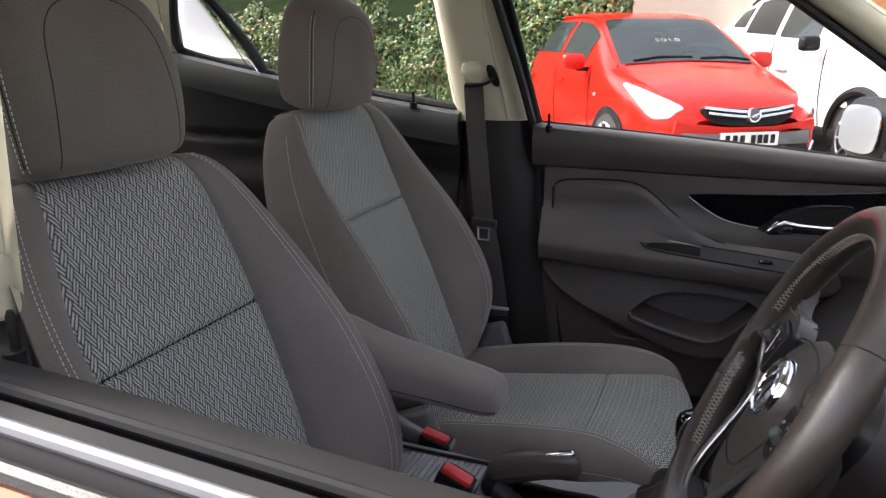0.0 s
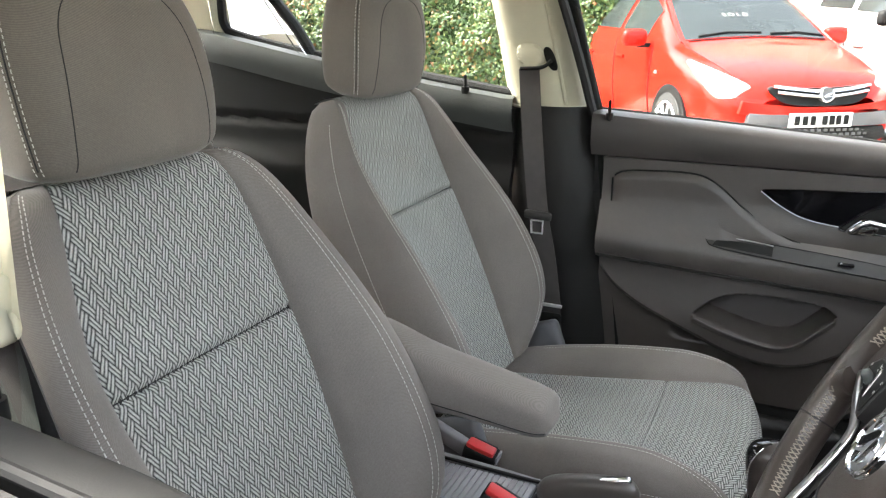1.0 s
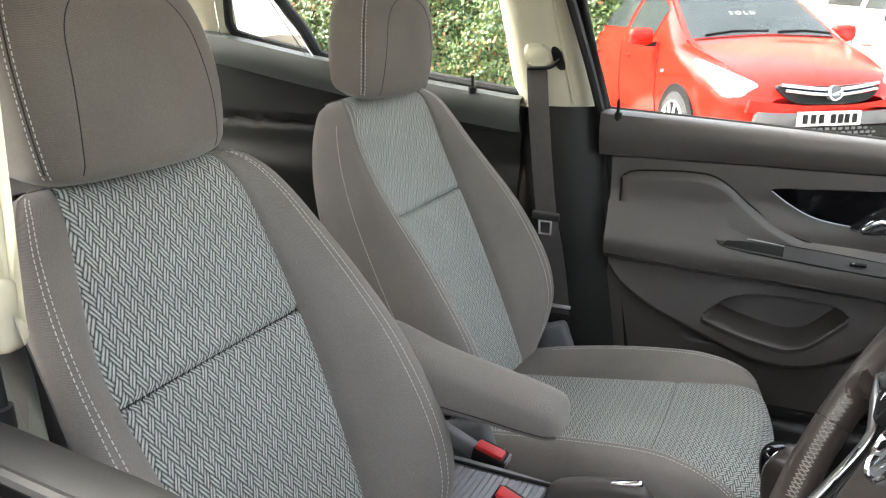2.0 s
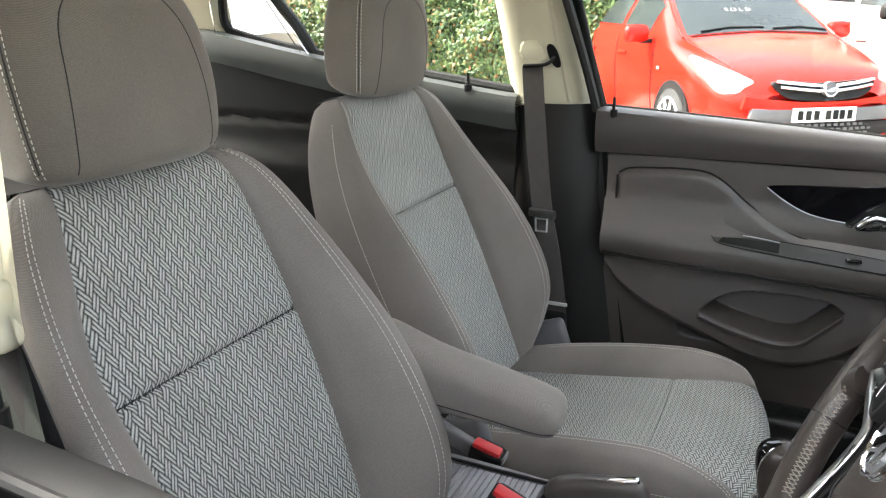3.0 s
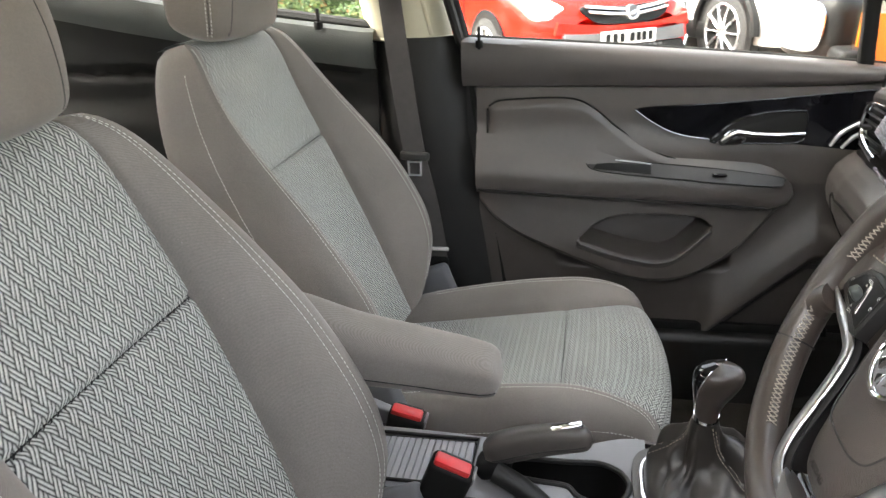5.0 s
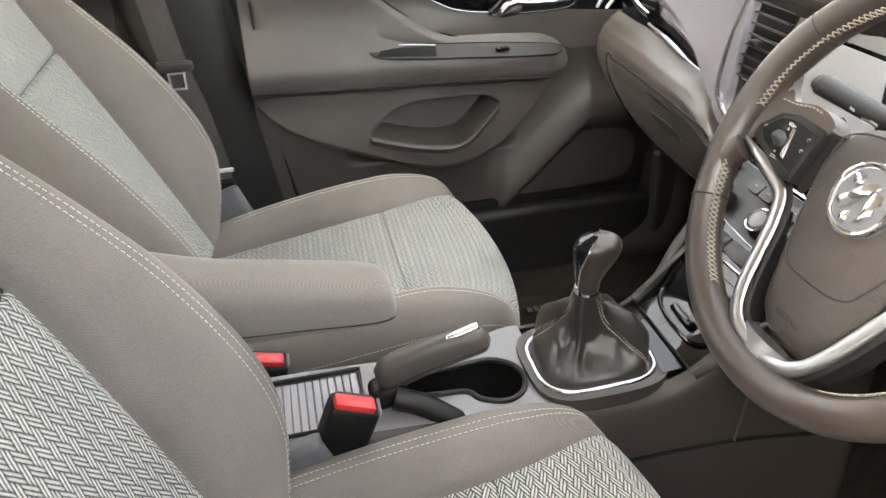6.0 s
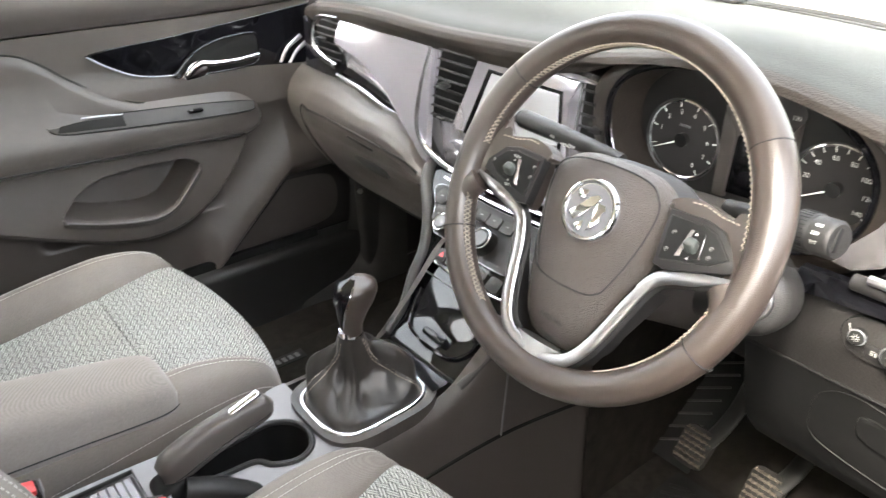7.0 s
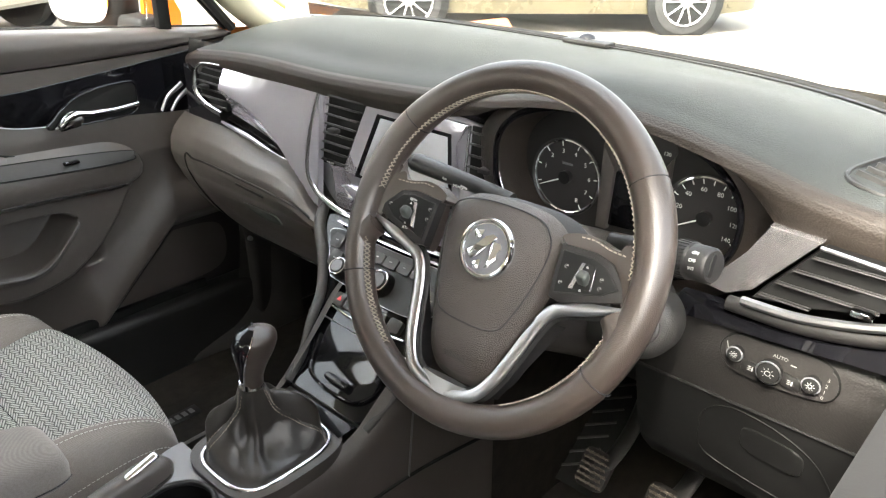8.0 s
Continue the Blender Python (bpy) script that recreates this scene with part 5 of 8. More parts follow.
part("vent_rim", ribbon(smooth_line([(0.700, 0.503, 1.012), (0.700, 0.569, 1.006), (0.700, 0.597, 0.986), (0.700, 0.606, 0.958), (0.700, 0.596, 0.936), (0.699, 0.559, 0.922), (0.697, 0.514, 0.916)], 48), lambda t: 0.0022 + 0.0045 * step(0.12, 0.45, t), 0.005, (-1, 0.15, 0.15)), M_CHROME, dash, "bright vent surround")
part("vent_shell", face(0.500, 0.640, lambda y: 0.905, lambda y: 1.02, lambda y, z, b: 0.722 + 0.35 * max(0.0, y - 0.61), 10, 6), M_DARK, dash)
for k, (q0, q1, q2) in enumerate((((0.686, 0.884), (0.706, 0.911), (0.744, 0.933)), ((0.708, 0.880), (0.729, 0.902), (0.760, 0.919)))):
    part("end_flute", ribbon(smooth_line([(q0[0], 0.728, q0[1]), (q1[0], 0.731, q1[1]), (q2[0], 0.735, q2[1])], 16), lambda t: 0.0030 + 0.0022 * t, 0.003, (-0.3, -1, 0.2)), M_MATTE, dash, "bright curved flute")
# lower dash and glove box
GZ = [0.925, 0.905, 0.880, 0.850, 0.815, 0.780, 0.740, 0.690, 0.640, 0.605, 0.585, 0.580]
GX = [0.716, 0.700, 0.684, 0.674, 0.671, 0.677, 0.694, 0.724, 0.762, 0.795, 0.830, 0.980]


def glove_x(z):
    return sp(GZ[::-1][2:], GX[::-1][2:], z)


def lowdash(a, b):
    y = 0.200 + 0.51 * a
    f = b * 11
    i = min(int(f), 10)
    t = f - i
    z = GZ[i] + (GZ[i + 1] - GZ[i]) * t
    x = GX[i] + (GX[i + 1] - GX[i]) * t
    sh = sp([0.2, 0.225, 0.25, 0.271, 0.30, 0.33, 0.42, 0.54, 0.72], [-0.155, -0.142, -0.123, -0.095, -0.079, -0.067, -0.061, -0.044, -0.046], y)
    k = max(0.0, 1 - b * 2.0)
    return Vector((x + 0.04 * max(0.0, y - 0.60) * 3, y, z + sh * k))


part("lower_dash", surf(lowdash, 50, 55), M_DOOR, dash, "dark grey lower dash")
lid = [(0.640, 0.800), (0.595, 0.812), (0.500, 0.812), (0.310, 0.803), (0.240, 0.792), (0.235, 0.760), (0.255, 0.625), (0.290, 0.606), (0.620, 0.606), (0.650, 0.630)]
ll = smooth_line([Vector((a, b, 0)) for a, b in lid], 90, True)
part("lid_groove", tube([(glove_x(q.y) - 0.0005 + 0.12 * max(0, q.x - 0.6), q.x, q.y) for q in ll], 0.0022, 6, True), M_BLACK, dash)
gl = smooth_line([Vector((a, b, 0)) for a, b in [(0.36, 0.752), (0.44, 0.754), (0.452, 0.746), (0.42, 0.730), (0.36, 0.728), (0.345, 0.737)]], 40, True)
part("lid_handle", prism([(q.x, q.y) for q in gl], lambda a, b, h: Vector((glove_x(b) - h, a, b)), -0.004, 0.003, 0.0015), M_GREYTRIM, dash, "glove box handle")
part("lid_slot", rbox((glove_x(0.793) - 0.001, 0.408, 0.793), (0.006, 0.088, 0.005), 0.002, 2, turn(3, 0, 0)), M_BLACK, dash)
# centre: bezel, vents, screen
bez = [(0.228, 1.022), (0.236, 0.96), (0.240, 0.90), (0.232, 0.85), (0.20, 0.815), (0.15, 0.800), (-0.11, 0.800), (-0.128, 0.82), (-0.134, 0.86), (-0.136, 0.92), (-0.134, 1.02)]
bzl = smooth_line([Vector((a, b, 0)) for a, b in bez], 80, True)
part("centre_bezel", prism([(q.x, q.y) for q in bzl], lambda a, b, h: Vector((0.722 - h + 0.03 * max(0, 0.9 - b), a, b)), -0.01, 0.012, 0.004), M_SILVER, dash, "silver centre console surround")
cvl = [(0.199, 1.013), (0.108, 1.018), (0.168, 0.888), (0.228, 0.886)]
vent("centre_vent", cvl, 0.706, 8, 18, (0.178, 0.955), 0, dash)
part("centre_sweep", ribbon(smooth_line([(0.690, 0.205, 1.014), (0.685, 0.222, 0.96), (0.683, 0.234, 0.912), (0.684, 0.240, 0.869), (0.688, 0.233, 0.844), (0.693, 0.212, 0.824), (0.698, 0.184, 0.811), (0.703, 0.148, 0.804), (0.704, 0.081, 0.803), (0.706, 0.0, 0.802)], 70), lambda t: 0.0028 + 0.0030 * step(0.0, 0.3, t), 0.004, (-1, 0.25, 0.25)), M_CHROME, dash, "bright chrome sweep round the centre panel")
vent("centre_vent", [(-0.108, 1.020), (-0.150, 1.020), (-0.150, 0.935), (-0.104, 0.935)], 0.706, 5, 18, (-0.145, 0.965), 0, dash)
part("vent_edge", tube([(0.702, -0.108, 1.020), (0.702, -0.100, 0.935)], 0.002, 6), M_CHROME, dash)
part("screen_surround", prism([(0.103, 1.020), (-0.104, 1.020), (-0.078, 0.985), (-0.090, 0.878), (0.120, 0.876), (0.172, 0.884)], lambda a, b, h: Vector((0.710 - h, a, b)), -0.004, 0.006, 0.003), M_SILVER, dash)
part("screen_bezel", prism([(0.082, 1.000), (-0.072, 1.000), (-0.076, 0.884), (0.140, 0.882)], lambda a, b, h: Vector((0.7035 - h, a, b)), -0.002, 0.0012, 0.0008), M_PIANO, dash)
part("screen", prism([(0.073, 0.995), (-0.066, 0.995), (-0.070, 0.890), (0.126, 0.888)], lambda a, b, h: Vector((0.7035 - h, a, b)), -0.002, 0.0022, 0.0006), M_SCREEN, dash, "pale reflecting touchscreen")
part("thumb_wheel", rbox((0.703, 0.197, 0.893), (0.006, 0.024, 0.007), 0.002, 2, turn(6, 0, 0)), M_BLACK, dash)
for k in range(4):
    part("wheel_mark", rbox((0.6995, 0.204 - 0.0047 * k, 0.8935), (0.0008, 0.0026, 0.0026), 0), M_PRINT, dash, smooth=False)
for y in (0.16, 0.10, 0.04, -0.02, -0.08):
    part("radio_button", prism(oval(y, 0.845, 0.024, 0.011, 24, 4), lambda a, b, h: Vector((0.712 - h + 0.03 * max(0, 0.9 - b), a, b)), -0.002, 0.005, 0.002), M_SILVER if y > 0.1 else M_DARK, dash)
# sloping gloss black stack
S0, S1 = Vector((0.505, 0, 0.640)), Vector((0.712, 0, 0.812))
SN = Vector((-(S1.z - S0.z), 0, S1.x - S0.x)).normalized()


def stack(y, f, h=0.0):
    sc = -0.007 * math.exp(-(((f - 0.06) / 0.13) ** 2))
    sc -= 0.8 * (y + 0.015) ** 2 * step(0.75, 0.4, f)
    p = S0 + (S1 - S0) * f + SN * (h + sc)
    return Vector((p.x, y, p.z))


SF = [-0.12, 0.07, 0.276, 0.416, 0.567, 0.693, 0.82, 1.0]
SL = [0.060, 0.074, 0.098, 0.113, 0.138, 0.163, 0.198, 0.222]
SR = [-0.103, -0.110, -0.116, -0.122, -0.132, -0.142, -0.157, -0.175]


def stack_fn(a, b):
    f = -0.12 + 1.12 * b
    yl, yr = sp(SF, SL, f), sp(SF, SR, f)
    return stack(yl + (yr - yl) * a, f, -0.002)


part("stack_face", surf(stack_fn, 24, 40), M_PIANO, dash, "gloss black centre stack")
for side in (0.0, 1.0):
    part("stack_edge", tube([stack_fn(side, k / 30) + Vector((0, 0.007 * (1 - 2 * side), 0.002)) for k in range(31)], lambda t: 0.0075 + 0.004 * t, 12), M_MID, dash)
    part("stack_cheek", surf(lambda a, b: (lambda q: Vector((q.x + 0.18 * b, q.y + 0.012 * (1 - 2 * side), q.z - 0.16 * b)))(stack_fn(side, a)), 16, 6), M_DARK, dash)


def on_stack(a, b, h):
    return stack(a, b, h)


def button(y, f, wy, wf, mat=None, name="button", h=0.005, p=6, label=""):
    return part(name, prism(oval(y, f, wy, wf, 24, p), on_stack, -0.003, h, 0.0015), mat or M_MID, dash, label)


# bright bars under the screen
for f, r in ((0.955, 0.0045), (0.895, 0.0036)):
    part("silver_bar", tube([stack(0.165 - 0.31 * k / 24, f - 0.02 * math.sin(k / 24 * 3.14), 0.006) for k in range(25)], r, 8, squash=0.6), M_SILVER, dash, "bright bar")
# climate panel: frame, side keys, middle keys, knobs
cp_o = [(q.x, q.y) for q in smooth_line([Vector(q) for q in ((0.163, 0.845, 0), (0.150, 0.72, 0), (0.124, 0.575, 0), (0.095, 0.550, 0), (-0.015, 0.520, 0), (-0.095, 0.555, 0), (-0.120, 0.70, 0), (-0.128, 0.845, 0), (0.02, 0.850, 0))], 60, True)]
part("climate_panel", prism(cp_o, on_stack, -0.003, 0.004, 0.002), M_DARK, dash, "climate control panel")
part("panel_edge", tube([on_stack(a, b, 0.003) for a, b in cp_o], 0.0010, 6, True), M_TRIM, dash, "bright panel edge")
for y, f in ((0.140, 0.775), (0.124, 0.665), (-0.103, 0.775), (-0.096, 0.665)):
    button(y, f, 0.0135, 0.050, h=0.008)
    part("mark", rbox(stack(y, f, 0.0085), (0.0012, 0.006, 0.0012), 0, 1, turn(0, -40, 0)), M_PRINT, dash, smooth=False)
for y in (0.072, 0.043, 0.013, -0.017, -0.047):
    button(y, 0.775, 0.0135, 0.036, h=0.007)
    part("mark", rbox(stack(y, 0.78, 0.0075), (0.0012, 0.005, 0.0012), 0, 1, turn(0, -40, 0)), M_PRINT, dash, smooth=False)
for y, f, r in ((0.098, 0.615, 0.017), (0.005, 0.635, 0.021)):
    c = stack(y, f)
    part("knob", tube([c, c + SN * 0.012, c + SN * 0.020, c + SN * 0.0215], lambda t: r * [1.05, 0.95, 0.90, 0.78][round(t * 3)], 32), M_DARK, dash, "climate knob")
    part("knob_ring", tube([c + SN * 0.0200 + Vector((0, r * 0.86 * math.cos(k / 32 * 6.2832), 0)) + (S1 - S0).normalized() * r * 0.86 * math.sin(k / 32 * 6.2832) for k in range(32)], 0.0015, 8, True), M_CHROME, dash)
    part("knob_face", tube([c + SN * 0.0205, c + SN * 0.0225], r * 0.62, 24), M_GREYP, dash)
# hazard row
for y, w in ((0.066, 0.0125), (0.037, 0.0125), (-0.010, 0.0300), (-0.060, 0.0125)):
    button(y, 0.450, w, 0.042, M_MID, "hazard_button" if y > 0.06 else "button", 0.007)
part("hazard_mark", prism([(0.0715, 0.440), (0.0605, 0.440), (0.066, 0.472)], on_stack, 0.0068, 0.0076, 0.0), M_RED, dash, "red warning triangle")
part("row_edge", tube([stack(0.083 - 0.17 * k / 24, 0.400 - 0.025 * math.sin(k / 24 * 3.14), 0.004) for k in range(25)], 0.0020, 8), M_CHROME, dash, "bright row edge")
part("shelf_line", tube([stack(0.091 - 0.195 * k / 20, 0.325 - 0.012 * math.sin(k / 20 * 3.14), 0.001) for k in range(21)], 0.0013, 6), M_TRIM, dash)
# sliding lid with its catch
tray_o = smooth_line([Vector(q) for q in ((0.066, 0.22, 0), (0.058, 0.10, 0), (0.043, 0.01, 0), (0.010, -0.030, 0), (-0.030, -0.038, 0), (-0.068, -0.022, 0), (-0.088, 0.07, 0), (-0.098, 0.22, 0))], 60)
part("lid_rim", tube([stack(q.x, q.y, 0.001) for q in tray_o], 0.0030, 8), M_PIANO, dash)
part("lid_catch", rbox(stack(-0.020, 0.030, 0.005), (0.013, 0.050, 0.010), 0.0048, 4, turn(0, -40, 0)), M_PIANO, dash, "gloss black lid catch")
part("lid_gap", tube([stack(0.050 - 0.148 * k / 10, -0.115, 0.0) for k in range(11)], 0.0022, 6), M_BLACK, dash)

# ---- instrument cluster ----
CL = Vector((0.735, -0.335, 0.985))


def bowl(a, b):
    t = b * 2 * math.pi
    ry, rz = 0.170 - 0.010 * a, 0.098 - 0.012 * a
    c, s = math.cos(t), math.sin(t)
    return Vector((0.690 + 0.058 * a - 0.018 * max(0, s) * (1 - a), CL.y + ry * math.copysign(abs(c) ** 0.85, c), CL.z + 0.004 + rz * math.copysign(abs(s) ** 0.85, s)))


cluster = part("cluster_hood", surf(bowl, 14, 72, loop_v=True), M_LIP, dash, "dark instrument hood")
part("hood_rim", tube([bowl(0.0, k / 72) for k in range(72)], 0.0042, 8, True), M_PIANO, cluster)
def flank(a, b):
    t = b * 2 * math.pi
    c, s_ = math.cos(t), math.sin(t)
    e = bowl(0.0, b)
    return e + Vector((0.018 * a * a + 0.004 * a, 0.045 * a * math.copysign(abs(c) ** 0.85, c), (0.028 if s_ < 0 else 0.002) * a * math.copysign(abs(s_) ** 0.85, s_)))


part("hood_flank", surf(flank, 6, 72, loop_v=True), M_LIP, cluster)
part("bright_line", tube([bowl(0.07, k / 72) for k in range(72)], 0.0020, 6, True), M_CHROME, cluster)
part("cluster_face", prism(oval(CL.y, CL.z + 0.004, 0.160, 0.088, 60, 2.3), lambda a, b, h: Vector((0.748 - h, a, b)), -0.004, 0.0, 0.0), M_DARK, cluster)
for y0, y1 in ((-0.300, -0.316), (-0.394, -0.380)):
    part("face_pillar", prism([(y0, 0.915), (y1, 0.915), (y1 - 0.004 * (1 if y1 < y0 else -1), 1.0), (y0, 1.03)], lambda a, b, h: Vector((0.747 - h, a, b)), 0.0, 0.010, 0.003), M_PLASTIC, cluster)
part("screen_window", prism([(-0.313, 0.995), (-0.388, 1.0), (-0.395, 0.925), (-0.306, 0.92)], lambda a, b, h: Vector((0.747 - h, a, b)), 0.0, 0.004, 0.001), M_PIANO, cluster, "dark display")


def gauge(y, z, r, a0, a1, marks, nums, needle, numsize):
    """A round dial facing the driver: marks from angle a0 to a1, numerals, needle."""
    x = 0.740
    g = part("dial", prism(oval(y, z, r, r, 48), lambda a, b, h: Vector((x + 0.004 - h, a, b)), 0.0, 0.003, 0.0005), M_DIAL, cluster, "dark dial with white figures")
    part("dial_ring", tube([(x - 0.0015, y + r * math.cos(k / 60 * 6.2832), z + r * math.sin(k / 60 * 6.2832)) for k in range(60)], 0.0023, 8, True), M_CHROME, g)
    part("dial_recess", surf(lambda a, b: Vector((x - 0.0005 - 0.004 * a, y + (r + 0.004 * a) * math.cos(b * 6.28319), z + (r + 0.004 * a) * math.sin(b * 6.28319))), 2, 60, loop_v=True), M_DARK, g)
    bm = bmesh.new()
    for k in range(marks + 1):
        t = radians(a0 + (a1 - a0) * k / marks)
        # seen by the driver, angles run clockwise; the driver's right is -y
        c = Vector((x - 0.0008, y - (r * 0.90) * math.cos(t), z + (r * 0.90) * math.sin(t)))
        rbox(c, (0.0006, r * 0.12, 0.0011), 0.0, 1, turn(radians(0) + (-math.degrees(t)), 0, 0), bm)
    part("scale", bm, M_WHITE, g, smooth=False)
    for k, tx in enumerate(nums):
        if not tx:
            continue
        t = radians(a0 + (a1 - a0) * k / (len(nums) - 1))
        c = Vector((x - 0.0012, y - r * 0.70 * math.cos(t), z + r * 0.70 * math.sin(t)))
        lettering(tx, numsize, Matrix.Translation(c) @ Matrix(((0, 0, -1, 0), (-1, 0, 0, 0), (0, 1, 0, 0), (0, 0, 0, 1))), M_WHITE, g, "figure")
    t = radians(needle)
    tip = Vector((x - 0.006, y - r * 0.86 * math.cos(t), z + r * 0.86 * math.sin(t)))
    tail = Vector((x - 0.006, y + r * 0.06 * math.cos(t), z - r * 0.06 * math.sin(t)))
    part("needle", tube([tail, tip], lambda q: 0.0014 - 0.0008 * q, 6), M_WHITE, g, "white needle")
    part("needle_cap", tube([(x, y, z), (x - 0.008, y, z), (x - 0.009, y, z)], lambda q: 0.009 if q < 0.8 else 0.007, 20), M_BLACK, g)


gauge(-0.249, 0.972, 0.050, 200, -58, 8, ["", "1", "2", "3", "4", "5", "6", "7", "8"], 206, 0.0085)
gauge(-0.446, 0.970, 0.050, 205, -35, 14, ["", "", "20", "", "40", "", "60", "", "80", "", "100", "", "120", "", "140"], 209, 0.0080)
part("small_dial", prism(oval(-0.355, 1.038, 0.042, 0.022, 32), lambda a, b, h: Vector((0.746 - h, a, b)), 0.0, 0.002, 0.0005), M_DIAL, cluster)
lettering("130", 0.007, Matrix.Translation((0.743, -0.385, 1.034)) @ Matrix(((0, 0, -1, 0), (-1, 0, 0, 0), (0, 1, 0, 0), (0, 0, 0, 1))), M_WHITE, cluster, "figure")
part("bar_text", rbox((0.7385, -0.249, 0.990), (0.0006, 0.016, 0.003), 0), M_GREYP, cluster)

# ---- driver's side trims ----
def drx(y):
    return 0.640 + (y + 0.5) * 0.16


part("silver_wing", prism([(-0.488, 0.936), (-0.512, 0.958), (-0.535, 0.988), (-0.552, 1.026), (-0.604, 1.026), (-0.548, 0.952), (-0.520, 0.936)], lambda a, b, h: Vector((drx(a) - h, a, b)), -0.02, 0.0, 0.002), M_WING, dash, "satin silver wing trim")
rv = [(-0.606, 1.022), (-0.722, 1.020), (-0.722, 1.000), (-0.690, 0.986), (-0.650, 0.971), (-0.600, 0.957), (-0.553, 0.951)]
vent("side_vent", rv, 0.618, 4, 24, (-0.655, 0.978), 2, dash)
part("vent_rim", tube(smooth_line([(0.613, -0.546, 0.947), (0.609, -0.60, 0.951), (0.605, -0.65, 0.963), (0.602, -0.69, 0.978), (0.600, -0.728, 1.000)], 30), 0.005, 8), M_MATTE, dash)
part("vent_rim_top", tube([(0.612, -0.606, 1.026), (0.604, -0.72, 1.022)], 0.0022, 8), M_MATTE, dash)
part("vent_under", tube(smooth_line([(0.624, -0.53, 0.934), (0.615, -0.60, 0.940), (0.609, -0.66, 0.953), (0.606, -0.72, 0.975)], 24), 0.0085, 10), M_DARK, dash)
part("gloss_band", face(-0.725, -0.470, curve((-0.73, 0.938), (-0.66, 0.928), (-0.60, 0.918), (-0.54, 0.909), (-0.47, 0.898)), curve((-0.73, 0.966), (-0.66, 0.947), (-0.60, 0.935), (-0.54, 0.927), (-0.47, 0.918)), lambda y, z, b: drx(y) - 0.002 - 0.014 * (1 - b), 30, 4), M_PIANO, dash, "gloss black trim band")


M_KNEE = surface("knee_plastic", (0.014, 0.0128, 0.0122), 0.5, vary=0.18, scale=7, grain=0.5, grain_scale=420, kind="leather")


def knee(a, b):
    y = -0.725 + 0.30 * a
    KZ = [0.912, 0.895, 0.86, 0.82, 0.78, 0.72, 0.66, 0.61, 0.59]
    KX = [0.012, -0.004, -0.008, 0.0, 0.010, 0.028, 0.055, 0.10, 0.16]
    f = b * 8
    i = min(int(f), 7)
    t = f - i
    return Vector((drx(y) + KX[i] + (KX[i + 1] - KX[i]) * t, y, KZ[i] + (KZ[i + 1] - KZ[i]) * t + 0.034 * (1 - a) - 0.010))


part("knee_panel", surf(lambda a, b: knee(a, 0.415 * b), 30, 14), M_KNEE, dash, "dark grained knee panel")
part("lower_knee_panel", surf(lambda a, b: knee(a, 0.415 + 0.585 * b), 30, 18), M_BLACK, dash, "black lower knee panel")
part("panel_joint", tube([knee(k / 30, 0.415) + Vector((-0.0005, 0, 0)) for k in range(31)], 0.0022, 6), M_BLACK, dash)
fz = smooth_line([Vector(q) for q in ((-0.525, 0.785, 0), (-0.56, 0.805, 0), (-0.62, 0.800, 0), (-0.66, 0.770, 0), (-0.675, 0.70, 0), (-0.53, 0.70, 0), (-0.515, 0.75, 0))], 50, True)


def knee_x(y, z):
    KZ = [0.61, 0.66, 0.72, 0.78, 0.82, 0.86, 0.895]
    KX = [0.10, 0.055, 0.028, 0.010, 0.0, -0.008, -0.004]
    return drx(y) + sp(KZ, KX, z - 0.034 * (1 - (y + 0.725) / 0.30) + 0.010)


part("fuse_groove", tube([(knee_x(q.x, q.y) - 0.0008, q.x, q.y) for q in fz], 0.0008, 6, True), M_BLACK, dash)
part("fuse_grip", prism(oval(-0.602, 0.768, 0.036, 0.020, 32, 4), lambda a, b, h: Vector((knee_x(a, b) - h, a, b)), -0.004, 0.0025, 0.002), M_BLACK, dash)
# lamp switch block
def on_knee(a, b, h):
    return Vector((knee_x(a, b) - h, a, b))


lamp_o = [(q.x, q.y) for q in smooth_line([Vector(q) for q in ((-0.5310, 0.877, 0), (-0.5345, 0.891, 0), (-0.548, 0.901, 0), (-0.590, 0.908, 0), (-0.625, 0.913, 0), (-0.644, 0.909, 0), (-0.653, 0.896, 0), (-0.651, 0.882, 0), (-0.640, 0.873, 0), (-0.610, 0.8655, 0), (-0.565, 0.860, 0), (-0.542, 0.862, 0))], 60, True)]
lamp = part("lamp_switch_block", prism(lamp_o, on_knee, -0.004, 0.0030, 0.002), M_KNEE, dash, "black lamp switch block with white symbols")
part("block_rim", tube([on_knee(a, b, 0.001) for a, b in lamp_o], 0.0018, 6, True), M_BLACK, lamp)
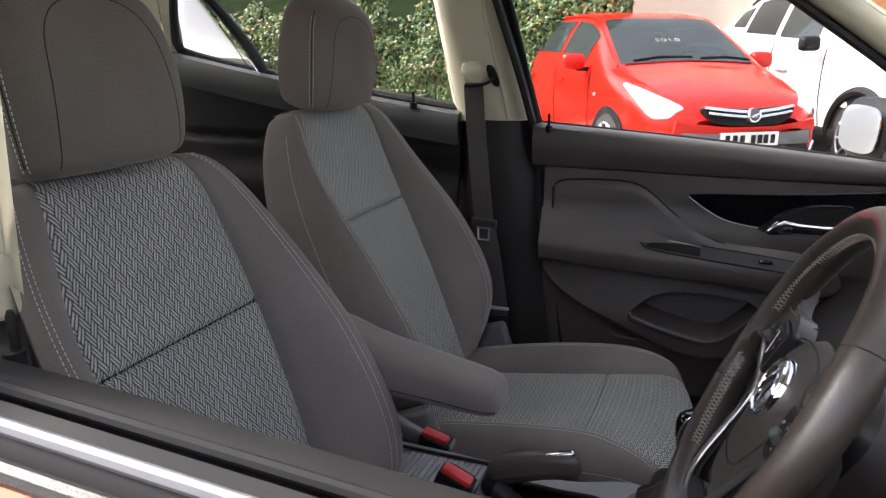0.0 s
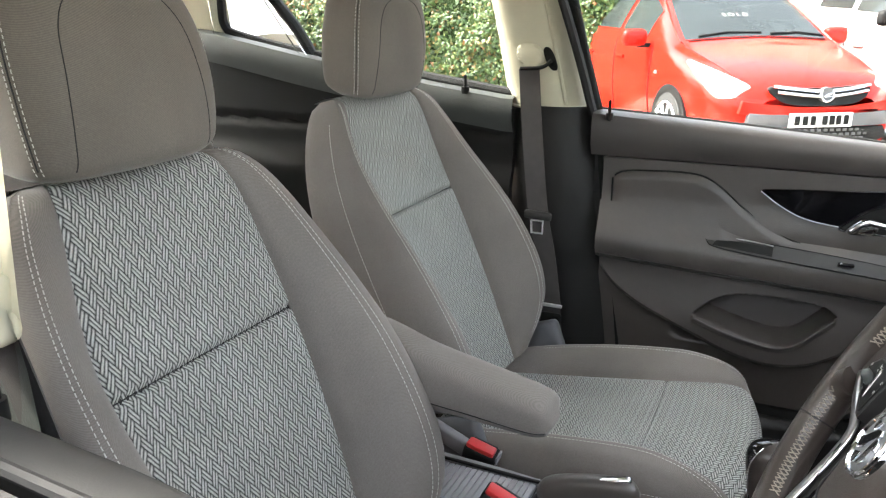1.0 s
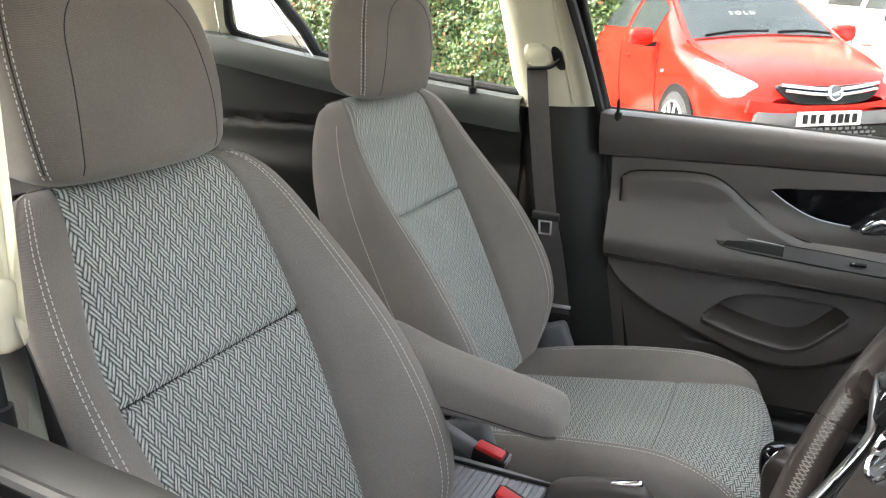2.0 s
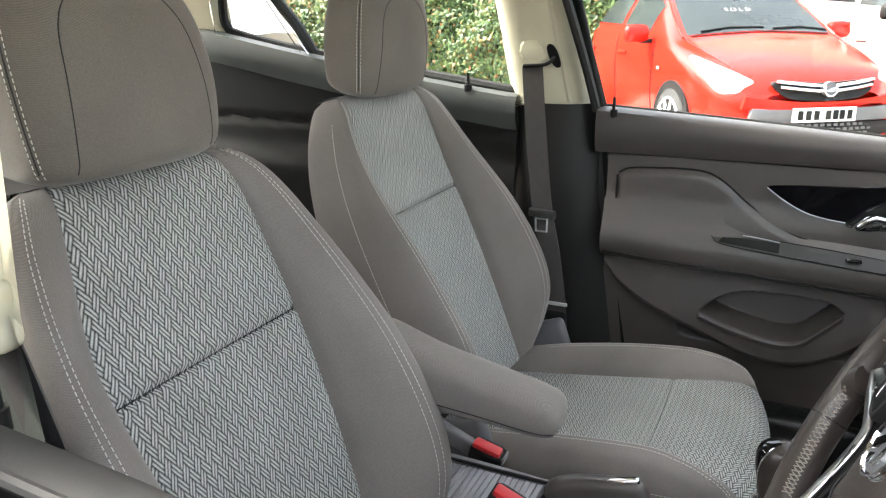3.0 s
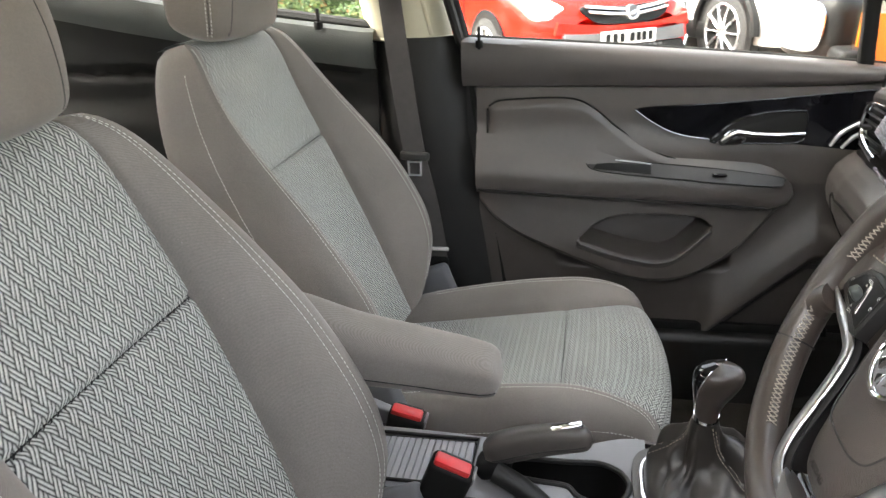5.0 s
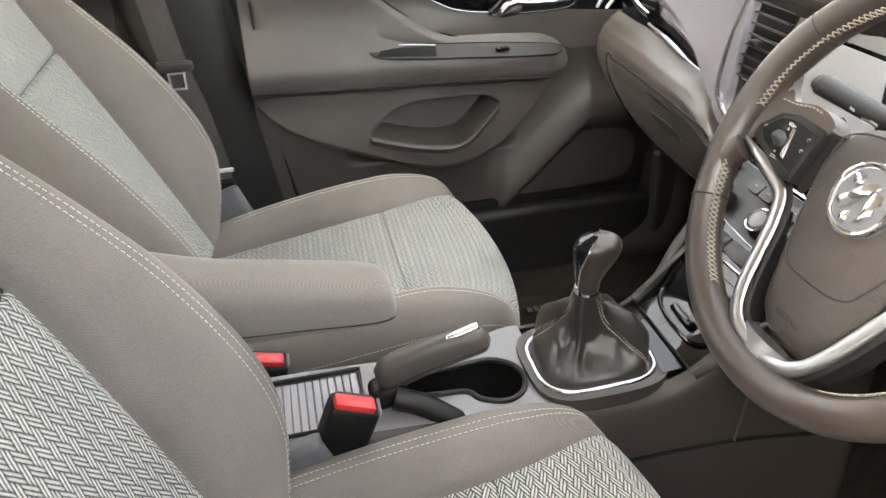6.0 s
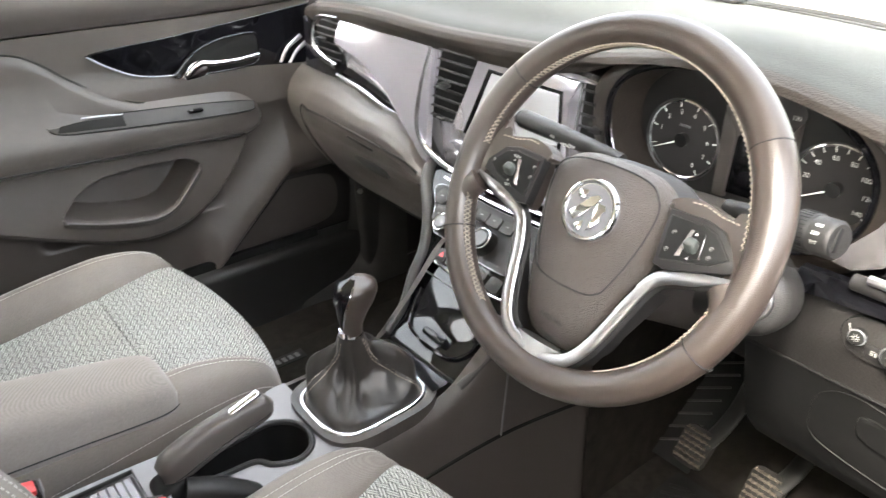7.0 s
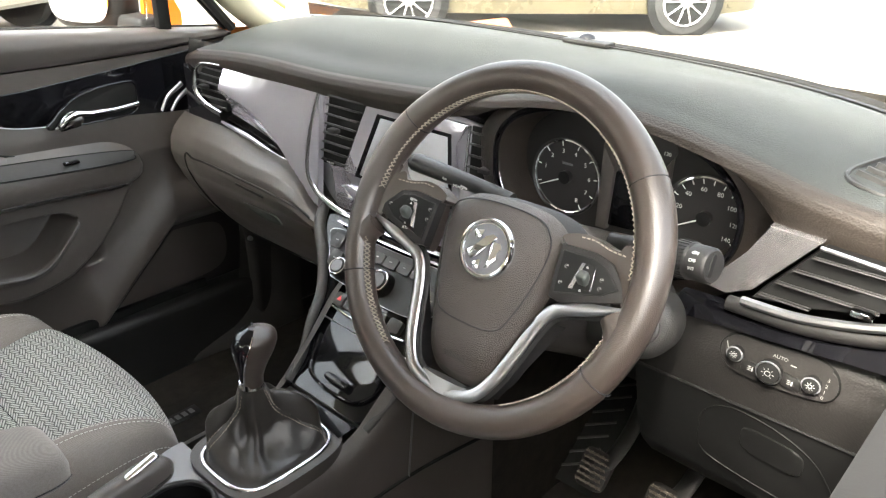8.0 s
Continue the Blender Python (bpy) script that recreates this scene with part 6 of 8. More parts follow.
for y, z, r in ((-0.5495, 0.882, 0.0085), (-0.5880, 0.880, 0.0130), (-0.6300, 0.888, 0.0090)):
    c = on_knee(y, z, 0.003)
    n = Vector((-1, 0, 0.12)).normalized()
    kn = part("knob", tube([c, c + n * 0.006, c + n * 0.009, c + n * 0.0095], lambda t: [r, r * 0.94, r * 0.86, r * 0.7][round(t * 3)], 28), M_BLACK, lamp)
    part("knob_ring", tube([c + n * 0.0072 + Vector((0.0, r * 0.95 * math.cos(k / 28 * 6.2832), r * 0.95 * math.sin(k / 28 * 6.2832))) for k in range(28)], 0.0009, 6, True), M_MATTE if r > 0.01 else M_GREYP, kn)
    part("symbol_ring", tube([c + n * 0.0097 + Vector((0, r * 0.22 * math.cos(k / 12 * 6.2832), r * 0.22 * math.sin(k / 12 * 6.2832))) for k in range(12)], 0.00035, 4, True), M_PRINT, kn)
    for k in range(8):
        t = k / 8 * 6.2832
        part("mark", rbox(c + n * 0.0098 + Vector((0, r * 0.42 * math.cos(t), r * 0.42 * math.sin(t))), (0.0004, r * 0.16, 0.0005), 0, 1, turn(math.degrees(t), 0, 0)), M_PRINT, kn, smooth=False)
for y, z in ((-0.5680, 0.8725), (-0.6095, 0.878)):
    bt = part("button", prism(oval(y, z, 0.0110, 0.0075, 24, 5), on_knee, 0.0, 0.0045, 0.0012), M_DARK, lamp)
    part("mark", rbox(on_knee(y - 0.002, z, 0.0048), (0.0004, 0.0012, 0.005), 0), M_PRINT, bt, smooth=False)
    for dz in (-0.002, 0.0, 0.002):
        part("mark", rbox(on_knee(y + 0.0015, z + dz, 0.0048), (0.0004, 0.0035, 0.0006), 0), M_PRINT, bt, smooth=False)
TXT = Matrix(((0, 0, -1, 0), (-1, 0, 0, 0), (0, 1, 0, 0), (0, 0, 0, 1)))
lettering("AUTO", 0.0054, Matrix.Translation(on_knee(-0.5945, 0.8985, 0.0050)) @ TXT, M_PRINT, lamp, "wording")
for k, tx in enumerate("3210"):
    lettering(tx, 0.0055, Matrix.Translation(on_knee(-0.6435 + 0.0006 * k, 0.8985 - 0.0066 * k, 0.0046)) @ TXT, M_PRINT, lamp, "wording")
part("mark", rbox(on_knee(-0.5385, 0.885, 0.0036), (0.0004, 0.0010, 0.010), 0, 1, turn(-20, 0, 0)), M_PRINT, lamp, smooth=False)
part("mark", rbox(on_knee(-0.6085, 0.8955, 0.0036), (0.0004, 0.006, 0.0012), 0), M_PRINT, lamp, smooth=False)
# round demister by the screen
part("demister", prism(oval(0.0, 0.0, 0.062, 0.040, 36, 3.0), lambda a, b, h: Vector((0.735 + a, -0.640 + b - 0.25 * a, 1.0665 + 0.02 * a + 0.16 * b + h)), -0.010, 0.004, 0.003), M_BLACK, dash, "black side window demister")
part("demister_rim", tube([(0.735 + a, -0.640 + b - 0.25 * a, 1.0705 + 0.02 * a + 0.16 * b) for a, b in oval(0.0, 0.0, 0.062, 0.040, 36, 3.0)], 0.0025, 6, True), M_DARK, dash)
for k in range(6):
    part("demister_fin", rbox((0.690 + 0.018 * k, -0.629 - 0.0045 * k, 1.0690 + 0.0004 * k), (0.003, 0.062, 0.014), 0.001, 1, turn(9, 25, -12)), M_MID, dash)

# ---- steering wheel ----
WC = Vector((0.4426, -0.3494, 1.0019))
TL = radians(26.6)
WU = Vector((math.sin(TL), 0, math.cos(TL)))
WN = Vector((-math.cos(TL), 0, math.sin(TL)))
wheel = thing("steering_wheel", WC, "dark leather three-spoke steering wheel with matt chrome trim", "steering wheel")


def W(r, u, n=0.0):
    """A place on the wheel: to the driver's right, up, and towards the driver."""
    return WC + Vector((0, -r, 0)) + WU * u + WN * n


RW = 0.1705
ring = [W(RW * math.sin(k / 120 * 2 * math.pi), RW * math.cos(k / 120 * 2 * math.pi)) for k in range(120)]


def rim_r(k):
    t = k / 120 * 360
    d = min(abs(t - 62), abs(t - 298))
    return 0.0162 + 0.0016 * math.exp(-((d / 16) ** 2))


bm = bmesh.new()
rings = []
for k in range(120):
    t = k / 120 * 2 * math.pi
    rad = Vector((0, -math.sin(t), 0)) + WU * math.cos(t)
    r = rim_r(k)
    rings.append([bm.verts.new(ring[k] + rad * r * math.cos(j / 18 * 6.28319) + WN * r * 1.08 * math.sin(j / 18 * 6.28319)) for j in range(18)])
for k in range(120):
    for j in range(18):
        bm.faces.new((rings[k][j], rings[k][(j + 1) % 18], rings[(k + 1) % 120][(j + 1) % 18], rings[(k + 1) % 120][j]))
rim = part("rim", bm, M_LEATHER, wheel, "dark brown-black leather rim")
for ang in (54, -54, 117, -117):
    t = radians(ang)
    rad = Vector((0, -math.sin(t), 0)) + WU * math.cos(t)
    c = W(RW * math.sin(t), RW * math.cos(t))
    part("joint", tube([c + rad * 0.0172 * math.cos(j / 24 * 6.28319) + WN * 0.0184 * math.sin(j / 24 * 6.28319) for j in range(24)], 0.0008, 5, True), M_DTHREAD, rim)
# laced seam on the inside of the rim
bm = bmesh.new()
for k in range(200):
    a = k / 200 * 360
    if 84 < a < 104 or 256 < a < 276 or 150 < a < 210:
        continue
    t, t2 = radians(a), radians(a + 1.5)
    for q0, q1 in ((0.005, -0.004), (-0.005, 0.004)):
        p0 = W((RW - 0.0160) * math.sin(t), (RW - 0.0160) * math.cos(t), 0.006 + q0)
        p1 = W((RW - 0.0160) * math.sin(t2), (RW - 0.0160) * math.cos(t2), 0.006 + q1)
        tube([p0, p1], 0.00065, 5, bm=bm)
tagged(part("lacing", bm, M_LACE, rim, "pale cross stitching"), kind="stuff")
# hub pad
hub_h = [(0.0, 0.051), (0.030, 0.050), (0.054, 0.044), (0.071, 0.030), (0.0755, 0.010), (0.0715, -0.018), (0.063, -0.055), (0.051, -0.098), (0.041, -0.127), (0.026, -0.140), (0.0, -0.143)]
hub_o = [(-a, b) for a, b in hub_h[:0:-1]] + hub_h[:-1]
hub_l = smooth_line([Vector((a, b, 0)) for a, b in hub_o], 90, True)


def dome(scale, h0, h1, n=10, out=hub_l, cy=-0.035):
    def fn(a, b):
        q = out[int(round(b * len(out))) % len(out)]
        k = 1 - a
        return W(q.x * k * scale, cy + (q.y - cy) * k * scale, h0 + (h1 - h0) * (1 - k**4) ** 0.6)
    return surf(fn, n, len(out), loop_v=True)


hub = part("airbag_cover", dome(1.0, -0.026, -0.001), M_HUB, wheel, "dark grained airbag cover")
part("hub_shell", dome(1.04, -0.065, -0.026, 6), M_DARK, wheel)
inner_l = smooth_line([Vector(q) for q in ((-0.058, 0.030, 0), (-0.03, 0.042, 0), (0.03, 0.042, 0), (0.058, 0.030, 0), (0.062, 0.0, 0), (0.048, -0.055, 0), (0.030, -0.078, 0), (-0.030, -0.078, 0), (-0.048, -0.055, 0), (-0.062, 0.0, 0))], 70, True)


def hub_n(r, u):
    wd = sp([-0.143, -0.14, -0.127, -0.098, -0.055, -0.018, 0.01, 0.03, 0.044, 0.051], [0.01, 0.026, 0.041, 0.051, 0.063, 0.0715, 0.0755, 0.071, 0.054, 0.01], u)
    k = max(abs(r) / 0.0755 if u > 0 else abs(r) / wd, (u + 0.035) / 0.086 if u > -0.035 else -(u + 0.035) / 0.108)
    k = min(0.999, k)
    return -0.026 + 0.025 * (1 - k**4) ** 0.6


part("cover_crease", tube([W(q.x, q.y, hub_n(q.x, q.y) + 0.0002) for q in inner_l], 0.0009, 6, True), M_DTHREAD, hub)
badge = part("badge", tube([W(0, -0.004, -0.004), W(0, -0.004, 0.001), W(0, -0.004, 0.003), W(0, -0.004, 0.0026)], lambda t: [0.0315, 0.0310, 0.0290, 0.026][round(t * 3)], 48), M_CHROME, wheel, "round chrome badge")
part("badge_ring", tube([W(0.0285 * math.cos(k / 48 * 6.2832), -0.004 + 0.0285 * math.sin(k / 48 * 6.2832), 0.0032) for k in range(48)], 0.0022, 8, True), M_CHROME, badge)
part("badge_field", prism(oval(0, -0.004, 0.0255, 0.0255, 40), lambda a, b, h: W(a, b, h), 0.0015, 0.0031, 0.0), M_GREYP, badge)
for q in (((-0.021, -0.012), (-0.012, -0.018), (-0.004, -0.012), (0.003, 0.002), (0.012, 0.010), (0.006, 0.013), (-0.004, 0.008), (-0.010, -0.004), (-0.018, -0.008)),
          ((0.008, 0.006), (0.017, 0.006), (0.020, 0.000), (0.014, -0.003), (0.018, -0.010), (0.012, -0.020), (0.004, -0.024), (0.010, -0.012), (0.006, -0.002)),
          ((-0.017, 0.012), (-0.006, 0.014), (-0.007, 0.006), (-0.012, 0.002), (-0.016, 0.006)),
          ((-0.010, -0.020), (0.000, -0.014), (0.000, -0.026), (-0.006, -0.026))):
    part("emblem", prism(q, lambda a, b, h: W(a, b, h), 0.003, 0.0056, 0.0014), M_CHROME, badge)
lettering("AIRBAG", 0.0085, Matrix.Translation(W(0.0, -0.116, hub_n(0, -0.116) + 0.0004)) @ Matrix((tuple((0.0, WU.x, WN.x, 0)), tuple((-1.0, WU.y, WN.y, 0)), tuple((0.0, WU.z, WN.z, 0)), (0, 0, 0, 1))), M_MID, hub, "embossed_word", depth=0.0004)
# chrome V and spokes
for s in (1, -1):
    sp_l = smooth_line([W(s * 0.160, 0.006, -0.020), W(s * 0.135, 0.004, -0.022), W(s * 0.11, 0.004, -0.022), W(s * 0.085, 0.006, -0.024)], 14)
    part("spoke", tube(sp_l, lambda t: 0.030 + 0.006 * t, 18, squash=0.40, up=WN), M_LEATHER, wheel)
    pod = [(s * 0.076, 0.0265), (s * 0.112, 0.0280), (s * 0.131, 0.0235), (s * 0.151, 0.003), (s * 0.150, -0.007), (s * 0.092, -0.0265), (s * 0.079, -0.0245)]
    pd = part("switch_pod", prism(pod if s > 0 else pod[::-1], lambda a, b, h: W(a, b, h), -0.014, -0.0015, 0.002), M_DARK, wheel, "black switch pod with white symbols")
    pf = [(s * 0.081, 0.021), (s * 0.112, 0.0225), (s * 0.126, 0.019), (s * 0.143, 0.003), (s * 0.130, -0.0065), (s * 0.084, -0.0185)]
    part("pod_face", prism(pf[::s], lambda a, b, h: W(a, b, h), -0.004, 0.0002, 0.0010), M_BLACK, pd)
    part("pod_seam", tube([W(a, b, -0.0008) for a, b in pf], 0.0011, 6, True), M_DARK, pd)
    part("rocker_frame", prism([(s * 0.097, -0.011), (s * 0.103, 0.016), (s * 0.1175, 0.016), (s * 0.1205, -0.006)][::-s], lambda a, b, h: W(a, b, h), -0.002, 0.0012, 0.0006), M_WING, pd)
    part("rocker_well", prism([(s * 0.102, -0.010), (s * 0.107, 0.016), (s * 0.1175, 0.016), (s * 0.1190, -0.006)][::-s], lambda a, b, h: W(a, b, h), -0.002, 0.0016, 0.0003), M_BLACK, pd)
    part("rocker", rbox(W(s * 0.1105, 0.003, 0.0045), (0.010, 0.011, 0.013), 0.003, 3, turn(0, -26.6, 0)), M_GREYTRIM, pd)
    for du in (-0.0085, 0.0135):
        part("mark", prism([(s * 0.1085, du - 0.0012), (s * 0.1115, du - 0.0012), (s * 0.110, du + 0.0014)][::s], lambda a, b, h: W(a, b, h), 0.0014, 0.0020, 0.0), M_PRINT, pd, smooth=False)
    # printed symbols: small open rings with a stroke beside each
    for r, u in ((0.0890, 0.0080), (0.0880, -0.0080), (0.1265, 0.0065), (0.1270, -0.0015)) if s > 0 else ((0.0835, 0.0135), (0.0840, 0.0025), (0.1385, 0.0060)):
        part("mark", tube([W(s * r + 0.0017 * math.cos(k / 12 * 5.0), u + 0.0017 * math.sin(k / 12 * 5.0), 0.0004) for k in range(13)], 0.00024, 4), M_PRINT, pd)
        part("mark", tube([W(s * r - 0.0004, u, 0.0004), W(s * r + 0.0014, u + 0.0014, 0.0004)], 0.00024, 4), M_PRINT, pd)
    if s < 0:
        for tx, u in (("RES/+", 0.0185), ("SET/-", -0.0125)):
            lettering(tx, 0.0042, Matrix.Translation(W(s * 0.1085, u - 0.0010, 0.0012)) @ Matrix(((0.0, WU.x, WN.x, 0), (-1.0, WU.y, WN.y, 0), (0.0, WU.z, WN.z, 0), (0, 0, 0, 1))), M_WHITE, pd, "wording")
    # bright trim from the spoke down into the V
    arm_l = smooth_line([W(s * 0.156, -0.0115, 0.0), W(s * 0.126, -0.0215, -0.003), W(s * 0.100, -0.030, -0.006), W(s * 0.0845, -0.0395, -0.008), W(s * 0.0740, -0.060, -0.007), W(s * 0.0650, -0.090, -0.004), W(s * 0.0545, -0.120, 0.0), W(s * 0.041, -0.1405, 0.002), W(s * 0.022, -0.1500, 0.002), W(0, -0.1520, 0.002)], 60)
    part("bright_trim", tube(arm_l, lambda t: 0.0058 + 0.0012 * math.sin(t * math.pi) - (0.004 * (1 - t / 0.12) if t < 0.12 else 0), 16, squash=0.42, up=WN), M_TRIM, wheel, "satin chrome spoke trim")
    part("trim_groove", tube([q - (WU * 0.0 + WN * 0.006) for q in arm_l[3:]], 0.0095, 8, squash=0.4, up=WN), M_BLACK, wheel)
    part("lower_web", surf(lambda a, b: W(s * (0.072 - 0.036 * a) * (1 + 0.25 * b), -0.05 - 0.095 * a, -0.004 - 0.035 * b), 10, 4), M_DARK, wheel)
    # leather flare from the pod up into the rim
    fl = [(q.x, q.y) for q in smooth_line([Vector((s * a, b, 0)) for a, b in ((0.070, 0.026), (0.074, 0.0345), (0.088, 0.0400), (0.104, 0.0410), (0.122, 0.0370), (0.138, 0.0360), (0.149, 0.0440), (0.156, 0.0600), (0.168, 0.0560), (0.170, 0.020), (0.168, -0.016), (0.158, -0.020), (0.150, -0.010), (0.132, 0.016), (0.100, 0.020))], 56, True)]
    part("thumb_rest", prism(fl[::-s], lambda a, b, h: W(a, b, h + 0.010 * step(0.146, 0.168, abs(a))), -0.024, -0.0050, 0.007, 4), M_LEATHER, rim)
    edge_l = smooth_line([W(s * a, b, n) for a, b, n in ((0.092, 0.0375, -0.004), (0.106, 0.0380, -0.004), (0.122, 0.0345, -0.0035), (0.137, 0.0335, -0.0015))], 30)
    stitches(edge_l, lambda p: WN, rim, M_LACE, 0.0036, 0.0014, 0.0007)
    th2 = smooth_line([W(s * 0.150, -0.020, -0.002), W(s * 0.158, -0.030, 0.0), W(s * 0.163, -0.048, 0.0)], 10)
    part("thumb_rest", tube(th2, 0.0145, 12), M_LEATHER, rim)
part("foot_spoke", tube([W(0, -0.140, -0.004), W(0, -0.160, -0.004)], 0.030, 16, squash=0.3, up=WN), M_MATTE, wheel)
# column shroud and stalks
colm = thing("steering_column", (0.60, -0.3494, 0.86), "dark steering column shroud with two stalks", "steering column")


def shroud(a, b):
    c = WC - WN * (0.055 + 0.20 * a)
    t = b * 2 * math.pi
    w = 0.066 + 0.010 * a
    h = 0.058 + 0.01 * a
    cc, ss = math.cos(t), math.sin(t)
    h *= 1.0 if ss > 0 else 1.35
    return c + Vector((0, w * math.copysign(abs(cc) ** 0.7, cc), 0)) + WU * (h * math.copysign(abs(ss) ** 0.7, ss) - 0.015)


part("shroud", cap(surf(shroud, 14, 40, loop_v=True)), M_PLASTIC, colm)
igd = Vector((-0.90, -0.28, 0.34)).normalized()
ig = Vector((0.548, -0.470, 0.914))
part("column_shoulder", tube(smooth_line([(0.600, -0.370, 0.905), (0.588, -0.410, 0.905), (0.582, -0.450, 0.906), (0.580, -0.472, 0.907)], 14), lambda t: 0.056 - 0.012 * t, 24), M_MID, colm)
part("ignition_barrel", tube([ig - igd * 0.060, ig - igd * 0.014, ig - igd * 0.006, ig - igd * 0.001, ig], lambda t: [0.042, 0.038, 0.035, 0.030, 0.025][round(t * 4)], 32), M_MID, colm)
e1_ = igd.cross(Vector((0, 0, 1))).normalized()
e2_ = igd.cross(e1_)
part("ignition_ring", tube([ig + e1_ * 0.0185 * math.cos(k / 28 * 6.2832) + e2_ * 0.0185 * math.sin(k / 28 * 6.2832) for k in range(28)], 0.0028, 8, True), M_MATTE, colm)
part("key_face", tube([ig, ig + igd * 0.002, ig + igd * 0.003], lambda t: 0.0165 if t < 0.9 else 0.012, 24), M_GREYP, colm)
sl = smooth_line([(0.560, -0.290, 1.000), (0.556, -0.235, 1.006), (0.550, -0.150, 1.014)], 16)
stk = part("indicator_stalk", tube(sl, lambda t: 0.0105 + 0.004 * t, 16, squash=0.75), M_DARK, colm, "black indicator stalk with white symbols")
part("stalk_cap", tube([(0.550, -0.150, 1.014), (0.5497, -0.147, 1.0143), (0.549, -0.142, 1.015)], lambda t: 0.0145 - 0.004 * t, 16, squash=0.75), M_BLACK, stk)
for y, w in ((-0.163, 0.012), (-0.185, 0.007), (-0.205, 0.012), (-0.235, 0.018)):
    part("mark", rbox((0.5395, y, 1.0135 + (y + 0.163) * 0.1), (0.0006, w * 0.55, 0.0024), 0, 1, turn(8, 10, 0)), M_PRINT, stk, smooth=False)
lettering("MENU", 0.0055, Matrix.Translation((0.541, -0.225, 1.004)) @ TXT, M_WHITE, stk, "wording")
sr = smooth_line([(0.562, -0.420, 0.990), (0.556, -0.470, 0.998), (0.548, -0.500, 1.004)], 12)
stw = part("wiper_stalk", tube(sr, 0.010, 14), M_DARK, colm, "black wiper stalk with white wording")
ax_ = Vector((-0.012, -0.05, 0.008)).normalized()
c0 = Vector((0.548, -0.497, 1.003))
part("twist_collar", tube([c0, c0 + ax_ * 0.004, c0 + ax_ * 0.020, c0 + ax_ * 0.022], lambda t: [0.016, 0.0185, 0.0185, 0.017][round(t * 3)], 30), M_DARK, stw)
part("twist_end", tube([c0 + ax_ * 0.022, c0 + ax_ * 0.040, c0 + ax_ * 0.043], lambda t: 0.0175 if t < 0.9 else 0.015, 30), M_DARK, stw)
# printed words face the driver's side window
nv0 = Vector((-0.60, -0.20, 0.30))
nv0 = (nv0 - ax_ * nv0.dot(ax_)).normalized()
for k, tx in enumerate(("ON", "OFF", "INT")):
    nv = Matrix.Rotation(math.radians(25 - 25 * k), 3, ax_) @ nv0
    if (Matrix.Rotation(0.3, 3, ax_) @ nv0).z < nv0.z:
        nv = Matrix.Rotation(math.radians(25 * k - 25), 3, ax_) @ nv0
    up_ = nv.cross(ax_)
    o_ = c0 + ax_ * 0.031 + nv * 0.0179
    lettering(tx, 0.0046, Matrix(((ax_.x, up_.x, nv.x, o_.x), (ax_.y, up_.y, nv.y, o_.y), (ax_.z, up_.z, nv.z, o_.z), (0, 0, 0, 1))), M_WHITE, stw, "wording")
for k in range(30):
    nv = Matrix.Rotation(k / 30 * 6.2832, 3, ax_) @ nv0
    part("grip_rib", tube([c0 + ax_ * 0.004 + nv * 0.0185, c0 + ax_ * 0.019 + nv * 0.0185], 0.0008, 4), M_BLACK, stw)
part("end_bar", prism([(-0.003, -0.011), (0.003, -0.011), (0.003, 0.011), (-0.003, 0.011)], lambda a, b, h: c0 + ax_ * (0.043 + h) + nv0.cross(ax_) * b + nv0 * (a + 0.004), -0.002, 0.0012, 0.0004), M_BLACK, stw)

# ---- centre console ----
cons = thing("centre_console", (0.25, -0.02, 0.28), "dark plastic centre console with cup holders and gear surround", "centre console", kind="structure")


def ctop(x):
    return curve((-0.22, 0.625), (0.0, 0.622), (0.20, 0.611), (0.30, 0.606), (0.42, 0.603), (0.47, 0.612), (0.52, 0.652), (0.62, 0.737))(x)


def cons_sec(x):
    t = ctop(x)
    w = curve((-0.22, 0.085), (0.20, 0.092), (0.35, 0.100), (0.55, 0.108), (0.72, 0.14))(x)
    cy = -0.018
    return [(cy - w - 0.030, 0.27), (cy - w - 0.018, 0.50), (cy - w - 0.008, t - 0.05), (cy - w - 0.002, t - 0.016), (cy - w + 0.008, t - 0.004), (cy - w + 0.02, t)]


for s in (1, -1):
    part("side_panel", sweep_x(-0.22, 0.72, lambda x: [(y if s > 0 else -0.036 - y - 0.042 * step(0.29, 0.17, x), z) for y, z in cons_sec(x)], 50), M_PLASTIC, cons, "dark grained side panel")
part("side_joint", tube([(x, cons_sec(x)[1][0] - 0.001, 0.500 + 0.02 * (x + 0.2)) for x in [0.1 + 0.62 * k / 20 for k in range(21)]], 0.003, 6), M_BLACK, cons)
part("side_joint", tube(smooth_line([(0.560, cons_sec(0.56)[2][0] - 0.002, ctop(0.56) - 0.03), (0.545, cons_sec(0.55)[1][0] - 0.001, 0.58), (0.54, cons_sec(0.55)[1][0] - 0.001, 0.515)], 14), 0.0016, 6), M_GREYP, cons)
part("tunnel_side", surf(lambda a, b: Vector((0.70 + 0.48 * a, -0.176 - 0.012 * (1 - b), 0.27 + 0.40 * b)), 8, 6), M_CARPET, cons, "dark tunnel side")
part("tunnel_side", surf(lambda a, b: Vector((0.70 + 0.48 * a, 0.140 + 0.012 * (1 - b), 0.27 + 0.40 * b)), 8, 6), M_CARPET, cons, "dark tunnel side")
# top: rear tray, brake well, cup holders as wells in one deck
def deck(a, b):
    x = -0.22 + 0.52 * a
    y = -0.105 + (0.174 - 0.042 * step(0.29, 0.17, x)) * b
    z = ctop(x)
    if -0.155 < x < 0.058 and -0.090 < y < 0.012:
        z -= 0.008
    return Vector((x, y, z))


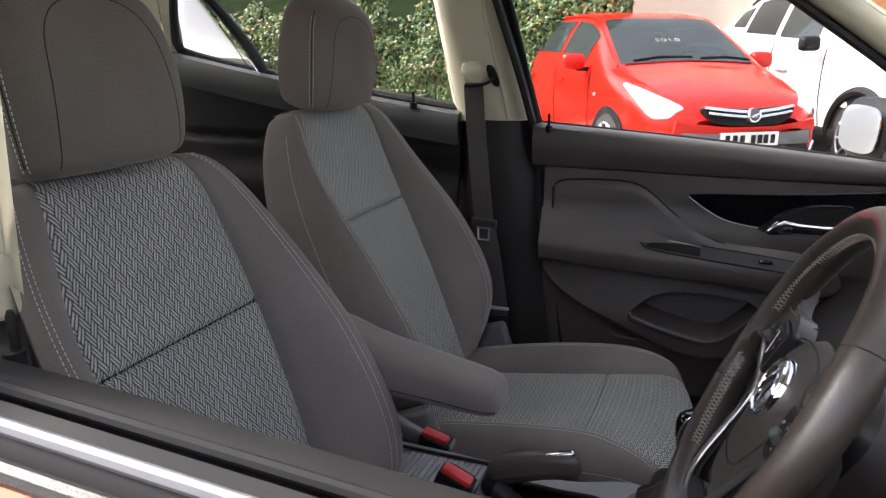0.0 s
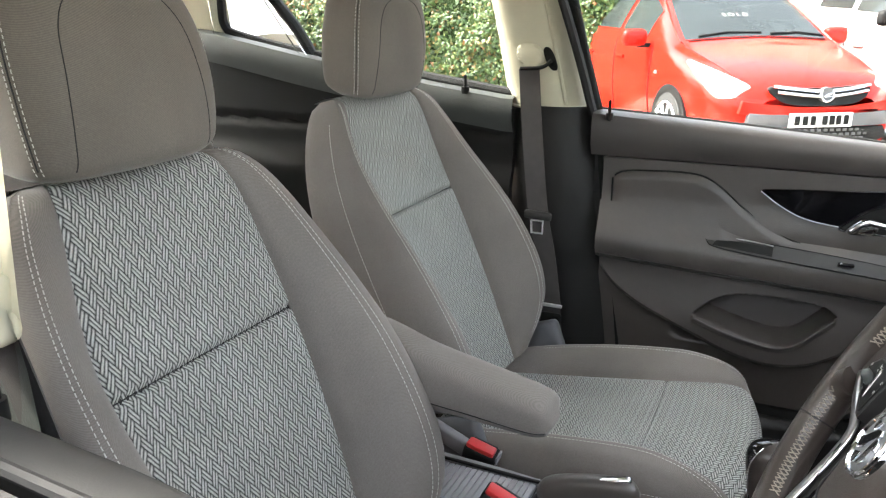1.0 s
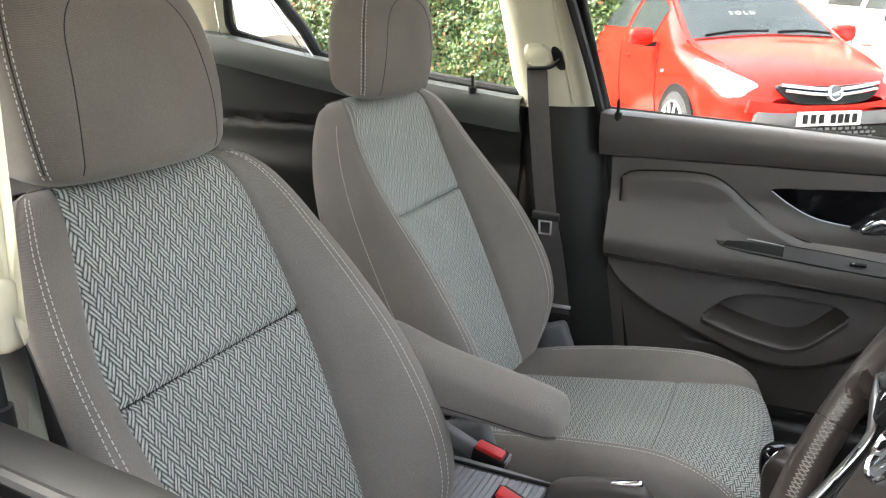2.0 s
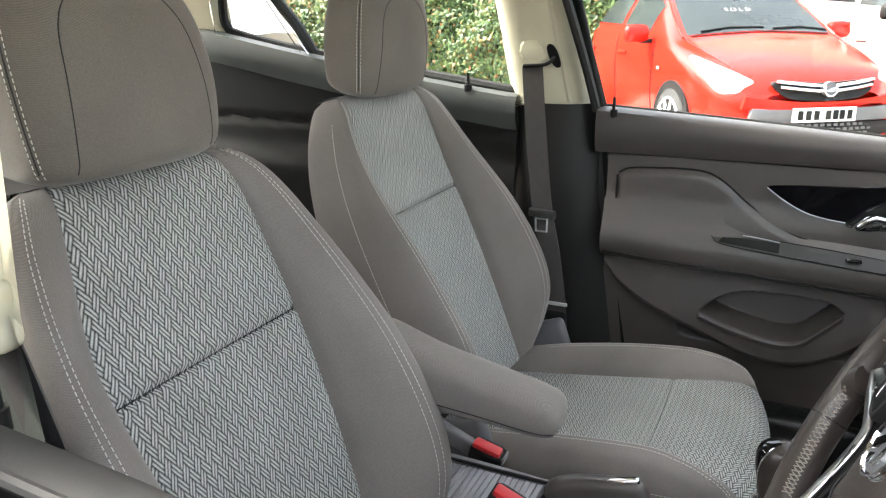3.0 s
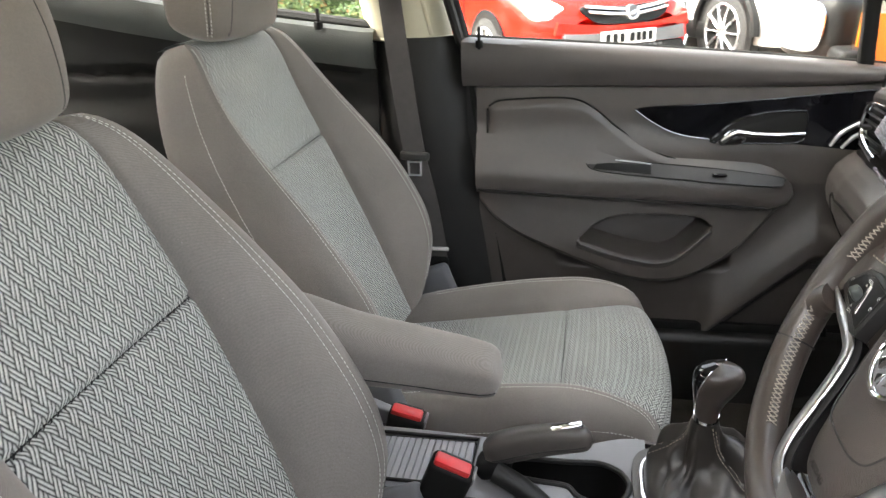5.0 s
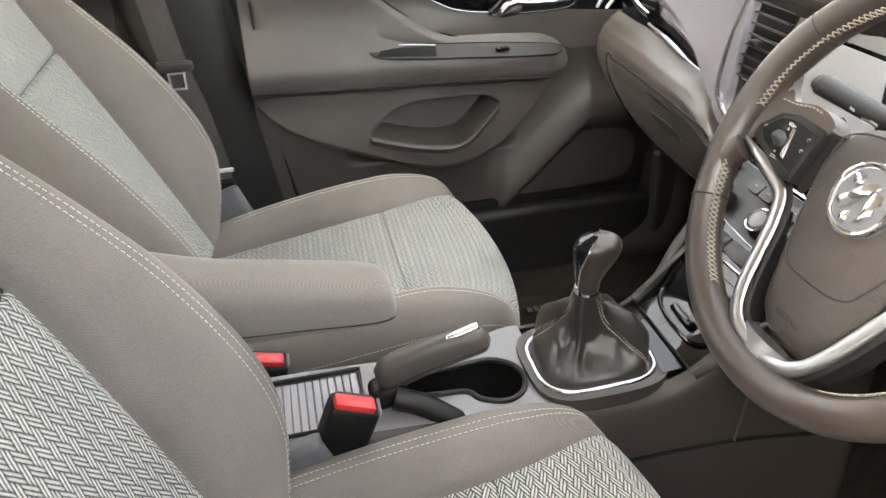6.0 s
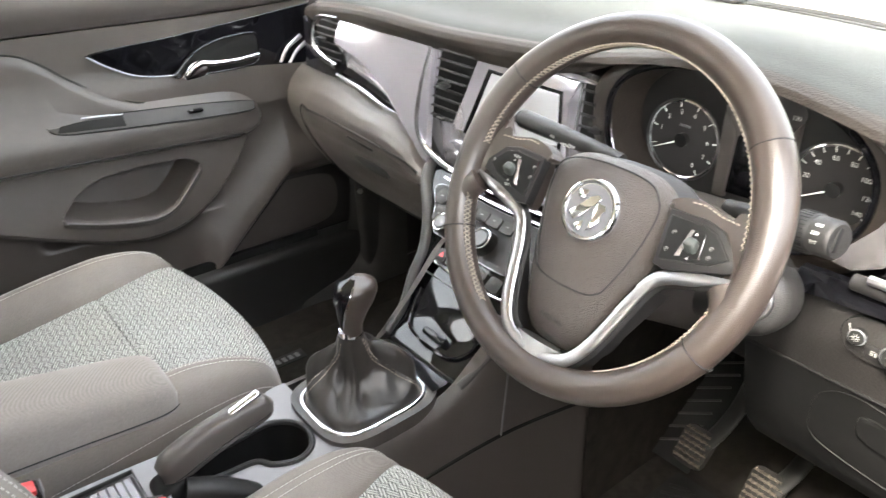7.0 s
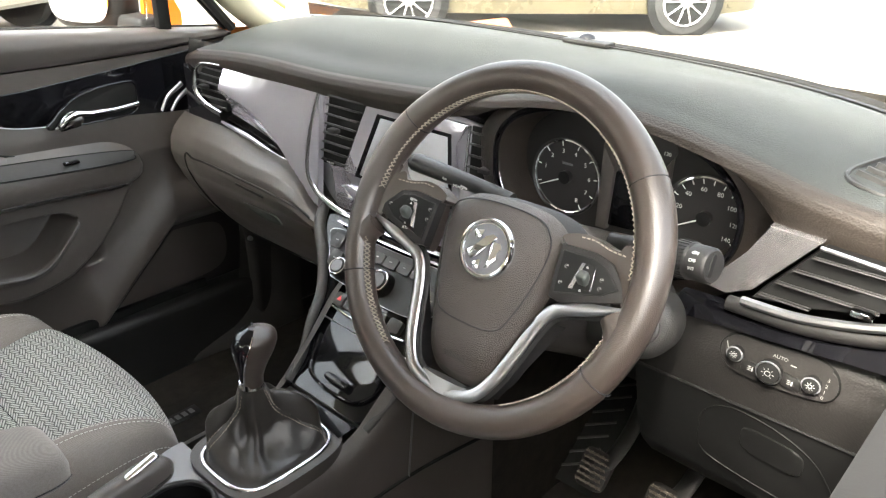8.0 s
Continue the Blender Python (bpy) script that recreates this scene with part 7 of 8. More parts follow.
well = [(q.x, q.y) for q in smooth_line([Vector(q) for q in ((0.274, -0.044, 0), (0.264, -0.016, 0), (0.238, -0.001, 0), (0.210, -0.003, 0), (0.190, -0.006, 0), (0.170, -0.008, 0), (0.140, -0.010, 0), (0.108, -0.016, 0), (0.098, -0.034, 0), (0.112, -0.052, 0), (0.150, -0.056, 0), (0.190, -0.058, 0), (0.206, -0.076, 0), (0.236, -0.086, 0), (0.262, -0.074, 0))], 72, True)]


def in_well(x, y):
    c = False
    for (x0, y0), (x1, y1) in zip(well, well[1:] + well[:1]):
        if (y0 > y) != (y1 > y) and x < x0 + (x1 - x0) * (y - y0) / (y1 - y0):
            c = not c
    return c


deck_bm = surf(deck, 170, 64)
bmesh.ops.delete(deck_bm, geom=[v for v in deck_bm.verts if in_well(v.co.x, v.co.y)], context="VERTS")
part("deck", deck_bm, M_DECK, cons, "pale grey console deck with a cup holder")
part("cup_wall", surf(lambda a, b: (lambda q: Vector((q[0], q[1], ctop(q[0]) + 0.0015 - 0.08 * a)))(well[round(b * 72) % 72]), 4, 72, loop_v=True), M_BLACK, cons, "black cup holder")
part("cup_floor", prism(well, lambda a, b, h: Vector((a, b, ctop(0.2) - 0.080 + h)), -0.002, 0.003, 0.0), M_BLACK, cons)
part("cup_rim", tube([(x, y, ctop(x) + 0.0012) for x, y in well], 0.0042, 8, True), M_DARK, cons)
M_RIB = surface("ribbed_grey", (0.23, 0.225, 0.245), 0.4, vary=0.1, scale=9)
shut = part("roller_shutter", rbox((-0.048, -0.039, 0.6155), (0.208, 0.098, 0.006), 0.002), M_GREYP, cons, "ribbed grey roller shutter")
for k in range(21):
    part("rib", rbox((-0.146 + 0.0098 * k, -0.039, 0.6200), (0.0088, 0.094, 0.0035), 0.0010, 1), M_RIB, shut)
part("shutter_frame", tube([(-0.156, -0.091, 0.624), (0.060, -0.091, 0.624), (0.060, 0.013, 0.624), (-0.156, 0.013, 0.624)], 0.0032, 8, True), M_DARK, cons)
# handbrake
hbk = thing("handbrake", (0.07, -0.052, 0.62), "black handbrake lever with a chrome button, lowered", "handbrake")
def lever_fn(a, b):
    A = [0.0, 0.08, 0.3, 0.6, 0.85, 0.95, 1.0]
    p = Vector((0.078 + 0.144 * a, -0.046 - 0.013 * a, 0.650 + 0.048 * a + 0.006 * math.sin(a * math.pi)))
    hz = sp(A, [0.012, 0.020, 0.022, 0.0205, 0.0185, 0.015, 0.004], a)
    wy = sp(A, [0.012, 0.018, 0.018, 0.0165, 0.016, 0.013, 0.004], a)
    t = b * 2 * math.pi
    c, s_ = math.cos(t), math.sin(t)
    return p + Vector((-0.3 * hz * s_, wy * math.copysign(abs(c) ** 0.75, c), hz * math.copysign(abs(s_) ** 0.75, s_)))


part("lever", cap(surf(lever_fn, 30, 24, loop_v=True)), M_DOOR, hbk)
part("seam", tube([lever_fn(a / 30, 0.54) for a in range(2, 29)], 0.0008, 6), M_DTHREAD, hbk)
part("grip_base", rbox((0.090, -0.048, 0.632), (0.050, 0.044, 0.030), 0.012, 3, turn(0, -18, 0)), M_BLACK, hbk)
part("release_plate", rbox((0.187, -0.0565, 0.7080), (0.046, 0.013, 0.009), 0.0038, 3, turn(0, -16, 2)), M_CHROME, hbk, "chrome release button")
part("lever_boot", tube(smooth_line([(0.095, -0.075, 0.640), (0.13, -0.086, 0.628), (0.17, -0.098, 0.600), (0.19, -0.104, 0.57)], 16), 0.015, 12), M_DARK, hbk)

# gear lever
gear = thing("gear_lever", (0.375, -0.028, 0.63), "gear lever with slumped leather gaiter and chrome-capped knob", "gear lever")


def rrect(cx, cy, hx, hy, p, n=60):
    return oval(cx, cy, hx, hy, n, p)


gz = lambda x: sp([0.2, 0.30, 0.44, 0.5], [0.617, 0.614, 0.616, 0.62], x)
plate_o = rrect(0.372, -0.034, 0.094, 0.082, 3.6)
part("surround", prism(plate_o, lambda a, b, h: Vector((a, b, gz(a) - 0.014 + h)), -0.03, 0.014, 0.012, 4), M_PLASTIC, cons, "dark gear surround")
ro = rrect(0.370, -0.035, 0.080, 0.066, 3.6)
part("chrome_frame", tube([(a, b, gz(a) + 0.001) for a, b in ro], 0.0037, 10, True, squash=0.7), M_CHROME, cons, "chrome gaiter frame")
part("gloss_plate", surf(lambda a, b: Vector((0.446 + 0.030 * a + 0.008 * (1 - a) * math.sin(b * math.pi), 0.048 - 0.146 * b, 0.6185 + 0.0015 * a)), 6, 12), M_PIANO, cons, "gloss black strip before the lid")
GT = Vector((0.3670, -0.0185, 0.7120))


def gaiter(a, b):
    # a loose leather boot: square foot, shoulders standing up at the seams, sunk panels between, square neck
    t = b * 2 * math.pi
    c, s = math.cos(t), math.sin(t)

    def hill(t0, w, p=2.0):
        d = (t - radians(t0) + math.pi) % (2 * math.pi) - math.pi
        return math.exp(-((abs(d) / w) ** p))

    hump = min(1.0, max(0.90 * hill(118, 0.50), hill(352, 0.50), 0.9 * hill(50, 0.7), 0.66 * hill(180 - 16 * (1 - a), 0.36, 1.1), 0.66 * hill(292 + 22 * (1 - a), 0.36, 1.1), 0.16 * hill(244, 0.2)))
    A = [0.0, 0.14, 0.34, 0.50, 0.64, 0.78, 0.90, 1.0]
    e = 2 / 3.4
    sx, sy = math.copysign(abs(c) ** e, c), math.copysign(abs(s) ** e, s)
    foot = [(1 - hump) * p + hump * q for p, q in zip((1.0, 0.88, 0.60, 0.34, 0.10, 0.03, 0.0, 0.0), (1.0, 0.97, 0.88, 0.62, 0.28, 0.06, 0.0, 0.0))]
    rise = [(1 - hump) * p + hump * q for p, q in zip((0.0, 0.008, 0.013, 0.020, 0.032, 0.058, 0.082, 0.098), (0.0, 0.020, 0.046, 0.066, 0.074, 0.078, 0.087, 0.098))]
    f = sp(A, foot, a)
    z = sp(A, rise, a)
    r = sp(A, [0.0, 0.002, 0.006, 0.012, 0.0190, 0.0215, 0.0205, 0.0165], a)
    # creases where the panels buckle
    fold = 0.0045 * (abs(math.sin(3 * t + 5 * a + 0.6)) - 0.6) * math.sin(min(1.0, a * 1.25) * math.pi)
    fold += 0.005 * noise.noise(Vector((c * 2.2, s * 2.2, a * 4))) * math.sin(a * math.pi)
    ax = Vector((0.370, -0.035, 0)).lerp(Vector((GT.x, GT.y, 0)), step(0.0, 0.8, a))
    x = ax.x + 0.077 * sx * f + (r + fold) * (0.5 * c + 0.5 * sx)
    y = ax.y + 0.063 * sy * f + (r + fold) * (0.5 * s + 0.5 * sy)
    return Vector((x, y, gz(0.37) - 0.001 + (z + 0.5 * fold) / 0.098 * (GT.z - 0.614)))


ga = part("gaiter", surf(gaiter, 40, 140, loop_v=True), M_GAITER, gear, "slumped black leather gaiter with pale stitching")
for t0, t1 in ((164, 180), (314, 292)):
    for off in (-2.2, 2.2):
        ln = [gaiter(a / 60, (t0 + (t1 - t0) * a / 60 + off * (1 + a / 40)) / 360) for a in range(2, 58)]
        stitches([p + (p - Vector((GT.x, GT.y, GT.z - 0.06))).normalized() * 0.0011 for p in ln], lambda p: (p - Vector((GT.x, GT.y, p.z - 0.03))), ga, M_LACE, 0.0038, 0.0018, 0.0007)
part("collar", tube([GT - Vector((0, 0, 0.002)), GT + Vector((0, 0, 0.006)), GT + Vector((0, 0, 0.008))], 0.0165, 24), M_CHROME, gear, "chrome collar")


def knob_fn(a, b):
    A = [0.0, 0.15, 0.35, 0.6, 0.8, 0.93, 1.0]
    z = GT.z + 0.004 + 0.082 * a
    rx = sp(A, [0.0150, 0.0160, 0.0205, 0.0285, 0.0305, 0.0225, 0.001], a)
    ry = sp(A, [0.0150, 0.0155, 0.0185, 0.0240, 0.0255, 0.0185, 0.001], a)
    cx = sp(A, [0.0, 0.000, 0.003, 0.008, 0.011, 0.012, 0.012], a)
    t = b * 2 * math.pi
    return Vector((GT.x + cx + rx * math.cos(t), GT.y - 0.002 + ry * math.sin(t), z))


kn = part("knob", surf(knob_fn, 30, 32, loop_v=True), M_LEATHER, gear, "leather gear knob")
def cap_fn(a, b):
    k = knob_fn(0.12 + 0.86 * a, 0.42 + (b - 0.5) * (0.26 + 0.20 * a))
    c = Vector((GT.x + 0.008, GT.y, GT.z + 0.048))
    return k + (k - c).normalized() * 0.0012
part("knob_cap", surf(cap_fn, 16, 16), M_PIANO, kn, "gloss black cap")
part("cap_edge", tube([cap_fn(k / 20, 0.0) for k in range(20)], 0.001, 6), M_CHROME, kn)
part("cap_edge", tube([cap_fn(k / 20, 1.0) for k in range(20)], 0.001, 6), M_CHROME, kn)
# ---- floor things ----
mat_l = thing("floor_mat", (0.62, 0.37, 0.27), "black carpet mat with a woven badge on the passenger floor", "floor mat", "floor mats")
def mat_fn(y0):
    return lambda a, b: Vector((0.42 + 0.52 * a, y0 - 0.22 + 0.44 * b, 0.272 + 0.30 * step(0.93, 1.03, (1.75 + 0.42 + 0.52 * a) / 2.95) ** 1.3 + 0.008 * min(1, 12 * min(a, b, 1 - a, 1 - b))))
part("carpet_sheet", surf(mat_fn(0.37), 30, 20), M_MAT, mat_l)
part("badge_patch", rbox((0.514, 0.522, 0.2825), (0.10, 0.034, 0.003), 0.001), M_BLACK, mat_l)
for k in range(5):
    part("badge_bar", rbox((0.482 + 0.016 * k, 0.522, 0.2845), (0.010, 0.016, 0.001), 0), M_GREYP, mat_l, smooth=False)
mat_r = thing("floor_mat", (0.62, -0.36, 0.27), "black carpet mat with a ribbed heel pad on the driver's floor", "floor mat", "floor mats")
part("carpet_sheet", surf(mat_fn(-0.36), 30, 20), M_MAT, mat_r)
hp = part("heel_pad", surf(lambda a, b: mat_fn(-0.36)(0.55 + 0.40 * a, 0.15 + 0.62 * b) + Vector((0, 0, 0.003)), 10, 10), M_RUBBER, mat_r, "ribbed rubber heel pad")
for i in range(7):
    for j in range(4):
        q = mat_fn(-0.36)(0.58 + 0.05 * i, 0.22 + 0.16 * j)
        part("rib", rbox(q + Vector((0, 0, 0.005)), (0.006, 0.045, 0.004), 0.001, 1, turn(0, -20 if i > 3 else 0, 25)), M_RUBBER, hp)


def pedal(x, y, z, w, h, label):
    p = thing("pedal", (x, y, z - h / 2), label, "pedal", "pedals")
    m = turn(0, 38, 0)
    o = oval(0, 0, w / 2, h / 2, 36, 5)
    part("pad", prism(o, lambda a, b, q: Vector((x, y, z)) + m @ Vector((-q, a * (1 + 0.12 * b / h), b)), -0.010, 0.007, 0.004), M_PAD, p, "dusty rubber pad")
    bm = bmesh.new()
    for j in range(6):
        for i in range(5):
            for up in (1, -1):
                cy, cz = (i - 2 + 0.5 * (j % 2) + (0.25 if up < 0 else -0.25)) * w / 5.4, (j - 2.5) * h / 6.8
                if abs(cy) > w * 0.43:
                    continue
                r = w / 12.5
                ring = [bm.verts.new(Vector((x, y, z)) + m @ Vector((-0.0068, cy + r * math.sin(k * 2.0944), cz + up * r * math.cos(k * 2.0944)))) for k in range(3)]
                tip = bm.verts.new(Vector((x, y, z)) + m @ Vector((-0.0105, cy, cz)))
                for k in range(3):
                    bm.faces.new((ring[k], ring[(k + 1) % 3], tip))
    part("tread", bm, surface_dust, p, smooth=False)
    part("arm", tube(smooth_line([(x + 0.010, y - 0.012, z + h * 0.1), (x + 0.035, y - 0.028, z + 0.045), (x + 0.075, y - 0.036, z + 0.10), (x + 0.14, y - 0.030, z + 0.20)], 16), 0.019, 10, squash=0.45, up=(0, 0, 1)), M_MID, p)


surface_dust = surface("dusty_rubber", (0.15, 0.125, 0.10), 0.8, vary=0.5, scale=60)
M_PAD = surface("pad_rubber", (0.016, 0.014, 0.012), 0.8, vary=0.5, scale=40)
pedal(0.935, -0.250, 0.335, 0.060, 0.075, "worn rubber clutch pedal")
pedal(0.925, -0.390, 0.342, 0.060, 0.075, "worn rubber brake pedal")
def rest(a, b, h=0.0):
    return Vector((0.90 + 0.20 * a - h * 0.5, -0.150 - 0.115 * b, 0.300 + 0.13 * a + h * 0.85))


fr_ = part("foot_rest", surf(rest, 10, 6), M_RUBBER, shell, "ribbed black rubber foot rest")
for k in range(7):
    part("rib", tube([rest(0.05 + 0.13 * k, 0.10, 0.003), rest(0.25 + 0.13 * k, 0.75, 0.003)], 0.0026, 6), M_MID, fr_)


# ---- outside ----
M_ASPHALT = surface("asphalt", (0.23, 0.21, 0.175), 0.9, vary=0.3, scale=1.5, grain=0.6, grain_scale=120)
M_WALL = surface("rendered_wall", (0.42, 0.36, 0.30), 0.9, vary=0.2, scale=0.8, grain=0.4, grain_scale=60)
M_REDP = surface("red_paint", (0.50, 0.011, 0.006), 0.14, vary=0.04, scale=1.5, rough_vary=0.02, spec=0.28)
M_WHITEP = surface("white_paint", (0.66, 0.65, 0.62), 0.25, vary=0.04, scale=1.5, rough_vary=0.03, coat=1.0)
M_SILVERP = surface("champagne_paint", (0.085, 0.073, 0.043), 0.28, metal=0.3, vary=0.06, scale=1.5, coat=1.0)
M_TINT = surface("dark_car_glass", (0.022, 0.027, 0.027), 0.05, vary=0.3, scale=2, rough_vary=0.02, spec=0.25)
M_TYRE = surface("tyre", (0.018, 0.018, 0.018), 0.8, vary=0.3, scale=20, grain=0.4, grain_scale=90)
M_ALLOY = surface("alloy", (0.62, 0.62, 0.63), 0.28, metal=0.9, vary=0.08, scale=10)
M_LAMP = surface("lamp_lens", (0.45, 0.46, 0.48), 0.15, metal=0.5, vary=0.25, scale=9, coat=1.0)
M_BUMPER = surface("grey_bumper", (0.10, 0.10, 0.105), 0.55, vary=0.15, scale=10, grain=0.3, grain_scale=200)
M_PLATE = surface("white_plate", (0.75, 0.75, 0.72), 0.4, vary=0.05, scale=12)

ground = part("ground", surf(lambda a, b: Vector((-160 + 320 * a, -160 + 320 * b, 0.05)), 8, 8), M_ASPHALT)
tagged(ground, "pale worn asphalt car park", "ground", kind="structure")


def axes(x, y, z, deg):
    """A parked car's own axes: a function from (forward of its nose, to its right, up) to the place."""
    a = radians(deg)
    o, f, r = Vector((x, y, z)), Vector((math.cos(a), math.sin(a), 0)), Vector((math.sin(a), -math.cos(a), 0))
    return (lambda X, Y, Z: o + f * X + r * Y + Vector((0, 0, Z))), f, r


def car(name, fr, ff, fright, rows, paint, label, category="car", windows=(), wheels=(), wheel_r=0.31, arch=None, screen=None, glassm=None):
    """A parked car from a table of sections: X, half width, sill, belt, roof edge half width and height, top height."""
    rows = sorted(rows, key=lambda q: q[0])
    xs = [q[0] for q in rows]
    cols = [[q[k] for q in rows] for k in range(1, 7)]
    t = thing(name, fr(-2, 0, 0), label, category, "parked cars")

    def S(X, v, off=0.0):
        w, zs, zb, rw, rz, zt = (sp(xs, c, X) for c in cols)
        sg = 1 if v <= 4 else -1
        vv = v if v <= 4 else 8 - v
        pts = [(w * 0.94, zs), (w, zs + (zb - zs) * 0.45), (w * 0.975, zb), (rw, rz), (0.0, zt)]
        P = [Vector((a, b, 0)) for a, b in pts]
        P = [P[0] * 2 - P[1]] + P + [Vector((-pts[3][0], pts[3][1], 0))]
        i = min(int(vv), 3)
        u = vv - i
        p0, p1, p2, p3 = P[i], P[i + 1], P[i + 2], P[i + 3]
        q = 0.5 * (2 * p1 + (p2 - p0) * u + (2 * p0 - 5 * p1 + 4 * p2 - p3) * u * u + (3 * p1 - p0 - 3 * p2 + p3) * u**3)
        lin = p1.lerp(p2, u)
        q = q.lerp(lin, 0.45)
        return fr(X, sg * (q.x + off), q.y + off * 0.4)

    x0, x1 = xs[0], xs[-1]
    nx = 90
    bm = surf(lambda a, b: S(x0 + (x1 - x0) * a, 8 * b), nx, 64)
    body = part("body", cap(bm), paint, t, angle=60)
    for X0, X1, v0, v1 in windows:
        for m in (0, 1):
            part("side_window", surf(lambda a, b: S(X0 + (X1 - X0) * a - (v1 - v0) * 0.0, (v0 + (v1 - v0) * b) if not m else 8 - (v0 + (v1 - v0) * b), 0.006), 12, 6), glassm or M_TINT, t)
    if screen:
        X0, X1 = screen
        part("windscreen", surf(lambda a, b: S(X0 + (X1 - X0) * a, 3.06 + 1.88 * b, 0.008), 14, 20), glassm or M_TINT, t, "dark reflecting windscreen")
    for X in wheels:
        for m in (1, -1):
            w = sp(xs, cols[0], X)
            c = fr(X, m * (w - 0.085), wheel_r)
            ax = fright * m
            part("wheel_arch", prism(oval(0, 0, wheel_r + 0.06, wheel_r + 0.06, 36), lambda a, b, h: c + ff * a + Vector((0, 0, b)) + ax * (h + 0.085), -0.02, 0.004, 0.0), M_BLACK if arch is None else arch, t)
            wl = part("wheel", tube([c - ax * 0.08, c - ax * 0.06, c + ax * 0.06, c + ax * 0.092, c + ax * 0.10], lambda q: [0.92, 1.0, 1.0, 0.95, 0.74][round(q * 4)] * wheel_r, 40), M_TYRE, t, "black tyre")
            part("rim", tube([c + ax * 0.098, c + ax * 0.102], wheel_r * 0.70, 36), M_BLACK, wl)
            part("rim_edge", tube([c + ax * 0.104 + (ff * math.cos(k / 40 * 6.2832) + Vector((0, 0, math.sin(k / 40 * 6.2832)))) * wheel_r * 0.70 for k in range(40)], 0.011, 8, True), M_ALLOY, wl)
            part("hub", tube([c + ax * 0.10, c + ax * 0.112, c + ax * 0.115], lambda q: wheel_r * (0.18 if q < 0.9 else 0.14), 20), M_ALLOY, wl)
            for k in range(10):
                an = k / 10 * 6.2832
                dv = ff * math.cos(an) + Vector((0, 0, math.sin(an)))
                part("spoke", tube([c + ax * 0.106 + dv * wheel_r * 0.14, c + ax * 0.105 + dv * wheel_r * 0.68], lambda q: 0.022 - 0.004 * q, 8, squash=0.5), M_ALLOY, wl)
    return t, S


# red hatchback facing the passenger window
CF, CF_F, CF_R = axes(0.456, 5.58, 0.05, -57.0)
hatch_rows = [
    (0.0, 0.52, 0.30, 0.50, 0.42, 0.60, 0.64), (-0.06, 0.64, 0.24, 0.56, 0.50, 0.66, 0.70), (-0.2, 0.76, 0.20, 0.64, 0.58, 0.75, 0.79), (-0.45, 0.83, 0.19, 0.74, 0.64, 0.84, 0.885),
    (-0.75, 0.855, 0.19, 0.83, 0.68, 0.92, 0.965), (-0.98, 0.86, 0.19, 0.90, 0.69, 0.985, 1.02), (-1.3, 0.862, 0.19, 0.93, 0.65, 1.17, 1.21), (-1.72, 0.865, 0.19, 0.95, 0.58, 1.40, 1.435),
    (-2.2, 0.865, 0.19, 0.97, 0.555, 1.455, 1.487), (-2.9, 0.86, 0.19, 0.99, 0.545, 1.44, 1.475), (-3.4, 0.84, 0.20, 1.02, 0.53, 1.36, 1.41), (-3.75, 0.80, 0.24, 1.03, 0.52, 1.17, 1.22), (-3.95, 0.74, 0.30, 0.95, 0.55, 1.00, 1.04), (-4.0, 0.66, 0.36, 0.80, 0.50, 0.86, 0.9)]
hatch, HS_ = car("red_hatchback", CF, CF_F, CF_R, hatch_rows, M_REDP, "bright red parked hatchback with a sold card in its windscreen", windows=((-1.50, -2.16, 2.22, 2.86), (-2.24, -2.92, 2.22, 2.86), (-3.0, -3.35, 2.3, 2.8)), wheels=(-0.82, -3.33), wheel_r=0.30, screen=(-1.02, -1.68))


def nose(Y, Z, out=0.0):
    """A place on the hatchback's rounded nose."""
    k = min(1.0, abs(Y) / 0.76)
    X = 0.010 - 0.17 * k**2.6 - 0.55 * max(0.0, Z - 0.62) ** 1.25 + out
    return CF(X, Y, Z)


def nose_plate(name, outline, mat, h0, h1, label="", bev=0.006, proud=0.0):
    ob = part(name, prism(outline, lambda a, b, h: nose(a, b, h + proud * min(1.0, (abs(a) / 0.45) ** 2)), h0, h1, bev), mat, hatch, label)
    return ob


nose_plate("grille", [(q.x, q.y) for q in smooth_line([Vector(q) for q in ((-0.40, 0.702, 0), (0, 0.690, 0), (0.40, 0.702, 0), (0.34, 0.60, 0), (0.18, 0.562, 0), (-0.18, 0.562, 0), (-0.34, 0.60, 0))], 40, True)], M_BLACK, 0.0, 0.035, "black grille")
for z0, z1, w in ((0.692, 0.668, 0.395), (0.652, 0.630, 0.37)):
    part("chrome_bar", tube(smooth_line([nose(-w, z0 + 0.012, 0.045), nose(-w * 0.5, (z0 + z1) / 2 + 0.002, 0.052), nose(0, z1, 0.055), nose(w * 0.5, (z0 + z1) / 2 + 0.002, 0.052), nose(w, z0 + 0.012, 0.045)], 30), 0.021, 10, squash=0.7), M_CHROME, hatch, "chrome grille bar")
bd = part("badge", tube([nose(0, 0.645, 0.04), nose(0, 0.645, 0.075), nose(0, 0.645, 0.078)], 0.056, 28), M_BUMPER, hatch, "round chrome badge")
part("badge_ring", tube([nose(0.050 * math.cos(k / 32 * 6.2832), 0.645 + 0.050 * math.sin(k / 32 * 6.2832), 0.080) for k in range(32)], 0.008, 8, True), M_CHROME, bd)
part("emblem", tube([nose(-0.03, 0.655, 0.082), nose(0.0, 0.648, 0.084), nose(0.03, 0.632, 0.082)], 0.010, 8), M_CHROME, bd)
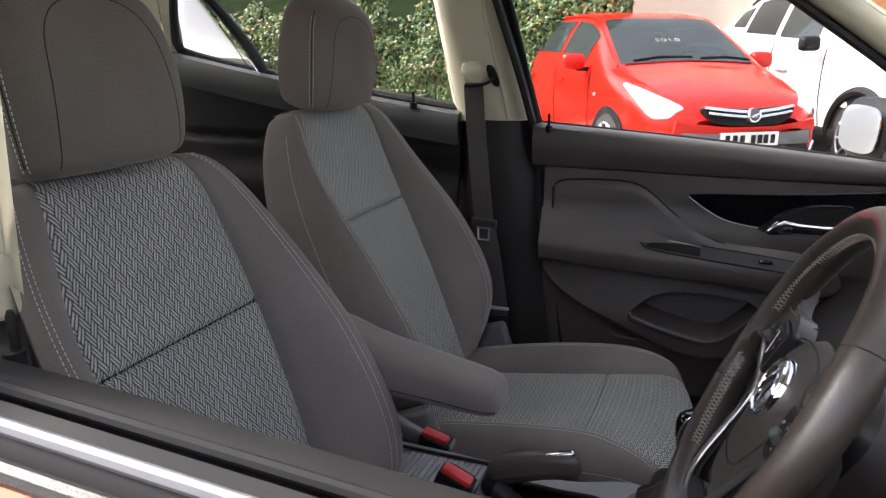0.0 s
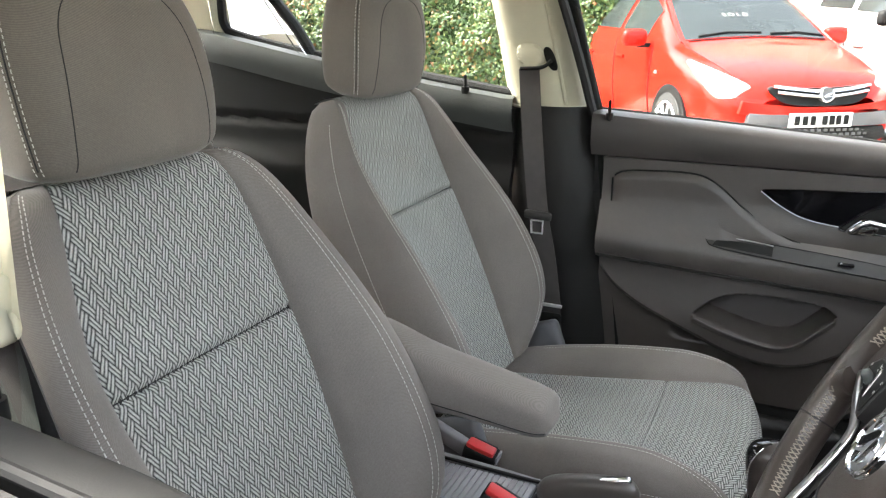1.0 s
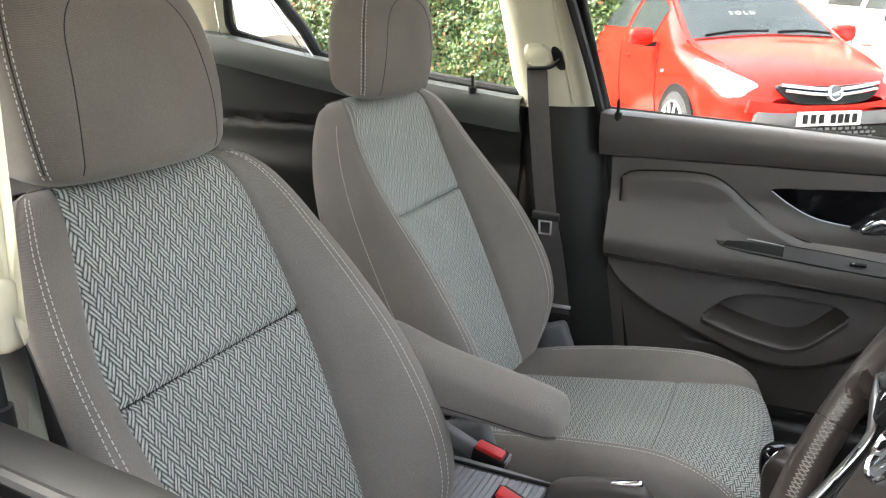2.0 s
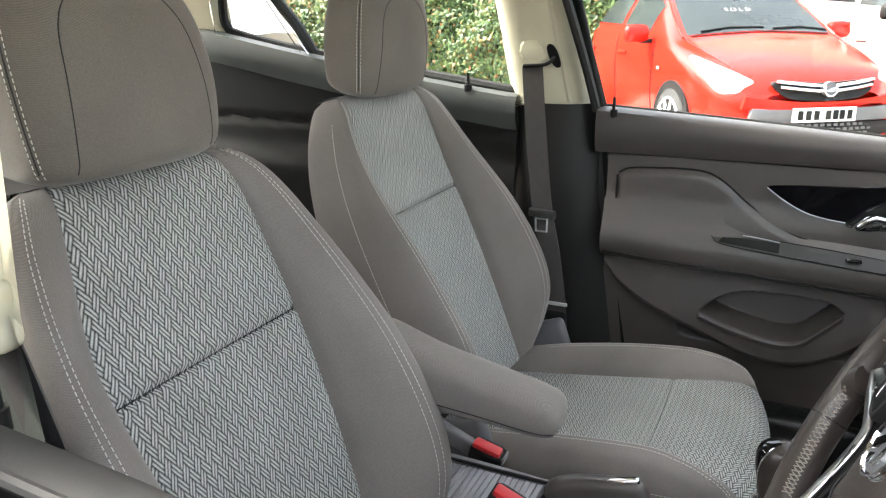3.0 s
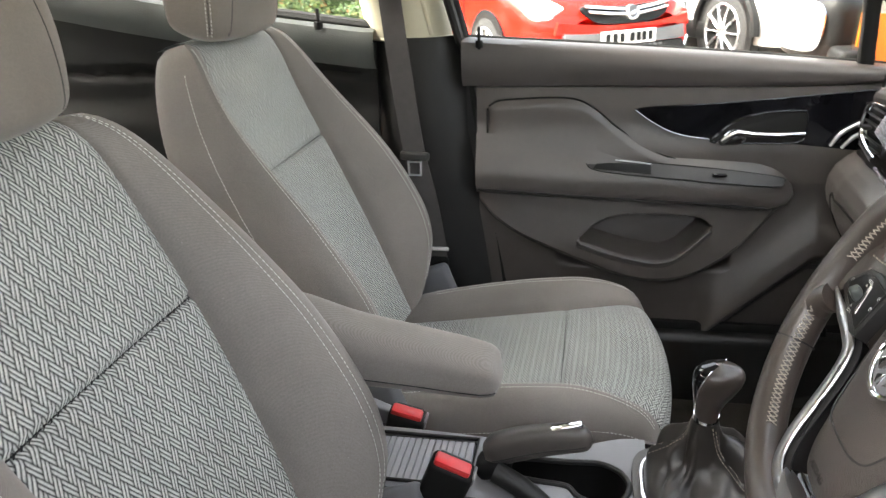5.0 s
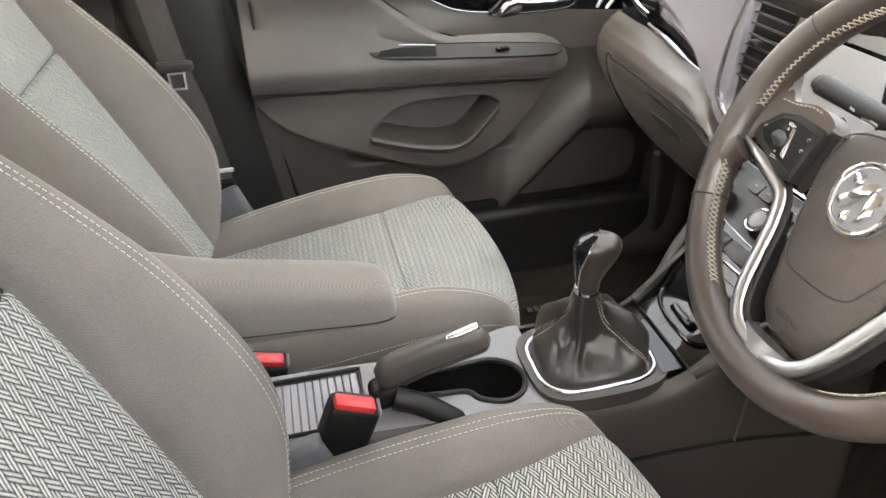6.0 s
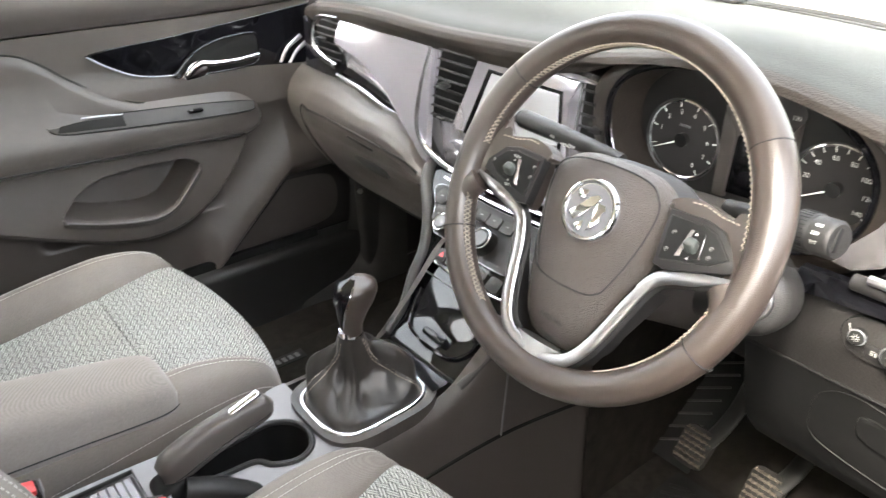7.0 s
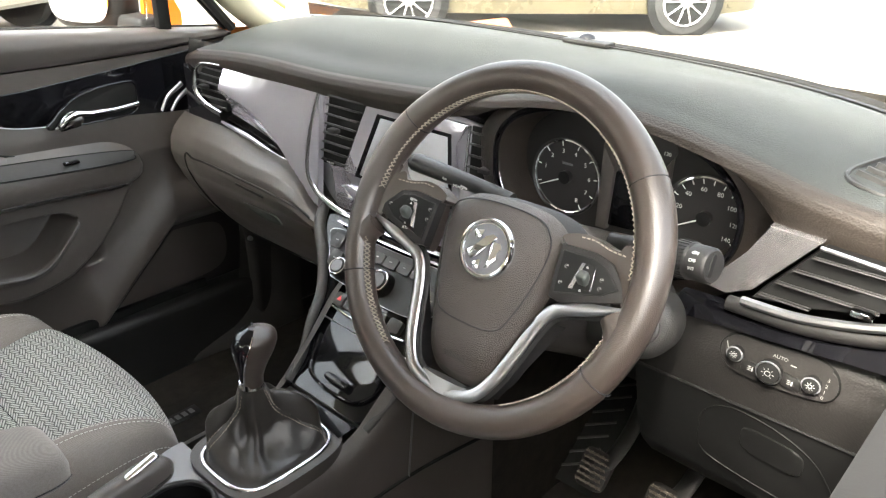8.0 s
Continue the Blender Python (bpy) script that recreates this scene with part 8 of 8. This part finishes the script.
nose_plate("bumper", [(-0.62, 0.60), (-0.45, 0.575), (-0.20, 0.550), (0.20, 0.550), (0.45, 0.575), (0.62, 0.60), (0.64, 0.50), (0.45, 0.492), (0.15, 0.482), (-0.15, 0.482), (-0.45, 0.492), (-0.64, 0.50)], M_REDP, 0.0, 0.032, "red front bumper", proud=0.045)
nose_plate("bumper_strip", [(-0.57, 0.508), (-0.45, 0.502), (-0.30, 0.495), (-0.15, 0.49), (0.15, 0.49), (0.30, 0.495), (0.45, 0.502), (0.57, 0.508), (0.59, 0.40), (0.45, 0.40), (0.30, 0.40), (0.15, 0.40), (-0.15, 0.40), (-0.30, 0.40), (-0.45, 0.40), (-0.59, 0.40)], M_BUMPER, 0.0, 0.035, "grey bumper insert", proud=0.045)
nose_plate("lower_grille", [(-0.55, 0.39), (0.55, 0.39), (0.62, 0.30), (0.45, 0.27), (-0.45, 0.27), (-0.62, 0.30)], M_BLACK, 0.0, 0.03, proud=0.055)
bmg = bmesh.new()
for i in range(-9, 10):
    for j in range(3):
        rbox(nose(i * 0.055 + 0.027 * (j % 2), 0.30 + 0.035 * j, 0.03), (0.012, 0.03, 0.02), 0.002, 1, turn(0, 0, -57), bmg)
tagged(part("mesh", bmg, M_BUMPER, hatch, "honeycomb mesh"), kind="stuff")
pl = nose_plate("number_plate", [(-0.26, 0.395), (0.26, 0.395), (0.26, 0.505), (-0.26, 0.505)], M_PLATE, 0.036, 0.052, "white front number plate", 0.003)
for k in range(7):
    y = (-0.205, -0.140, -0.085, -0.025, 0.070, 0.135, 0.200)[k]
    part("plate_bar", prism([(y - 0.020, 0.415), (y + 0.020, 0.415), (y + 0.020, 0.485), (y - 0.020, 0.485)], lambda a, b, h: nose(a, b, h), 0.050, 0.0545, 0.0), M_BLACK, pl, smooth=False)
for s in (1, -1):
    lo = [Vector(q) for q in ((-0.10, 3.04, 0), (-0.085, 2.60, 0), (-0.11, 2.12, 0), (-0.20, 1.84, 0), (-0.36, 1.98, 0), (-0.54, 2.16, 0), (-0.70, 2.42, 0), (-0.68, 2.60, 0), (-0.50, 2.76, 0), (-0.28, 2.92, 0))]
    ol = [(q.x, q.y) for q in smooth_line(lo, 44, True)]
    def lens(a, b, ol=ol, s=s):
        X = -0.692 + 0.604 * a
        vs = [p[1] + (q[1] - p[1]) * (X - p[0]) / (q[0] - p[0]) for p, q in zip(ol, ol[1:] + ol[:1]) if (p[0] - X) * (q[0] - X) < 0]
        lo_, hi_ = (min(vs), max(vs)) if vs else (2.4, 2.6)
        v = lo_ + (hi_ - lo_) * b
        e = min(1.0, 5 * min(a, 1 - a, b, 1 - b))
        return HS_(X, v if s > 0 else 8 - v, -0.004 + 0.022 * math.sqrt(max(0.0, e)))
    hl = part("headlight", surf(lens, 30, 24), M_LAMP, hatch, "clear swept-back headlight")
    part("fog_lamp", prism([(s * 0.60, 0.39), (s * 0.70, 0.40), (s * 0.70, 0.30), (s * 0.66, 0.29)], lambda a, b, h: nose(a, b, h), 0.0, 0.03, 0.005), M_BLACK, hatch)
    part("lamp_blade", tube([nose(s * 0.69, 0.40, 0.03), nose(s * 0.64, 0.30, 0.03)], 0.012, 8), M_CHROME, hatch)
    mm = part("door_mirror", rbox(CF(-1.38, s * 0.985, 1.025), (0.12, 0.23, 0.15), 0.055, 4, turn(0, 0, -57)), M_REDP, hatch, "red door mirror")
    part("mirror_foot", rbox(CF(-1.40, s * 0.88, 0.955), (0.06, 0.14, 0.04), 0.01, 2, turn(0, 0, -57)), M_BLACK, mm)
    for X in (-2.02, -2.95):
        part("door_handle", rbox(CF(X, s * 0.868, 0.83), (0.19, 0.03, 0.035), 0.012, 2, turn(0, 0, -57)), M_REDP, hatch)
    for X in (-1.28, -2.2):
        part("door_gap", tube([HS_(X, v if s > 0 else 8 - v, 0.003) for v in (0.25, 0.6, 1.0, 1.4, 1.8, 2.05)], 0.006, 6), M_BLACK, hatch)
    part("side_lamp", rbox(CF(-1.12, s * 0.868, 0.74), (0.05, 0.012, 0.03), 0.008, 2, turn(0, 0, -57)), M_LAMP, hatch)
    part("roof_gutter", tube([HS_(-1.0 - 2.5 * k / 30, 2.97 if s > 0 else 5.03, 0.008) for k in range(31)], 0.010, 6), M_REDP, hatch)
    part("bonnet_gap", tube([HS_(-0.28 - 0.70 * k / 20, 3.0 if s > 0 else 5.0, 0.002) for k in range(21)], 0.005, 6), M_BLACK, hatch)
part("bonnet_gap", tube([HS_(-1.0, 3.1 + 1.8 * k / 20, 0.004) for k in range(21)], 0.008, 6), M_BLACK, hatch)
for k0, k1 in ((3.3, 4.05), (4.15, 4.9)):
    part("wiper", tube([HS_(-1.04, k0, 0.03), HS_(-1.075, (k0 + k1) / 2, 0.025), HS_(-1.06, k1, 0.022)], 0.010, 6), M_BLACK, hatch)
tm = Matrix((tuple((-CF_R.x, 0, CF_F.x, 0)), tuple((-CF_R.y, 0, CF_F.y, 0)), (0, 1, 0, 0), (0, 0, 0, 1)))
rotm = Matrix.Translation(HS_(-1.30, 3.92, 0.022)) @ tm @ Matrix.Rotation(radians(-58), 4, "X")
lettering("S O L D", 0.075, rotm, M_PRINT, hatch, "sold_sign", "white lettered sign in the windscreen")

# white crossover behind it
WF, WF_F, WF_R = axes(2.55, 6.2, 0.05, -63.0)
suv_rows = [(0.0, 0.60, 0.34, 0.62, 0.5, 0.74, 0.78), (-0.1, 0.76, 0.28, 0.72, 0.62, 0.86, 0.9), (-0.4, 0.86, 0.25, 0.88, 0.70, 0.98, 1.02), (-1.0, 0.89, 0.25, 0.97, 0.74, 1.06, 1.1), (-1.25, 0.89, 0.25, 1.0, 0.72, 1.16, 1.2), (-1.9, 0.89, 0.25, 1.03, 0.62, 1.53, 1.57), (-2.6, 0.89, 0.25, 1.06, 0.60, 1.59, 1.63), (-3.3, 0.88, 0.26, 1.10, 0.58, 1.55, 1.6), (-3.85, 0.86, 0.28, 1.16, 0.55, 1.38, 1.44), (-4.2, 0.80, 0.34, 1.1, 0.55, 1.15, 1.2), (-4.27, 0.7, 0.42, 0.9, 0.5, 1.0, 1.05)]
suv_rows = [tuple([q[0], q[1], q[2] * 1.08, q[3] * 1.08, q[4], q[5] * 1.08, q[6] * 1.08]) for q in suv_rows]
suv, SS_ = car("white_crossover", WF, WF_F, WF_R, suv_rows, M_WHITEP, "white parked crossover with black wheel arches", windows=((-1.72, -2.42, 2.18, 2.84), (-2.52, -3.2, 2.2, 2.84), (-3.28, -3.6, 2.3, 2.75)), wheels=(-0.87, -3.42), wheel_r=0.35, screen=(-1.22, -1.86))
for X in (-0.87, -3.42):
    part("arch_trim", tube([WF(X + 0.43 * math.cos(k / 24 * math.pi), 0.885, 0.35 + 0.43 * math.sin(k / 24 * math.pi)) for k in range(25)], 0.045, 8), M_BLACK, suv, "black plastic arch")
part("sill_trim", rbox(WF(-2.15, 0.88, 0.33), (2.0, 0.05, 0.16), 0.02, 2, turn(0, 0, -63)), M_BLACK, suv)
part("door_mirror", rbox(WF(-1.58, 1.0, 1.18), (0.12, 0.20, 0.14), 0.045, 4, turn(0, 0, -63)), M_BLACK, suv, "black door mirror")
for X in (-2.2, -3.05):
    part("door_handle", rbox(WF(X, 0.90, 0.92), (0.2, 0.03, 0.035), 0.012, 2, turn(0, 0, -63)), M_WHITEP, suv)
for X in (-1.5, -2.47, -3.35):
    part("door_gap", tube([SS_(X, v, 0.003) for v in (0.3, 0.7, 1.1, 1.5, 1.9, 2.1)], 0.006, 6), M_BLACK, suv)
part("roof_bar", tube([SS_(-1.9 - 1.7 * k / 16, 3.05, 0.02) for k in range(17)], 0.018, 8), M_BLACK, suv)

# champagne saloon seen through the windscreen
GF, GF_F, GF_R = axes(8.631, 2.652, 0.05, -42.0)
sal_rows = [(0.0, 0.55, 0.30, 0.55, 0.45, 0.66, 0.7), (-0.15, 0.78, 0.24, 0.66, 0.6, 0.78, 0.82), (-0.6, 0.88, 0.2, 0.8, 0.7, 0.9, 0.94), (-1.2, 0.9, 0.2, 0.9, 0.72, 0.98, 1.02), (-1.9, 0.9, 0.2, 0.95, 0.6, 1.36, 1.4), (-2.8, 0.9, 0.2, 0.97, 0.57, 1.42, 1.46), (-3.6, 0.89, 0.21, 1.0, 0.58, 1.26, 1.3), (-4.3, 0.86, 0.25, 0.98, 0.66, 1.02, 1.06), (-4.7, 0.76, 0.32, 0.85, 0.6, 0.9, 0.93)]
sal, _ = car("champagne_saloon", GF, GF_F, GF_R, sal_rows, M_SILVERP, "champagne metallic parked saloon with multi-spoke wheels", windows=((-1.7, -2.4, 2.2, 2.84), (-2.5, -3.2, 2.2, 2.84)), wheels=(-0.95, -3.7), wheel_r=0.33, screen=(-1.2, -1.85))

# white van beyond the hedge's end
VF, VF_F, VF_R = axes(-4.72, 5.6, 0.05, 0.0)
van_rows = [(0.0, 0.75, 0.35, 0.8, 0.6, 1.0, 1.05), (-0.4, 0.92, 0.3, 1.05, 0.8, 1.2, 1.25), (-0.9, 0.96, 0.3, 1.2, 0.85, 1.75, 1.8), (-1.3, 0.97, 0.3, 1.25, 0.86, 2.15, 2.2), (-3.5, 0.97, 0.3, 1.25, 0.86, 2.2, 2.25), (-5.0, 0.95, 0.35, 1.2, 0.84, 2.15, 2.2)]
van, _ = car("white_van", VF, VF_F, VF_R, van_rows, M_WHITEP, "plain white panel van parked beside the hedge", "van", windows=((-1.0, -1.6, 2.2, 2.7),), wheels=(-0.9, -3.9), wheel_r=0.34)

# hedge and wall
# near-black green: the shade between the leaves put into the core's colour
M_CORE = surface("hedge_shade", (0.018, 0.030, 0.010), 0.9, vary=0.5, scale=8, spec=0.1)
M_LEAF = bpy.data.materials.new("ivy_leaf")
M_LEAF.use_nodes = True
_N, _L = M_LEAF.node_tree.nodes, M_LEAF.node_tree.links
_g = _N.new("ShaderNodeNewGeometry")
_r = _N.new("ShaderNodeValToRGB")
_r.color_ramp.elements[0].color = (0.016, 0.038, 0.008, 1)
_r.color_ramp.elements[1].color = (0.22, 0.09, 0.03, 1)
for pos, col in ((0.35, (0.036, 0.078, 0.015, 1)), (0.65, (0.062, 0.110, 0.023, 1)), (0.88, (0.115, 0.140, 0.034, 1))):
    e = _r.color_ramp.elements.new(pos)
    e.color = col
_L.new(_g.outputs["Random Per Island"], _r.inputs[0])
_L.new(_r.outputs[0], _N["Principled BSDF"].inputs["Base Color"])
_N["Principled BSDF"].inputs["Roughness"].default_value = 0.5
_N["Principled BSDF"].inputs["Subsurface Weight"].default_value = 0.0


def hedge(name, p0, p1, height, thick, count, label):
    """A clipped ivy hedge: dark core coloured as the shade inside, and a coat of bent leaves."""
    d = Vector(p1) - Vector(p0)
    L = d.length
    d.normalize()
    n = Vector((d.y, -d.x, 0))
    rng = random.Random(7)
    h = thing(name, Vector(p0) + d * L / 2, label, "hedge")
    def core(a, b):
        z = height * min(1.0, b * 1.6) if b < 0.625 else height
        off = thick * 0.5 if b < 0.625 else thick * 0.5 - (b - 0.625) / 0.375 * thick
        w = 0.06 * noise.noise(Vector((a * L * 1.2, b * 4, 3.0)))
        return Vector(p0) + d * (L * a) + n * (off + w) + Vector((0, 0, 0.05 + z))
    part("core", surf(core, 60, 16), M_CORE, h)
    bm = bmesh.new()
    for _ in range(count):
        a, z = rng.random() * L, rng.random() ** 0.9 * (height + 0.06)
        w = 0.16 * noise.noise(Vector((a * 1.1, z * 1.4, 1.0))) + 0.07 * noise.noise(Vector((a * 4, z * 4, 5.0)))
        c = Vector(p0) + d * a + n * (thick * 0.5 + w + rng.random() * 0.07) + Vector((0, 0, 0.05 + z))
        s = 0.017 + 0.020 * rng.random()
        nn = (n + Vector((rng.uniform(-0.8, 0.8), rng.uniform(-0.8, 0.8), rng.uniform(-0.5, 0.9)))).normalized()
        u = nn.cross(Vector((rng.uniform(-1, 1), rng.uniform(-1, 1), rng.uniform(-1, 1)))).normalized()
        v = nn.cross(u)
        q = [bm.verts.new(c + u * s * x + v * s * y + nn * s * zz) for x, y, zz in ((0, -1.1, -0.1), (0.85, -0.1, -0.25), (0, 1.2, 0.0), (-0.85, -0.1, -0.25), (0, 0, 0.12))]
        for k in range(4):
            bm.faces.new((q[k], q[(k + 1) % 4], q[4]))
    ob = part("leaves", bm, M_LEAF, h, "green and yellowing ivy leaves", smooth=False)
    ob["kind"] = "stuff"
    return h


hedge("ivy_hedge", (-7.5, 8.6, 0.0), (-0.75, 7.9, 0.0), 3.0, 0.7, 60000, "tall clipped green ivy hedge with some yellow leaves")
wall = part("boundary_wall", rbox((6.0, 9.6, 1.75), (15.0, 0.3, 3.4), 0.02), M_WALL)
tagged(wall, "plain buff rendered boundary wall", "wall", kind="structure")
# dark trees and buildings far round the car park
M_FAR = surface("far_foliage", (0.05, 0.07, 0.03), 0.9, vary=0.6, scale=0.6, grain=0.8, grain_scale=3)
def far_ring(a, b):
    t = a * 2 * math.pi
    r = 70 + 6 * noise.noise(Vector((math.cos(t) * 5, math.sin(t) * 5, 0)))
    hgt = 5 + 3 * noise.noise(Vector((math.cos(t) * 9, math.sin(t) * 9, 4)))
    return Vector((r * math.cos(t), r * math.sin(t), 0.05 + hgt * b))
woods = part("far_woods", surf(far_ring, 180, 6, loop_u=True), M_FAR)
tagged(woods, "distant dark tree line round the car park", "trees", kind="stuff")
